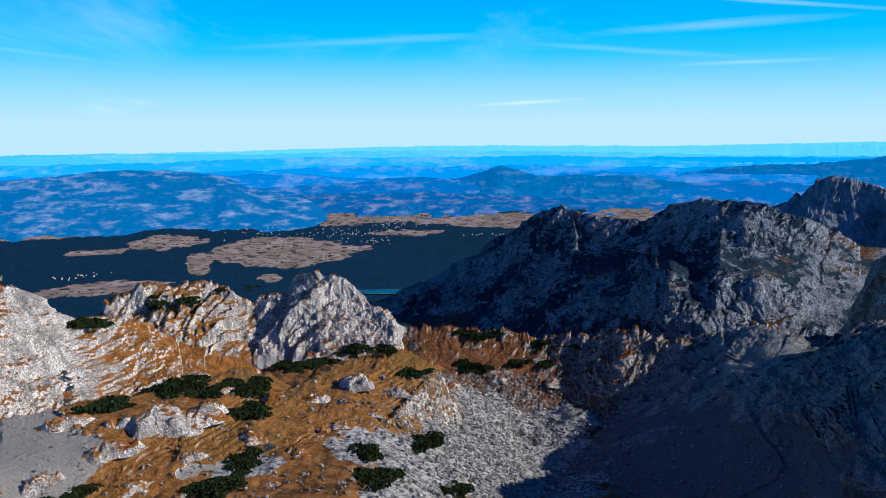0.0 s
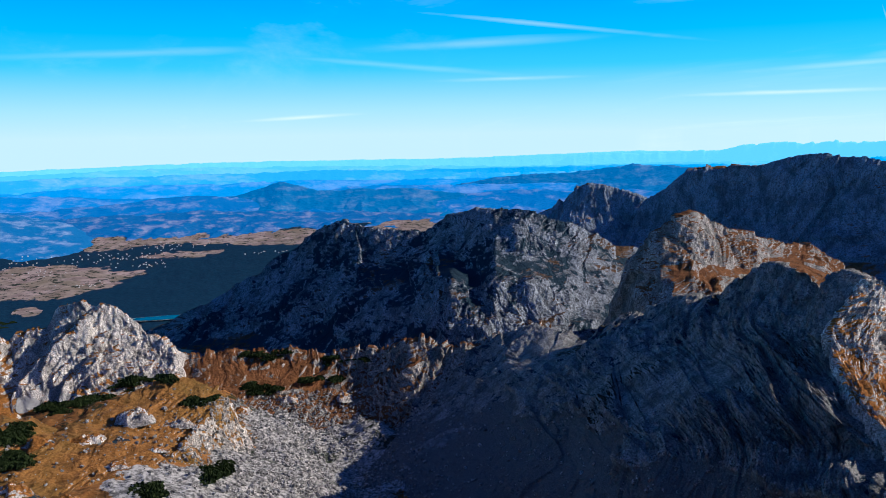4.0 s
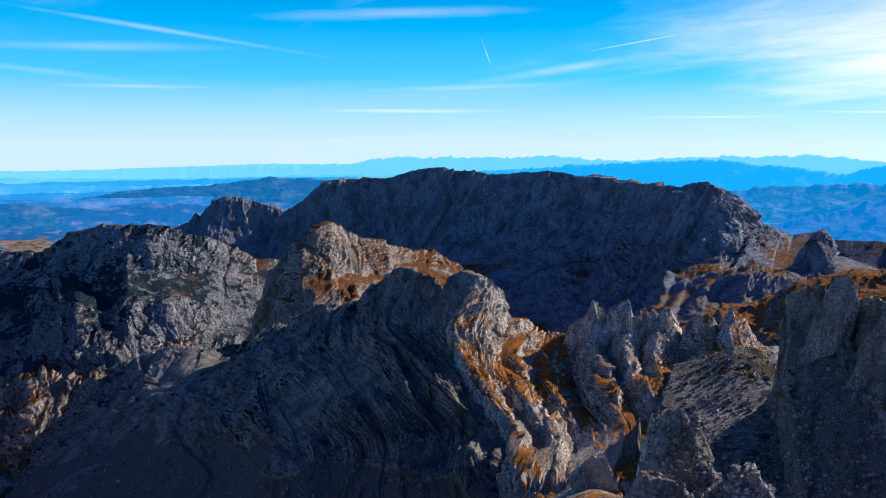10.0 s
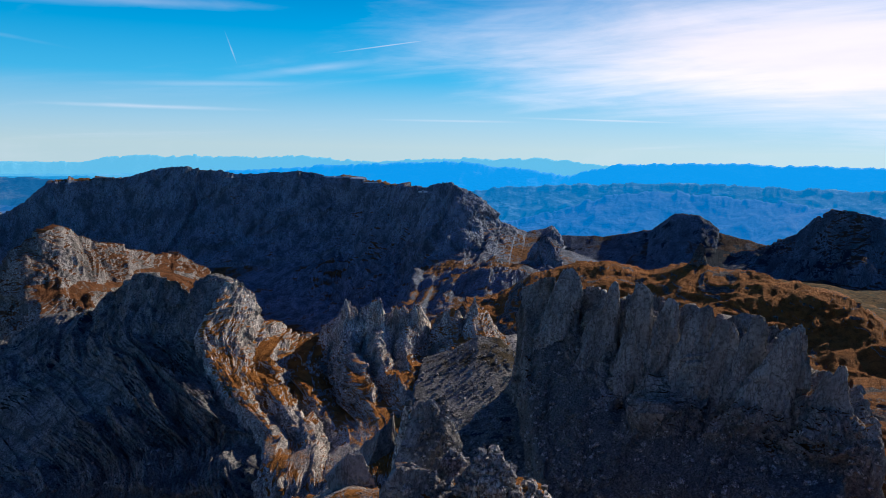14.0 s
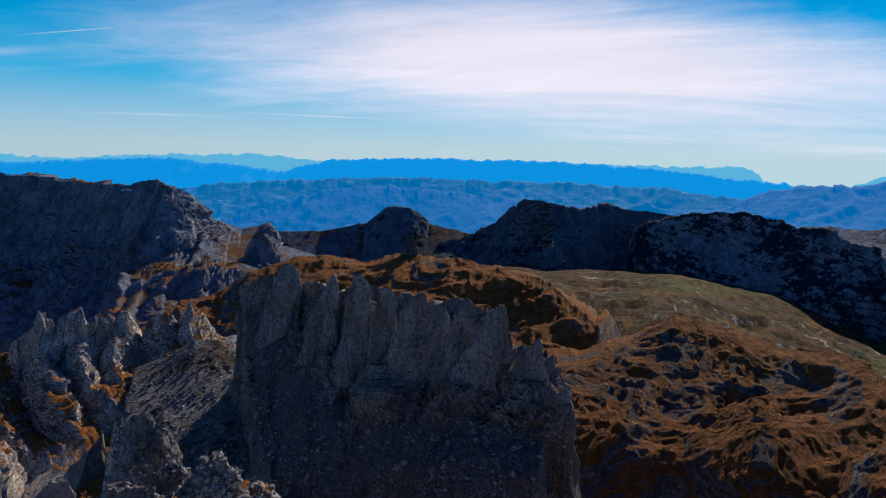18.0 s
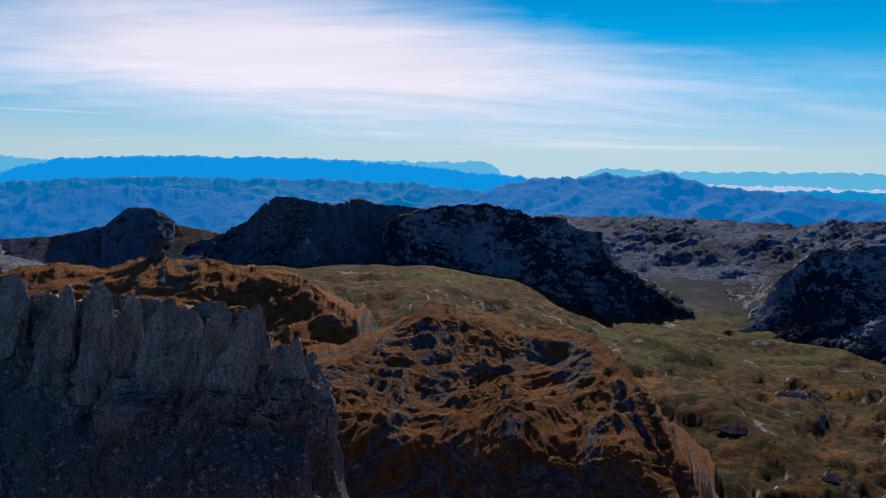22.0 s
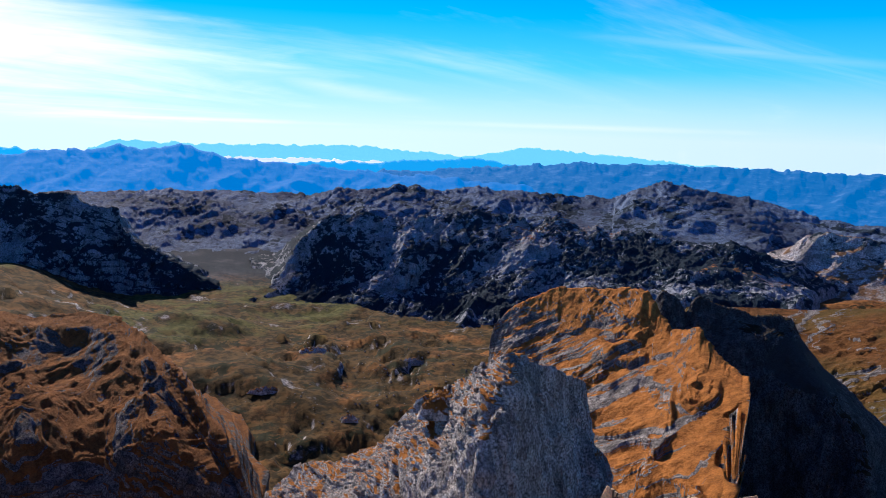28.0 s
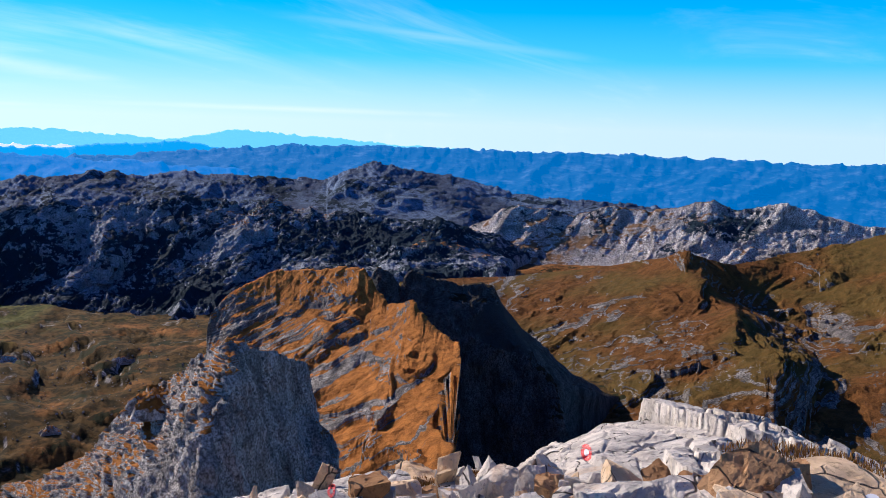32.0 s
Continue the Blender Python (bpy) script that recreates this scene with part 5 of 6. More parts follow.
massif("turf_knoll", TURF_SUNNY, [[(-34, -19.5, 600), (-18, -19, 600), (2, -18.5, 610)],
        [(-32.2, -18.4, 470), (-28.3, -18.5, 480), (-25.6, -18.3, 488), (-22.3, -18.3, 494), (-19.7, -17.9, 502), (-17.4, -17.6, 508), (-15.0, -17.1, 516), (-13.1, -17.6, 520), (-11.1, -18.8, 520), (-9.4, -18.0, 530), (-7.7, -17.2, 540), (-5.6, -16.7, 550), (-3.6, -16.2, 556), (-1.0, -17.2, 552), (1.3, -19.1, 535)],
        [(-32.3, -20.0, 430), (-26.4, -20.0, 442), (-22.4, -19.7, 452), (-18.7, -19.6, 462), (-15.2, -19.6, 470), (-12.3, -19.6, 474), (-9.5, -19.8, 482), (-7.0, -19.4, 492), (-3.6, -19.5, 500), (-1.1, -20.7, 500)],
        [(-32.5, -21.6, 392), (-26.6, -22.1, 402), (-22.2, -21.8, 415), (-18.1, -22.3, 418), (-14.1, -22.4, 424), (-10.8, -22.2, 432), (-7.9, -22.0, 440), (-4.5, -23.0, 440)],
        [(-32.8, -24.2, 345), (-26.8, -24.9, 352), (-22.1, -25.0, 360), (-16.3, -25.4, 370), (-12.2, -25.5, 380), (-8.0, -25.8, 385)]],
       460, [10, 60, 60, 40], 1.0, 42, "sunlit knolls of orange turf with pale rock ribs", "knoll", 13, jag=0.5, gully=1.0, fine=1.4, block=1.3, roll=3.5, ledge=2.2, dip=(0.2, -0.1), smooth_top=8.0, sag=0, taper=0.06, crag=0.0,
       scree=[(-28, -21, 2.6, 3.0), (-15, -24, 3.0, 0.8)])
near_outcrop = massif("near_outcrop", ROCK_RIB, [[(44, -31, 190), (55, -27, 195), (68, -30, 190)],
                                   [(44.2, -26.8, 165), (46.3, -25.2, 163), (48.4, -24.5, 160), (50.3, -24.2, 158), (52.2, -23.4, 156), (53.9, -23.8, 154), (55.6, -23.9, 152), (57.7, -23.3, 152), (59.4, -23.5, 150), (61.0, -23.1, 150), (62.7, -22.5, 149), (64.1, -23.0, 148), (65.6, -23.4, 148), (67.2, -24.6, 148), (68.5, -26.2, 150)],
                                   [(44.2, -28.4, 145), (50.1, -26.0, 140), (56.9, -25.4, 134), (62.8, -24.4, 131), (66.5, -25.2, 134), (69.0, -27.2, 140)],
                                   [(44.2, -32.3, 110), (57.2, -31.5, 100), (69.3, -30.9, 108)]],
       340, [10, 50, 50], 1.0, 13, "near limestone outcrop with dry orange turf", "rock outcrop", 37, jag=0.9, sag=0, block=1.8, fine=1.8, gully=1.0, taper=0.02, crag=0.05)

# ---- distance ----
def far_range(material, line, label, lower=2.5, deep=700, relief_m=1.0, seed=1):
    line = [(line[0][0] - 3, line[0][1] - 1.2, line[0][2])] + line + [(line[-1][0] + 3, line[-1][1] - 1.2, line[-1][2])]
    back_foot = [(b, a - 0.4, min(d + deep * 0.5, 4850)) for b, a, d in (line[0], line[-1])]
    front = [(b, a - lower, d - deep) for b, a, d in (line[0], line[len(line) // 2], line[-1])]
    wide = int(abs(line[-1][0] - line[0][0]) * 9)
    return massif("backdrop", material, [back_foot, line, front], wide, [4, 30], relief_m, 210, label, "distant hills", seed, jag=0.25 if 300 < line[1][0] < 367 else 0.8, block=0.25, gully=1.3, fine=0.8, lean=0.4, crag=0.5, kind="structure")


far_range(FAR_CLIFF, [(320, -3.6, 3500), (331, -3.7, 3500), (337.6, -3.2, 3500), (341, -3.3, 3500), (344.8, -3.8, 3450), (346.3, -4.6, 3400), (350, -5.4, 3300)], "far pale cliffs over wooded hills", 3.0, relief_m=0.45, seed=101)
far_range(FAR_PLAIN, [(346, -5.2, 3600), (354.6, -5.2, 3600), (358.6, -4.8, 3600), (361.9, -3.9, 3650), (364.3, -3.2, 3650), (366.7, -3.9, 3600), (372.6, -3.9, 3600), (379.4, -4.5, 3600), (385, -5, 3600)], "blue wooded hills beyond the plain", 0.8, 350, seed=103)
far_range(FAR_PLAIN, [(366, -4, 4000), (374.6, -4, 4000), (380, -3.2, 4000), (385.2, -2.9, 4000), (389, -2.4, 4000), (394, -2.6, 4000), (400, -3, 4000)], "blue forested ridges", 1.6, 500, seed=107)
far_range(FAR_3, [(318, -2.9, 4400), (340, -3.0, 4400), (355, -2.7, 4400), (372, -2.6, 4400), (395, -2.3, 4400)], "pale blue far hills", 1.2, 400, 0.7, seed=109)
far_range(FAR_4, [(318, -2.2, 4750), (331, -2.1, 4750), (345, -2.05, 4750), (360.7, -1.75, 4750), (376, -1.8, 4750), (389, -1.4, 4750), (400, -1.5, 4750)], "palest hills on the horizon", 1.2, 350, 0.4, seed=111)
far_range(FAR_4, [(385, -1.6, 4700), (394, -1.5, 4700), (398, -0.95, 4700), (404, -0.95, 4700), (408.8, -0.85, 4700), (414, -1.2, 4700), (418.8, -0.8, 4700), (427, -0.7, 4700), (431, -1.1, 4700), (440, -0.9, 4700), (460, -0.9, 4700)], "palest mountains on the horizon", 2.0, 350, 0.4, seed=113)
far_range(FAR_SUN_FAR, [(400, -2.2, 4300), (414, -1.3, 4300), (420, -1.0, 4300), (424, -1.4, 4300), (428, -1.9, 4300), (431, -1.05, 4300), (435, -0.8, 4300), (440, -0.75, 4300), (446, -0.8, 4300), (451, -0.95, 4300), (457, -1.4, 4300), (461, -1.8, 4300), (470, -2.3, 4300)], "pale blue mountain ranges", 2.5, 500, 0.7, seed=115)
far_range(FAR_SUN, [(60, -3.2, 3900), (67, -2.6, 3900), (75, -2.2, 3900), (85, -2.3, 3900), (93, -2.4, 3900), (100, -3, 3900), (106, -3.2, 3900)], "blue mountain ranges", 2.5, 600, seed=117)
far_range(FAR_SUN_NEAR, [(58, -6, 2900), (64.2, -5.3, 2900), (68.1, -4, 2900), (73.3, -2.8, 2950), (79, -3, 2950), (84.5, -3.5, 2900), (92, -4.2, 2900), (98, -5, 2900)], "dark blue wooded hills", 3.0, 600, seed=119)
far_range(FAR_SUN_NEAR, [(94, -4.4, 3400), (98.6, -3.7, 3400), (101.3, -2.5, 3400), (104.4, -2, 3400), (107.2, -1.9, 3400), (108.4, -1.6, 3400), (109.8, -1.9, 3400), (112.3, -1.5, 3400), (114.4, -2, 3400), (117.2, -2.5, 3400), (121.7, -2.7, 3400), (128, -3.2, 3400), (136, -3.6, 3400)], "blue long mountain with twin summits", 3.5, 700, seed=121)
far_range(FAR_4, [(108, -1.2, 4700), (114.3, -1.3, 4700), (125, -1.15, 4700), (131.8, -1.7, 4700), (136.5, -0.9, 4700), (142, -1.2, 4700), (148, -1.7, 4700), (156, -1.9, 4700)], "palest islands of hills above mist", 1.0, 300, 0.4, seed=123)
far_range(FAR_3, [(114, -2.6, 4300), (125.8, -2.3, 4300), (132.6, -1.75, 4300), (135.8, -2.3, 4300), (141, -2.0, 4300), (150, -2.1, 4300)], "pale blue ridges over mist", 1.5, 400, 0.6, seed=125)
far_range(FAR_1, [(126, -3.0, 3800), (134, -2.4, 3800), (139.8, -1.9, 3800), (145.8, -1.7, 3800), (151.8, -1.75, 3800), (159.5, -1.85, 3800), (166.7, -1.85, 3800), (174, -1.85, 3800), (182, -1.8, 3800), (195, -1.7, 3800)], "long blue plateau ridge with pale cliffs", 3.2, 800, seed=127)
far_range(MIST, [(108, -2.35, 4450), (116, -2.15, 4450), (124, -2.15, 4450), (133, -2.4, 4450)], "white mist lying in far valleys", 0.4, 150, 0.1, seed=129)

# chains of low hills, one behind the other, haze painted in as ever paler emission
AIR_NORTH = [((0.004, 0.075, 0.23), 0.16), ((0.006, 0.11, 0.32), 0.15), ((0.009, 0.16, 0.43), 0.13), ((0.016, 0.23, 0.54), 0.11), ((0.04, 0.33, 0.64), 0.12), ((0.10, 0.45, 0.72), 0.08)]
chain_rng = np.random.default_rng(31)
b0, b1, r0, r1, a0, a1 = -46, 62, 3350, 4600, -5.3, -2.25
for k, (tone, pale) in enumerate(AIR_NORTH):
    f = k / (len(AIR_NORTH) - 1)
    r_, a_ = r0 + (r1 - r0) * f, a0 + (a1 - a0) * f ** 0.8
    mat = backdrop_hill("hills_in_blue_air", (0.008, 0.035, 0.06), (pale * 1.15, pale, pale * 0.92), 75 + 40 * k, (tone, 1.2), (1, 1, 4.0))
    count = 30
    swing = 0.42 - 0.26 * f
    tops = a_ + swing * np.interp(np.arange(count), np.arange(0, count, 3), chain_rng.uniform(-1, 1, (count + 2) // 3)) + 0.4 * swing * chain_rng.uniform(-1, 1, count)
    knots = [(b0 + (b1 - b0) * i / (count - 1), float(tops[i]), r_) for i in range(count)]
    drop = 1.5 - 0.6 * f
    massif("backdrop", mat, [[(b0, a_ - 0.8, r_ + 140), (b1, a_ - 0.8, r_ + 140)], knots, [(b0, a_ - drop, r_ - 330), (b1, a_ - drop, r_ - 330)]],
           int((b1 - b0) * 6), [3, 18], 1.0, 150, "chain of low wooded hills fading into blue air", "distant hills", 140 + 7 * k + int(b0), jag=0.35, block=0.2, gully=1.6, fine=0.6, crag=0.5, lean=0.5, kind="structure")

# ---- towers standing out of the ridges ----
spire("rock_knob", ROCK_TURF, 77.0, -6.25, -8.6, 866, 1.5, "small rock knob on the turf plateau", 420, 0.8, 0.3, power=0.8, rugged=0.2, parent=turf_plateau)
spire("rock_knob", ROCK_WALL, 66.4, -6.2, -8.0, 1330, 1.9, "dark rock knob below the great wall", 425, 0.8, 0.1, power=0.8, rugged=0.2, parent=great_wall)
for k, (b, top, base, r, w) in enumerate([(67.5, -8.7, -13.8, 306, 2.6), (70.2, -9.6, -16.2, 290, 2.8), (72.8, -9.5, -17.9, 276, 2.9), (74.7, -10.3, -18.5, 268, 2.2), (76.4, -10.6, -18.3, 262, 3.2), (78.5, -11.5, -17.4, 258, 2.8), (80.4, -10.9, -16.9, 252, 2.2), (81.9, -11.3, -18.0, 246, 3.6), (85.0, -13.8, -18.7, 244, 3.4)]):
    spire("rock_fin", ROCK_BARE, b, top, base, r, w, "leaning slab of pale limestone", 360 + 5 * k, 0.42, 0.75 + 0.2 * math.sin(k * 2.1), power=(0.34, 0.5, 0.42)[k % 3], rugged=0.13, parent=fin_wall)
for k, (b, top, base, r, w) in enumerate([(52.4, -10.8, -15.8, 444, 1.5), (54.3, -10.9, -15.9, 438, 1.6), (55.7, -11.4, -15.6, 440, 1.3), (57.4, -11.3, -15.3, 444, 1.5), (59.2, -11.8, -15.0, 450, 1.5), (61.4, -10.9, -14.1, 450, 1.9)]):
    spire("pinnacle", ROCK_RIB, b, top, base, r, w, "jagged limestone pinnacle", 300 + 5 * k, 0.8, (-0.4, 0.35, 0.1)[k % 3], power=(0.8, 0.6, 0.95)[k % 3], rugged=0.17, parent=sunlit_rib)
# a rough crag below the summit
crag = tagged(new("crag"), "grey limestone crag with a pale broken edge below the summit", "crag")
for k, (b, top, base, r, w, power, lean) in enumerate([(56.4, -18.4, -29, 196, 3.6, 0.7, 0.3), (58.6, -20.2, -29, 190, 3.6, 0.5, 0.0), (60.6, -22.0, -29, 184, 2.8, 0.5, -0.2)]):
    spire("crag_block", ROCK_SUNNY, b, top, base, r, w, "broken limestone block", 440 + 5 * k, 0.8, lean, power=power, rugged=0.18, parent=crag)
# ---- finding places on the land ----
bpy.context.view_layer.update()
LAND = bpy.context.evaluated_depsgraph_get()
EYE_AT = Vector((0, 0, EYE))


_ico = {}


def stone(seed, div=1, cuts=9):
    """Points and faces of an angular stone about 1 across: a ball cut by planes."""
    if div not in _ico:
        bm = bmesh.new()
        bmesh.ops.create_icosphere(bm, subdivisions=div, radius=0.5)
        _ico[div] = (np.array([v.co for v in bm.verts]), [tuple(v.index for v in f.verts) for f in bm.faces])
        bm.free()
    pts, faces = _ico[div]
    rng = np.random.default_rng(seed)
    p = pts.copy()
    for _ in range(cuts):
        n = rng.normal(size=3)
        n /= np.linalg.norm(n)
        over = p @ n - rng.uniform(0.14, 0.36)
        p -= np.clip(over, 0, None)[:, None] * n
    if div > 2:
        p += (0.03 * blocks(p[:, 0] * 2 + p[:, 2], p[:, 1] * 2 + p[:, 2], 0.35, seed % 89) + 0.02 * fractal(p + seed, 0.16, 4, 0.6, seed % 97, True))[:, None] * p / 0.5
    return p, faces


def turned(p, size, spin, tip=0.0):
    """Points scaled, tipped and spun."""
    return (p * np.array(size)) @ np.array(Euler((tip, tip * 0.6, spin)).to_matrix()).T


def near_rock(name, pale, dark, stain):
    """Weathered summit limestone at arm's length: pits, hairline cracks, lichen and rust."""
    m, n = matter(name)
    pos = n.add("ShaderNodeNewGeometry").outputs["Position"]
    a = n.noise(pos, 2.2, 8, 0.62, 0.5)
    b = n.noise(pos, 17, 7, 0.65)
    c = n.noise(pos, 0.9, 5, 0.6, 1.0)
    pit = n.noise(pos, 60, 4, 0.7)
    cell = n.add("ShaderNodeTexVoronoi", feature="DISTANCE_TO_EDGE")
    wob = n.add("ShaderNodeTexNoise")
    n.put(wob.inputs["Vector"], pos)
    wob.inputs["Scale"].default_value = 3.0
    n.put(cell.inputs["Vector"], n.vec("ADD", pos, n.vec("SCALE", wob.outputs["Color"], scale=0.25)))
    cell.inputs["Scale"].default_value = 1.7
    crack = n.math("MULTIPLY", n.step(cell.outputs["Distance"], 0.018, 0.004), n.math("MULTIPLY", n.step(n.noise(pos, 1.6, 3, 0.5), 0.47, 0.55), 0.9))
    col = n.mix(n.step(a, 0.35, 0.65), (*dark, 1), (*pale, 1))
    col = n.mix(n.math("MULTIPLY", n.step(b, 0.53, 0.66), 0.65), col, tuple(x * 0.55 for x in dark) + (1,))
    col = n.mix(n.math("MULTIPLY", n.step(c, 0.56, 0.70), 0.65), col, (*stain, 1))
    col = n.mix(n.math("MULTIPLY", n.step(pit, 0.64, 0.72), 0.5), col, (0.10, 0.095, 0.09, 1))
    col = n.mix(crack, col, (0.05, 0.045, 0.04, 1))
    h = n.math("ADD", n.math("MULTIPLY", a, 0.9), n.math("MULTIPLY", b, 0.22))
    h = n.math("SUBTRACT", n.math("ADD", h, n.math("MULTIPLY", pit, 0.05)), n.math("MULTIPLY", crack, 0.35))
    finish(n, col, 0.9, (h, 0.19))
    return m


ROCK_NEAR = near_rock("summit_limestone", (0.78, 0.73, 0.655), (0.44, 0.415, 0.385), (0.58, 0.43, 0.29))
ROCK_CREAM = near_rock("cream_limestone", (0.80, 0.62, 0.42), (0.62, 0.45, 0.28), (0.50, 0.27, 0.11))
ROCK_RUST = near_rock("rusty_limestone", (0.48, 0.29, 0.15), (0.34, 0.19, 0.09), (0.30, 0.12, 0.04))
_cube = {}


def slab(seed, div=14, cuts=5, grain=1.0):
    """Points and faces of a blocky broken slab about 1 across."""
    if div not in _cube:
        bm = bmesh.new()
        bmesh.ops.create_cube(bm, size=1.0)
        bmesh.ops.subdivide_edges(bm, edges=bm.edges[:], cuts=div, use_grid_fill=True)
        bm.verts.ensure_lookup_table()
        _cube[div] = (np.array([v.co for v in bm.verts]), [tuple(v.index for v in f.verts) for f in bm.faces])
        bm.free()
    pts, faces = _cube[div]
    r = np.random.default_rng(seed)
    p = pts.copy() * (1 + 0.25 * r.uniform(-1, 1, 3))
    p[:, 0] += p[:, 2] * r.uniform(-0.3, 0.3)
    p[:, 1] += p[:, 2] * r.uniform(-0.3, 0.3)
    for _ in range(cuts):
        n = r.normal(size=3)
        n /= np.linalg.norm(n)
        over = p @ n - r.uniform(0.30, 0.52)
        p -= np.clip(over, 0, None)[:, None] * n
    out = p / (np.linalg.norm(p, axis=1, keepdims=True) + 1e-6)
    ch = 0.05 * blocks(p[:, 0] + p[:, 2] * 0.7, p[:, 1] + p[:, 2] * 0.5, 0.33, seed % 89) + 0.022 * fractal(p + seed, 0.3, 5, 0.6, seed % 97, True)
    return p + grain * ch[:, None] * out, faces


def crackle(u, v, size, seed):
    """0 on the joints between broken blocks, growing to their middles."""
    p = np.stack([u, v], 1) / size
    base = np.floor(p).astype(np.int64)
    one, two = np.full(len(u), 9.0, np.float32), np.full(len(u), 9.0, np.float32)
    zero = np.zeros(len(u), np.int64)
    for dx in (-1, 0, 1):
        for dy in (-1, 0, 1):
            cx, cy = base[:, 0] + dx, base[:, 1] + dy
            d = np.hypot(p[:, 0] - cx - lattice(cx, cy, zero, seed), p[:, 1] - cy - lattice(cx, cy, zero + 1, seed)).astype(np.float32)
            two = np.minimum(two, np.maximum(d, one))
            one = np.minimum(one, d)
    return two - one


# ---- the summit's own rock ----
EDGE_B = [-180, -120, -60, 60, 112, 124, 132, 140, 147, 152, 157, 160, 163, 168, 175, 180, 190, 215, 270]
EDGE_R = [3, 2.4, 2.2, 2.2, 2.4, 4.0, 6.6, 7.6, 8.0, 8.2, 8.5, 9.6, 10.4, 10.6, 10.8, 10.6, 9.5, 4.2, 2.3]
EDGE_A = [-30, -40, -42, -42, -40, -31, -26.6, -25, -24, -23.3, -22.8, -20.9, -19.4, -18.9, -18.5, -19.6, -21, -30, -41]


def summit_height(b, r):
    """Height of the summit rock at a bearing (degrees) and a distance: gently down to its edge, then off it."""
    edge = np.interp(b, EDGE_B, EDGE_R)
    ze = EYE + edge * np.tan(np.radians(np.interp(b, EDGE_B, EDGE_A)))
    t = np.clip(r / edge, 0, 1)
    z = ze * t ** 1.25
    return np.where(r > edge, ze - (r - edge) * 1.9, z)


sb = np.radians(np.concatenate([np.arange(-90, 118, 4.0), np.arange(118, 132, 0.3), np.arange(132, 186, 0.09), np.arange(186, 196, 0.3), np.linspace(196, 270, 20)]))
sr = np.concatenate([np.linspace(0.02, 4.5, 14, endpoint=False), np.linspace(4.5, 6.2, 20, endpoint=False), np.linspace(6.2, 11.6, 190, endpoint=False), np.linspace(11.6, 12.5, 10, endpoint=False), np.linspace(12.5, 17, 10)])
SB, SR = np.meshgrid(sb, sr)
fb, fr_ = np.degrees(SB).reshape(-1), SR.reshape(-1)
px, py = fr_ * np.sin(SB).reshape(-1), fr_ * np.cos(SB).reshape(-1)
pz = summit_height(fb, fr_)
pp = np.stack([px, py, pz], 1)
ux, uy = px + 0.12 * fractal(pp, 0.8, 3, 0.5, 511), py + 0.12 * fractal(pp, 0.8, 3, 0.5, 512)
broken = np.clip(np.interp(fb, [138, 143, 149, 152, 158, 160, 168, 171, 178, 184], [0.8, 0.3, 0.3, 1, 1, 0.2, 0.2, 1, 0.8, 0.4]) + 0.7 * fractal(pp, 2.0, 2, 0.5, 513), 0.12, 1.2)
rise = 0.19 * blocks(px + 0.4 * py, py * 0.7, 1.7, 501) + np.clip(broken - 0.4, 0.16, 1) * 1.7 * (0.06 * blocks(ux - 0.3 * uy, uy, 0.62, 502) + 0.03 * blocks(ux + 0.2 * uy, uy, 0.27, 505))
rise = rise + 0.007 * blocks(ux, uy - 0.3 * ux, 0.12, 506) + 0.06 * fractal(pp, 1.1, 6, 0.52, 504, True)
rise = rise - 0.42 * np.clip(0.40 + 2.2 * fractal(pp + 9, 1.6, 2, 0.5, 517), 0, 1) * np.clip(1 - crackle(ux * 0.9 + 0.5 * uy, uy * 0.45, 1.25, 521) / 0.05, 0, 1)
rise = rise - np.clip(broken - 0.45, 0.12, 1) * 0.22 * np.clip(1 - crackle(ux + 0.3 * uy, uy * 0.6, 0.42, 522) / 0.10, 0, 1)
pz = pz + rise * np.clip((fr_ - 1.6) / 2.5, 0, 1)
summit = sheet("summit_rock", np.stack([px, py, pz], 1).reshape(*SB.shape, 3), ROCK_NEAR)
tagged(summit, "pale cracked limestone of the mountain's summit ledge", "rock ledge")
bpy.context.view_layer.update()
LAND = bpy.context.evaluated_depsgraph_get()


def see(bearing, angle, near_first=3.0):
    """Where a sight line first meets the summit rock or the land."""
    hit, place, normal, *_ = scene.ray_cast(LAND, EYE_AT + way(bearing, angle) * near_first, way(bearing, angle))
    return (place, normal) if hit else (None, None)


GREY, CREAM, RUSTY = "pale grey limestone block on the summit ledge", "cream limestone boulder on the summit ledge", "rust-stained limestone block on the summit ledge"
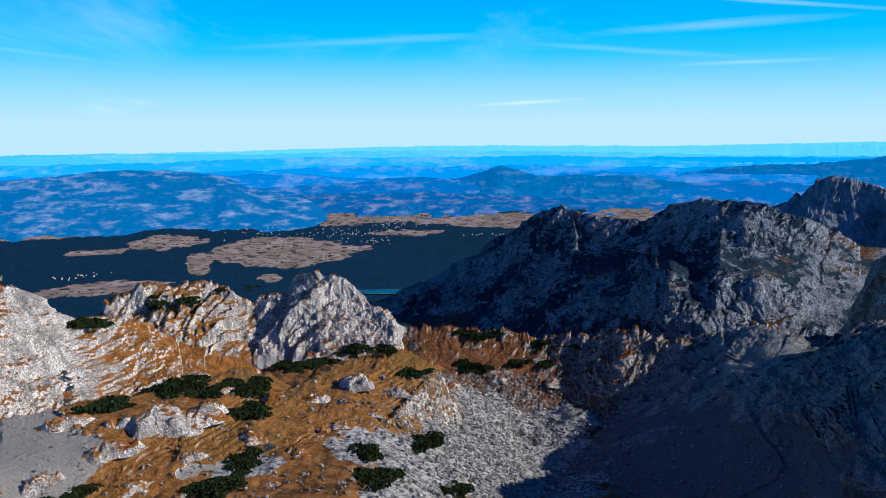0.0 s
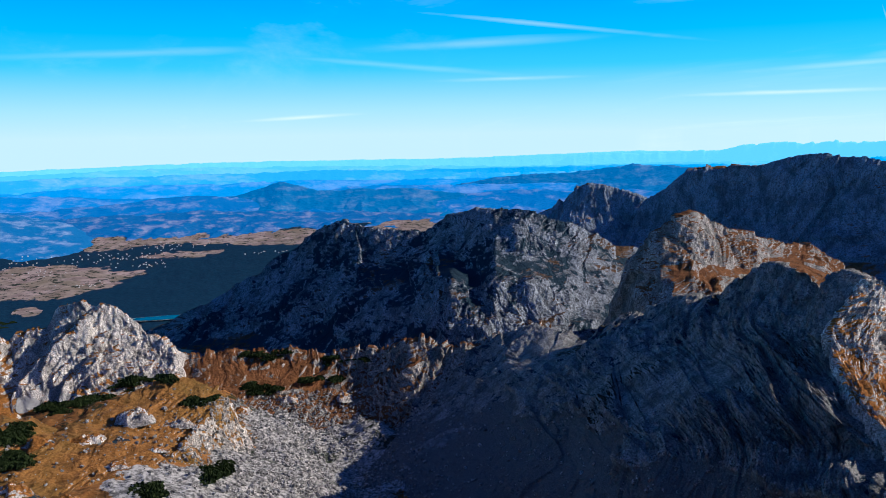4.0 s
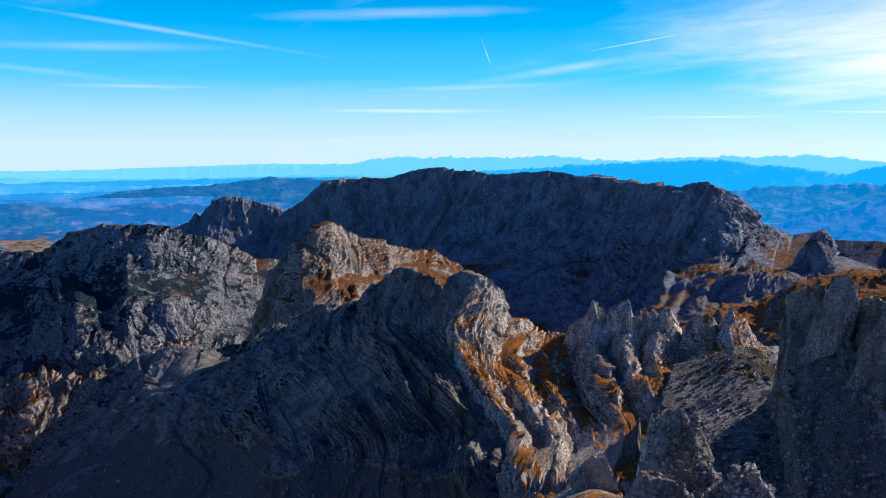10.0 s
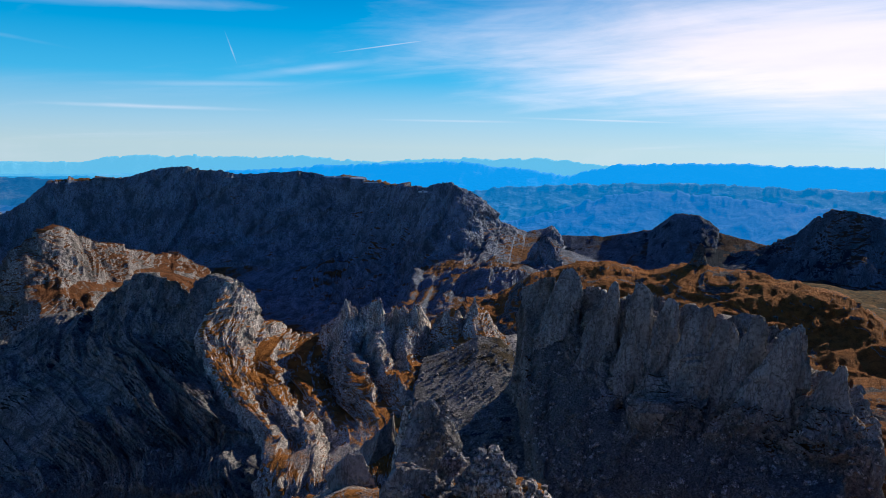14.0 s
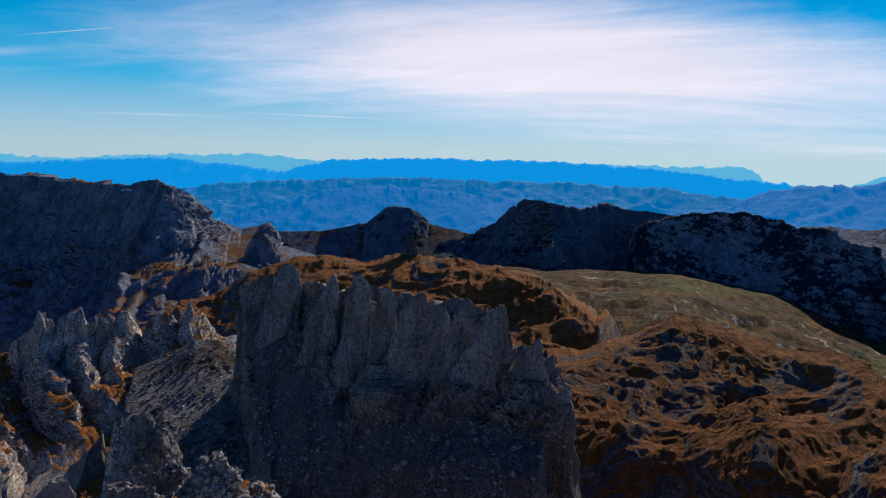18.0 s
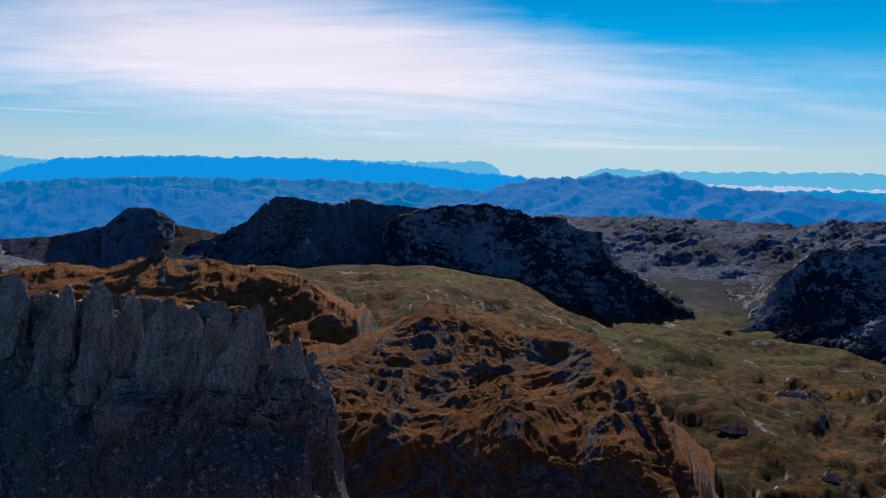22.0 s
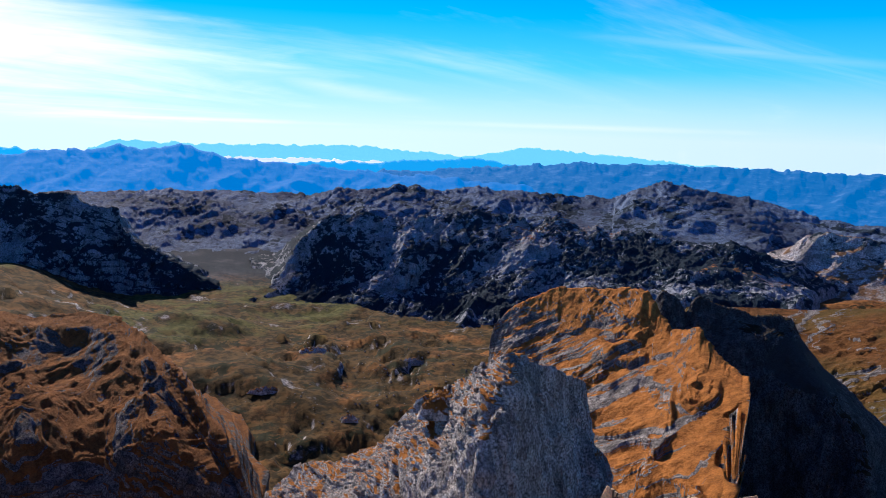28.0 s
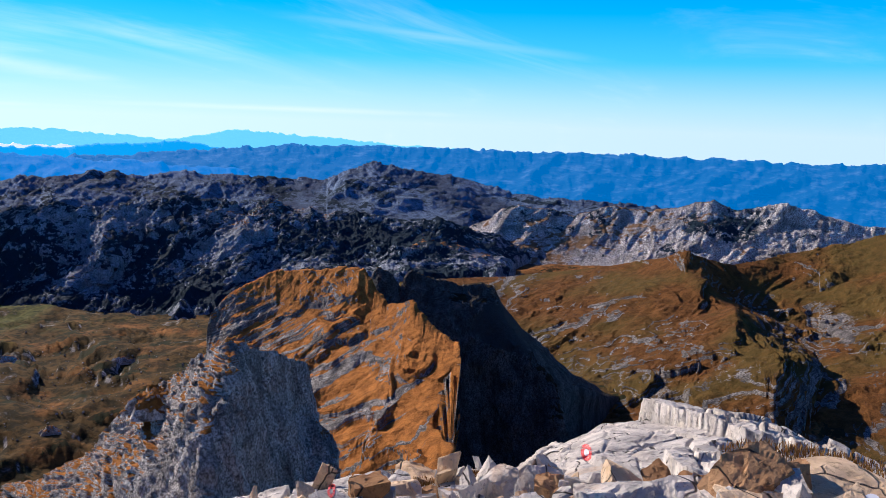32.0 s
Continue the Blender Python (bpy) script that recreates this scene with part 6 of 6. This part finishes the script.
# bearing, sight angle at the foot, width, depth, height in metres, turn, tip, look
BLOCKS = [(172.0, -22.8, 0.42, 0.45, 0.5, 0.8, 0.4, 2), (174.4, -22.6, 0.3, 0.36, 0.4, 0.2, -0.3, 2), (179.2, -23.8, 1.9, 1.3, 0.62, 0.15, 0.1, 1), (177.6, -22.2, 0.5, 0.4, 0.22, 0.4, 0, 0),
          (172.6, -25.0, 0.6, 0.45, 0.36, -0.3, 0.1, 2), (168.6, -25.6, 0.5, 0.5, 0.44, 0.6, 0.2, 0), (164.0, -25.6, 0.42, 0.45, 0.5, 0.1, -0.2, 0), (155.0, -24.4, 0.24, 0.3, 0.4, 0.3, 0.3, 0),
          (156.6, -24.6, 0.22, 0.25, 0.42, 0.9, -0.3, 0), (158.2, -25.0, 0.3, 0.3, 0.45, 0.4, 0.5, 0), (152.6, -25.2, 0.3, 0.28, 0.22, 0.2, 0.1, 0), (149.3, -25.0, 0.34, 0.3, 0.2, 1.2, 0.1, 0),
          (147.0, -24.6, 0.3, 0.25, 0.18, 0.7, 0, 0), (176.0, -26.4, 0.7, 0.5, 0.26, 0.9, 0, 1), (183.5, -22.4, 0.7, 0.6, 0.3, 0.1, 0, 1), (170.4, -24.0, 0.2, 0.22, 0.18, 0.5, 0, 0),
          (160.0, -26.2, 0.36, 0.3, 0.3, 0.2, 0.3, 0), (166.2, -26.8, 0.4, 0.36, 0.3, 1.1, 0.2, 2), (170.8, -26.2, 0.5, 0.4, 0.36, 0.3, -0.2, 0), (143.6, -25.8, 0.4, 0.36, 0.2, 0.5, 0.1, 0), (139.5, -26.4, 0.34, 0.3, 0.2, 0.1, 0.2, 1)]
block_rng = np.random.default_rng(61)
for k in range(46):
    b = block_rng.uniform(146, 160) if k % 2 else block_rng.uniform(163, 182)
    w = block_rng.uniform(0.16, 0.46)
    BLOCKS.append((b, block_rng.uniform(-27.5, -23.6) if b < 160 else block_rng.uniform(-28, -22.4), w, w * block_rng.uniform(0.6, 1.1), w * block_rng.uniform(0.6, 1.15), block_rng.uniform(0, 3), block_rng.normal(0, 0.35), (0, 0, 0, 2, 1)[k % 5]))
for k, (b, a, w, d, h, spin, tip, look_k) in enumerate(BLOCKS):
    place, _ = see(b, a)
    if place is None:
        continue
    p, faces = slab(600 + k)
    p = turned(p, (w * 1.0, d * 0.95, h * 1.0), spin - radians(b), tip) + np.array([place.x, place.y, place.z + h * 0.04])
    ob = part("boulder", p.tolist(), faces, (ROCK_NEAR, ROCK_CREAM, ROCK_RUST)[look_k])
    tagged(ob, (GREY, CREAM, RUSTY)[look_k], "boulder", "boulders of the summit ledge")
rng = np.random.default_rng(5)
small = [slab(700 + k, 4, 4) for k in range(6)]
small_mesh = []
for k, (p, faces) in enumerate(small):
    for look_k, mat in enumerate((ROCK_NEAR, ROCK_CREAM)):
        me = bpy.data.meshes.new("stone")
        me.from_pydata(p.tolist(), [], faces)
        me.materials.append(mat)
        small_mesh.append(me)
for k in range(330):
    b, a = (rng.uniform(137, 184), rng.uniform(-28, -23)) if k % 4 == 0 else (rng.normal(154 if k % 4 == 1 else 173, 3), rng.uniform(-28, -23.4))
    place, normal = see(b, a)
    if place is None or place.length > 13:
        continue
    s = rng.uniform(0.05, 0.2) * (1.5 if rng.random() < 0.15 else 1)
    ob = new("stone", small_mesh[int(rng.integers(len(small_mesh)))])
    ob.matrix_world = Matrix.LocRotScale(place + Vector((0, 0, 0.2 * s)), Euler(rng.uniform(0, 6, 3)), Vector((s * rng.uniform(0.9, 1.7), s * rng.uniform(0.5, 1), s * rng.uniform(0.3, 0.8))))
    tagged(ob, "loose broken limestone piece on the summit ledge", "stone", "loose stones of the ledge")

# great blocks fallen on the scree
for k, (b, a, w, d, h, spin, tip, words) in enumerate([(54.9, -21.6, 15, 10, 19, 0.5, 0.2, "pale pointed limestone block on a scree slope"), (58.4, -21.4, 19, 13, 14, -0.2, -0.1, "broad grey limestone block on a scree slope"), (52.4, -23.4, 10, 8, 7, 0.3, 0.1, "low limestone block on a turf rib"),
                                                (60.2, -23.2, 9, 8, 6, 0.9, 0.2, "low grey limestone block on a scree slope"), (62.8, -23.6, 12, 9, 6, 0.1, 0, "wide pale limestone block on a scree slope"), (57.0, -24.2, 16, 9, 6, 0.2, 0.1, "pale limestone outcrop in orange turf")]):
    place, _ = see(b, a, 40)
    if place is None:
        continue
    p, faces = slab(650 + k, 18, 6, 1.4)
    p[:, :2] *= np.clip(1.15 - 0.75 * (p[:, 2:3] + 0.5), 0.3, 1.2)
    p = turned(p, (w, d, h * 1.35), spin - radians(b), tip) + np.array([place.x, place.y, place.z + h * 0.2])
    tagged(part("rock_block", p.tolist(), faces, ROCK_BARE), words, "rock block")

# dry grass in the clefts
def tuft(count, spread, tall, seed):
    r = np.random.default_rng(seed)
    verts, faces = [], []
    for _ in range(count):
        a, d = r.uniform(0, 6.28), spread * math.sqrt(r.random())
        x, y, h, w = d * math.cos(a), d * math.sin(a), tall * r.uniform(0.5, 1.1), 0.005
        lx, ly, t = r.normal(0, 0.35) * h, r.normal(0, 0.35) * h, r.uniform(0, 3.14)
        i = len(verts)
        cx, cy = w * math.cos(t), w * math.sin(t)
        verts += [(x - cx, y - cy, -0.02), (x + cx, y + cy, -0.02), (x + lx * 0.5 + cx * 0.7, y + ly * 0.5 + cy * 0.7, h * 0.6), (x + lx * 0.5 - cx * 0.7, y + ly * 0.5 - cy * 0.7, h * 0.6), (x + lx, y + ly, h * 0.9)]
        faces += [(i, i + 1, i + 2, i + 3), (i + 3, i + 2, i + 4)]
    return verts, faces


m, n = matter("dry_grass")
info = n.add("ShaderNodeNewGeometry")
finish(n, n.mix(info.outputs["Random Per Island"], (0.16, 0.07, 0.02, 1), (0.46, 0.27, 0.08, 1)), 0.8)
DRY = m
for k, (b, a, count, spread) in enumerate([(174.5, -20.6, 900, 0.5), (177.0, -20.4, 900, 0.5), (179.4, -20.2, 600, 0.4), (176.0, -21.4, 500, 0.35), (154.0, -24.0, 260, 0.16), (150.5, -24.6, 260, 0.18), (148.0, -24.2, 160, 0.12), (153.2, -25.6, 200, 0.14), (156.3, -26.2, 220, 0.18), (170.6, -23.4, 120, 0.1)]):
    place, _ = see(b, a)
    if place is not None and place.length < 14:
        v, f = tuft(count, spread, 0.055, 800 + k)
        v = [(x + place.x, y + place.y, z + place.z + 0.0) for x, y, z in v]
        tagged(part("grass_tuft", v, f, DRY), "tuft of dry orange grass between summit rocks", "grass tuft", kind="stuff")

# painted trail marks
m, n = matter("red_paint")
pos = n.add("ShaderNodeNewGeometry").outputs["Position"]
finish(n, n.mix(n.step(n.noise(pos, 60, 4, 0.7), 0.5, 0.7), (0.75, 0.10, 0.09, 1), (0.6, 0.45, 0.42, 1)), 0.7)
RED = m
m, n = matter("white_paint")
pos = n.add("ShaderNodeNewGeometry").outputs["Position"]
finish(n, n.mix(n.step(n.noise(pos, 50, 4, 0.7), 0.5, 0.75), (0.85, 0.84, 0.82, 1), (0.6, 0.58, 0.55, 1)), 0.7)
WHITE = m
bpy.context.view_layer.update()
LAND = bpy.context.evaluated_depsgraph_get()


def painted(name, bearing, angle, inner, outer, mat, parent=None):
    """A ring or disc of paint lying on the rock, in degrees across as seen from the eye."""
    verts, faces = [], []
    n, rings = 28, 5
    for j in range(rings):
        q = inner + (outer - inner) * j / (rings - 1)
        for i in range(n):
            t = 2 * math.pi * i / n
            place, normal = see(bearing + 0.85 * q * math.cos(t) / math.cos(radians(angle)), angle + 1.15 * q * math.sin(t))
            verts.append(tuple(place - way(bearing, angle) * 0.012))
    for j in range(rings - 1):
        for i in range(n):
            faces.append((j * n + i, j * n + (i + 1) % n, (j + 1) * n + (i + 1) % n, (j + 1) * n + i))
    return part(name, verts, faces, mat, parent)


mark = tagged(new("trail_mark"), "red ring with white centre painted on rock as a trail mark", "trail mark")
painted("ring", 161.9, -21.75, 0.2, 0.42, RED, mark)
painted("disc", 161.9, -21.75, 0.01, 0.2, WHITE, mark)
mark = tagged(new("trail_mark"), "faded red trail mark painted on pale rock", "trail mark")
painted("ring", 143.6, -24.75, 0.12, 0.3, RED, mark)
# a last strip of snow
m, n = matter("snow")
pos = n.add("ShaderNodeNewGeometry").outputs["Position"]
finish(n, n.mix(n.noise(pos, 9, 4, 0.6), (0.72, 0.76, 0.82, 1), (0.86, 0.88, 0.92, 1)), 0.6)
SNOW = m
tagged(painted("snow_patch", 179.8, -21.9, 0.02, 0.75, SNOW), "thin strip of old snow between summit rocks", "snow")

# ---- boulders, pine mats, snow, lake and village ----
STONY = alpine("boulder_limestone", 0.6, 0.0, 0.0, rock=(0.29, 0.285, 0.28), rust=0.05)


def boulder_field(name, label, count, pick, size, seed):
    """Many stones joined, dropped where pick() says."""
    r = np.random.default_rng(seed)
    kinds = [stone(900 + k, 1, 6) for k in range(8)]
    V, F, base = [], [], 0
    for _ in range(count):
        b, a = pick(r)
        place, normal = see(b, a, 40)
        if place is None:
            continue
        p, faces = kinds[int(r.integers(8))]
        s = size * (0.35 + 0.65 * r.random() ** 3 * 2)
        q = turned(p, (s, s * r.uniform(0.6, 1), s * r.uniform(0.5, 0.9)), r.uniform(0, 6.28), r.normal(0, 0.4)) + np.array([place.x, place.y, place.z + 0.15 * s])
        V.append(q)
        F += [(i + base, j + base, k + base) for i, j, k in faces]
        base += len(q)
    ob = part(name, np.concatenate(V).tolist(), F, STONY)
    return tagged(ob, label, "boulders", kind="stuff")


boulder_field("boulder_field", "field of pale tumbled boulders in a cirque", 9000, lambda r: (r.normal(5.0, 4.6), r.uniform(-27.5, -18)), 2.7, 1)
boulder_field("boulder_field", "scattered pale stones on turf", 1500, lambda r: (r.uniform(-29, 2), r.uniform(-26.5, -16.5)), 2.2, 2)
boulder_field("boulder_field", "grey stones strewn on a scree slope", 1800, lambda r: (r.normal(62, 3.2), r.uniform(-25, -14)), 2.0, 3)
boulder_field("boulder_field", "stones in a shaded gully", 1500, lambda r: (r.uniform(66, 90), r.uniform(-27, -17)), 2.2, 4)
boulder_field("boulder_field", "stones strewn below a shaded ridge", 900, lambda r: (r.uniform(10, 40), r.uniform(-27, -19)), 2.6, 5)
boulder_field("boulder_field", "pale stones strewn in a turf valley", 420, lambda r: (r.normal(128, 4.5), r.normal(-17.5, 1.6)), 2.2, 6)

m, n = matter("dwarf_pine")
info = n.add("ShaderNodeNewGeometry")
finish(n, n.mix(info.outputs["Random Per Island"], (0.008, 0.016, 0.005, 1), (0.035, 0.052, 0.016, 1)), 0.9)
PINE = m


def pine_mat(seed):
    """A low mat of dwarf pine: several humps of short upturned needle shoots."""
    r = np.random.default_rng(seed)
    humps = [(r.normal(0, 0.45), r.normal(0, 0.28), r.uniform(0.25, 0.5)) for _ in range(7)]
    V, F = [], []
    for hx, hy, hr in humps:
        for _ in range(70):
            a, e = r.uniform(0, 6.28), math.asin(r.uniform(0.0, 1))
            o = np.array([hx + hr * math.cos(a) * math.cos(e), hy + hr * math.sin(a) * math.cos(e), hr * 0.42 * math.sin(e)])
            o *= r.uniform(0.85, 1.05)
            for _ in range(2):
                t = r.uniform(0, 6.28)
                w, h = hr * r.uniform(0.14, 0.24), hr * r.uniform(0.14, 0.3)
                i = len(V)
                c, s = math.cos(t) * w, math.sin(t) * w
                V += [tuple(o + (-c, -s, -0.03)), tuple(o + (c, s, -0.03)), tuple(o + (c * 0.3 + 0.2 * h, s * 0.3, h)), tuple(o + (-c * 0.4, -s * 0.4 + 0.15 * h, h * 0.8))]
                F.append((i, i + 1, i + 2, i + 3))
    me = bpy.data.meshes.new("dwarf_pine")
    me.from_pydata(V, [], F)
    me.materials.append(PINE)
    return me


pines = [pine_mat(40 + k) for k in range(5)]
rng = np.random.default_rng(9)
groves = [(353.9, -16.2, 14, 1.4, 0.4), (342.0, -18.0, 16, 1.7, 0.5), (345.2, -20.0, 12, 1.6, 0.35), (345.7, -18.5, 10, 0.8, 0.4), (358.1, -18.1, 8, 1.0, 0.3), (345.1, -23.4, 4, 0.3, 0.4), (333.3, -23.6, 5, 0.9, 0.3),
          (343.0, -24.7, 8, 1.0, 0.4), (355.0, -25.0, 9, 1.0, 0.5), (354.2, -23.5, 5, 0.8, 0.2), (358.5, -22.8, 6, 0.7, 0.3), (0.6, -26.0, 5, 0.8, 0.3), (335.0, -13.0, 10, 1.6, 0.3), (340.5, -12.2, 8, 1.0, 0.4),
          (349.0, -17.2, 9, 0.8, 0.3), (351.0, -17.0, 8, 1.0, 0.3), (2.0, -15.2, 8, 1.5, 0.25), (8.0, -15.9, 9, 2.0, 0.25), (1.5, -17.6, 8, 1.0, 0.6), (6.0, -17.0, 8, 2.0, 0.5), (346.0, -11.6, 5, 1.5, 0.3), (336.5, -18.6, 6, 1.4, 0.2)]
for gb, ga, count, wb, wa in groves:
    for _ in range(count):
        place, normal = see(gb + rng.normal(0, wb * 0.6), ga + rng.normal(0, wa * 0.6), 40)
        if place is None:
            continue
        s = rng.uniform(5, 13)
        ob = new("dwarf_pine", pines[int(rng.integers(5))])
        ob.matrix_world = Matrix.LocRotScale(place, Euler((0, 0, rng.uniform(0, 6.28))), Vector((s, s, s * 0.8)))
        tagged(ob, "low dark green mat of dwarf pine on the slope", "dwarf pine", "dwarf pines")


m, n = matter("pale_scree")
pos = n.add("ShaderNodeNewGeometry").outputs["Position"]
finish(n, n.mix(n.noise(pos, 0.4, 6, 0.7), (0.22, 0.215, 0.21, 1), (0.46, 0.45, 0.43, 1)), 0.95, (n.noise(pos, 1.5, 4, 0.7), 0.6))
SCREE_PALE = m


def laid(name, bearing, angle, wb, wa, mat, label, category, lift=0.4, nb=20, seed=1, kind=""):
    """An uneven patch lying on the land, its size in degrees seen from the eye."""
    r = np.random.default_rng(seed)
    rim = 1 + 0.25 * np.cos(np.arange(nb) * 2 * math.pi / nb * 3 + r.uniform(0, 6)) * r.uniform(0.3, 1, nb)
    verts, faces, rings = [], [], 6
    for j in range(rings):
        for i in range(nb):
            t, q = 2 * math.pi * i / nb, rim[i] * (0.02 + j / (rings - 1))
            place, _ = see(bearing + wb * q * math.cos(t), angle + wa * q * math.sin(t), 40)
            if place is None:
                return None
            verts.append(tuple(place + Vector((0, 0, lift))))
    for j in range(rings - 1):
        for i in range(nb):
            faces.append((j * nb + i, j * nb + (i + 1) % nb, (j + 1) * nb + (i + 1) % nb, (j + 1) * nb + i))
    return tagged(part(name, verts, faces, mat), label, category, kind=kind)


laid("scree_fan", 347.0, -16.7, 0.7, 0.5, SCREE_PALE, "pale fan of fine scree at a cliff foot", "scree", 0.6, seed=3)
laid("scree_fan", 349.4, -16.6, 0.3, 0.22, SCREE_PALE, "small pale fan of scree at a cliff foot", "scree", 0.6, seed=4)
for k, (b, a, wb, wa) in enumerate([(51.3, -2.25, 0.9, 0.05), (52.9, -2.3, 0.6, 0.06), (57.6, -3.2, 0.35, 0.07), (53.8, -2.6, 0.5, 0.04)]):
    laid("snow_patch", b, a, wb, wa, SNOW, "thin patch of early snow on a mountain crest", "snow", 1.2, seed=10 + k)
m, n = matter("lake_water")
finish(n, (0.006, 0.10, 0.14, 1), 0.08)
shore = spots([(355.8, -12.25, 1830)])[0]
a = np.linspace(0, 2 * math.pi, 40, endpoint=False)
for name, mat, grow, up_m in (("shore", STONY, 1.22, 8.0), ("lake", m, 1.0, 8.6)):
    g = np.stack([shore[0] + 62 * grow * np.cos(a) * (1 + 0.1 * np.sin(3 * a)), shore[1] + 22 * grow * np.sin(a) * (1 + 0.15 * np.cos(2 * a)), 0 * a + ground_height(np.array([shore[0]]), np.array([shore[1]]))[0] + up_m], 1)
    tagged(part(name, g.tolist(), [tuple(range(40))], mat), "turquoise mountain lake among woods" if name == "lake" else "pale stony shore round the lake", name, kind="structure")

m, n = matter("house_wall")
pos = n.add("ShaderNodeNewGeometry").outputs["Position"]
finish(n, n.mix(n.noise(pos, 0.3, 3, 0.5), (0.5, 0.49, 0.46, 1), (0.7, 0.68, 0.66, 1)), 0.9)
HOUSE_WALL = m
m, n = matter("roof_sheet")
rnd = n.add("ShaderNodeObjectInfo").outputs["Random"]
finish(n, n.mix(rnd, (0.32, 0.12, 0.07, 1), (0.5, 0.5, 0.5, 1)), 0.6)
ROOF = m
house = tagged(new("house"), "small white house with a pitched roof on the plain", "house", "houses of the village")
part("wall", [(-3, -4, -2), (3, -4, -2), (3, 4, -2), (-3, 4, -2), (-3, -4, 4), (3, -4, 4), (3, 4, 4), (-3, 4, 4), (0, -4, 7), (0, 4, 7)],
     [(0, 1, 5, 8, 4), (3, 7, 9, 6, 2), (0, 4, 7, 3), (1, 2, 6, 5)], HOUSE_WALL, house)
part("roof", [(-3.6, -4.5, 3.5), (0, -4.5, 7.3), (3.6, -4.5, 3.5), (-3.6, 4.5, 3.5), (0, 4.5, 7.3), (3.6, 4.5, 3.5), (-3.6, -4.5, 3.2), (0, -4.5, 7.0), (3.6, -4.5, 3.2), (-3.6, 4.5, 3.2), (0, 4.5, 7.0), (3.6, 4.5, 3.2)],
     [(0, 1, 4, 3), (1, 2, 5, 4), (6, 9, 10, 7), (7, 10, 11, 8), (0, 6, 7, 1), (1, 7, 8, 2), (3, 4, 10, 9), (4, 5, 11, 10), (0, 3, 9, 6), (2, 8, 11, 5)], ROOF, house)
first = True
for gb, ga, count, wb, wa in [(-10.5, -8.2, 40, 3.0, 0.5), (-6.5, -7.9, 45, 2.0, 0.25), (-3.5, -7.3, 40, 3.0, 0.25), (-9, -9.6, 16, 1.2, 0.3), (-25, -10.0, 16, 1.8, 0.2), (-5, -8.5, 20, 1.0, 0.15), (3, -8.1, 14, 1.5, 0.12), (-13, -7.6, 16, 3, 0.2)]:
    for _ in range(count):
        place, _n = see(gb + rng.normal(0, wb * 0.6), ga + rng.normal(0, wa * 0.6), 900)
        if place is None or place.length < 1700:
            continue
        m4 = pose(place.x, place.y, place.z, 0, 0, rng.uniform(0, 180)) @ Matrix.Scale(0.42, 4)
        if first:
            house.matrix_world, first = m4, False
        else:
            copy_thing(house, pose(place.x, place.y, place.z, 0, 0, rng.uniform(0, 180)))

# rock standing out of the turf below the summit
def outcrop(bearing, angle, long_m, deep_m, tall_m, seed):
    place, _ = see(bearing, angle, 14)
    if place is None:
        return
    nu, nv = 72, 26
    a = np.linspace(0, 2 * math.pi, nu + 1)[None, :]
    t = np.linspace(0, 1, nv)[:, None]
    edge = 1 + 0.3 * np.sin(2 * a + seed) + 0.16 * np.sin(5 * a + 2.1 * seed)
    x, y = t * edge * np.cos(a) * long_m, t * edge * np.sin(a) * deep_m
    z = tall_m * (np.clip(1 - t ** 2.4, 0, 1) - 0.34 * t) + 0.3 * x * math.sin(seed * 1.7) * (tall_m / long_m)
    p = np.stack([(x + 0 * z).reshape(-1), (y + 0 * z).reshape(-1), z.reshape(-1)], 1)
    q = p + seed * 41.0
    bump = 0.34 * blocks(q[:, 0] + 0.4 * q[:, 2], q[:, 1] + 0.4 * q[:, 2], long_m * 0.42, seed) + 0.16 * blocks(q[:, 0], q[:, 1] + q[:, 2], long_m * 0.16, seed + 3)
    bump = bump + 0.25 * fractal(q, long_m * 0.5, 5, 0.55, seed + 7, True)
    fade = np.clip((1 - np.broadcast_to(t, z.shape).reshape(-1)) * 5, 0, 1)
    p[:, 2] += tall_m * bump * fade
    b = radians(bearing)
    g = np.stack([place.x + p[:, 0] * math.cos(b) + p[:, 1] * math.sin(b), place.y - p[:, 0] * math.sin(b) + p[:, 1] * math.cos(b), place.z + p[:, 2]], 1)
    ob = sheet("rock_outcrop", g.reshape(nv, nu + 1, 3), ROCK_SUNNY)
    tagged(ob, "sunlit limestone outcrop in dry autumn turf", "rock outcrop", "outcrops in the turf")


rng = np.random.default_rng(77)
for k, (b, a, lm) in enumerate([(-20.8, -20.3, 22), (-17.6, -20.0, 18), (-24.0, -21.6, 14), (-12.6, -19.2, 10), (-9.4, -19.6, 9), (-14.2, -21.8, 9), (-26.5, -19.4, 12), (-6.6, -18.6, 12),
                                (-22.6, -24.0, 10), (-11.0, -23.0, 7), (-18.5, -22.6, 7), (-8.0, -21.4, 7), (-28.4, -22.8, 10), (-3.6, -19.4, 9), (-15.8, -18.6, 8), (-5.2, -20.8, 6),
                                (-19.6, -25.2, 6), (-13.0, -25.0, 5), (0.6, -19.0, 9), (4.0, -18.4, 8), (8.2, -18.6, 10), (118, -18.4, 12), (124, -20.5, 10), (128.5, -16.5, 12), (131, -19.5, 9), (121.5, -15.8, 14)]):
    outcrop(b, a, lm, lm * rng.uniform(0.5, 0.9), lm * rng.uniform(0.28, 0.5), 900 + 3 * k)
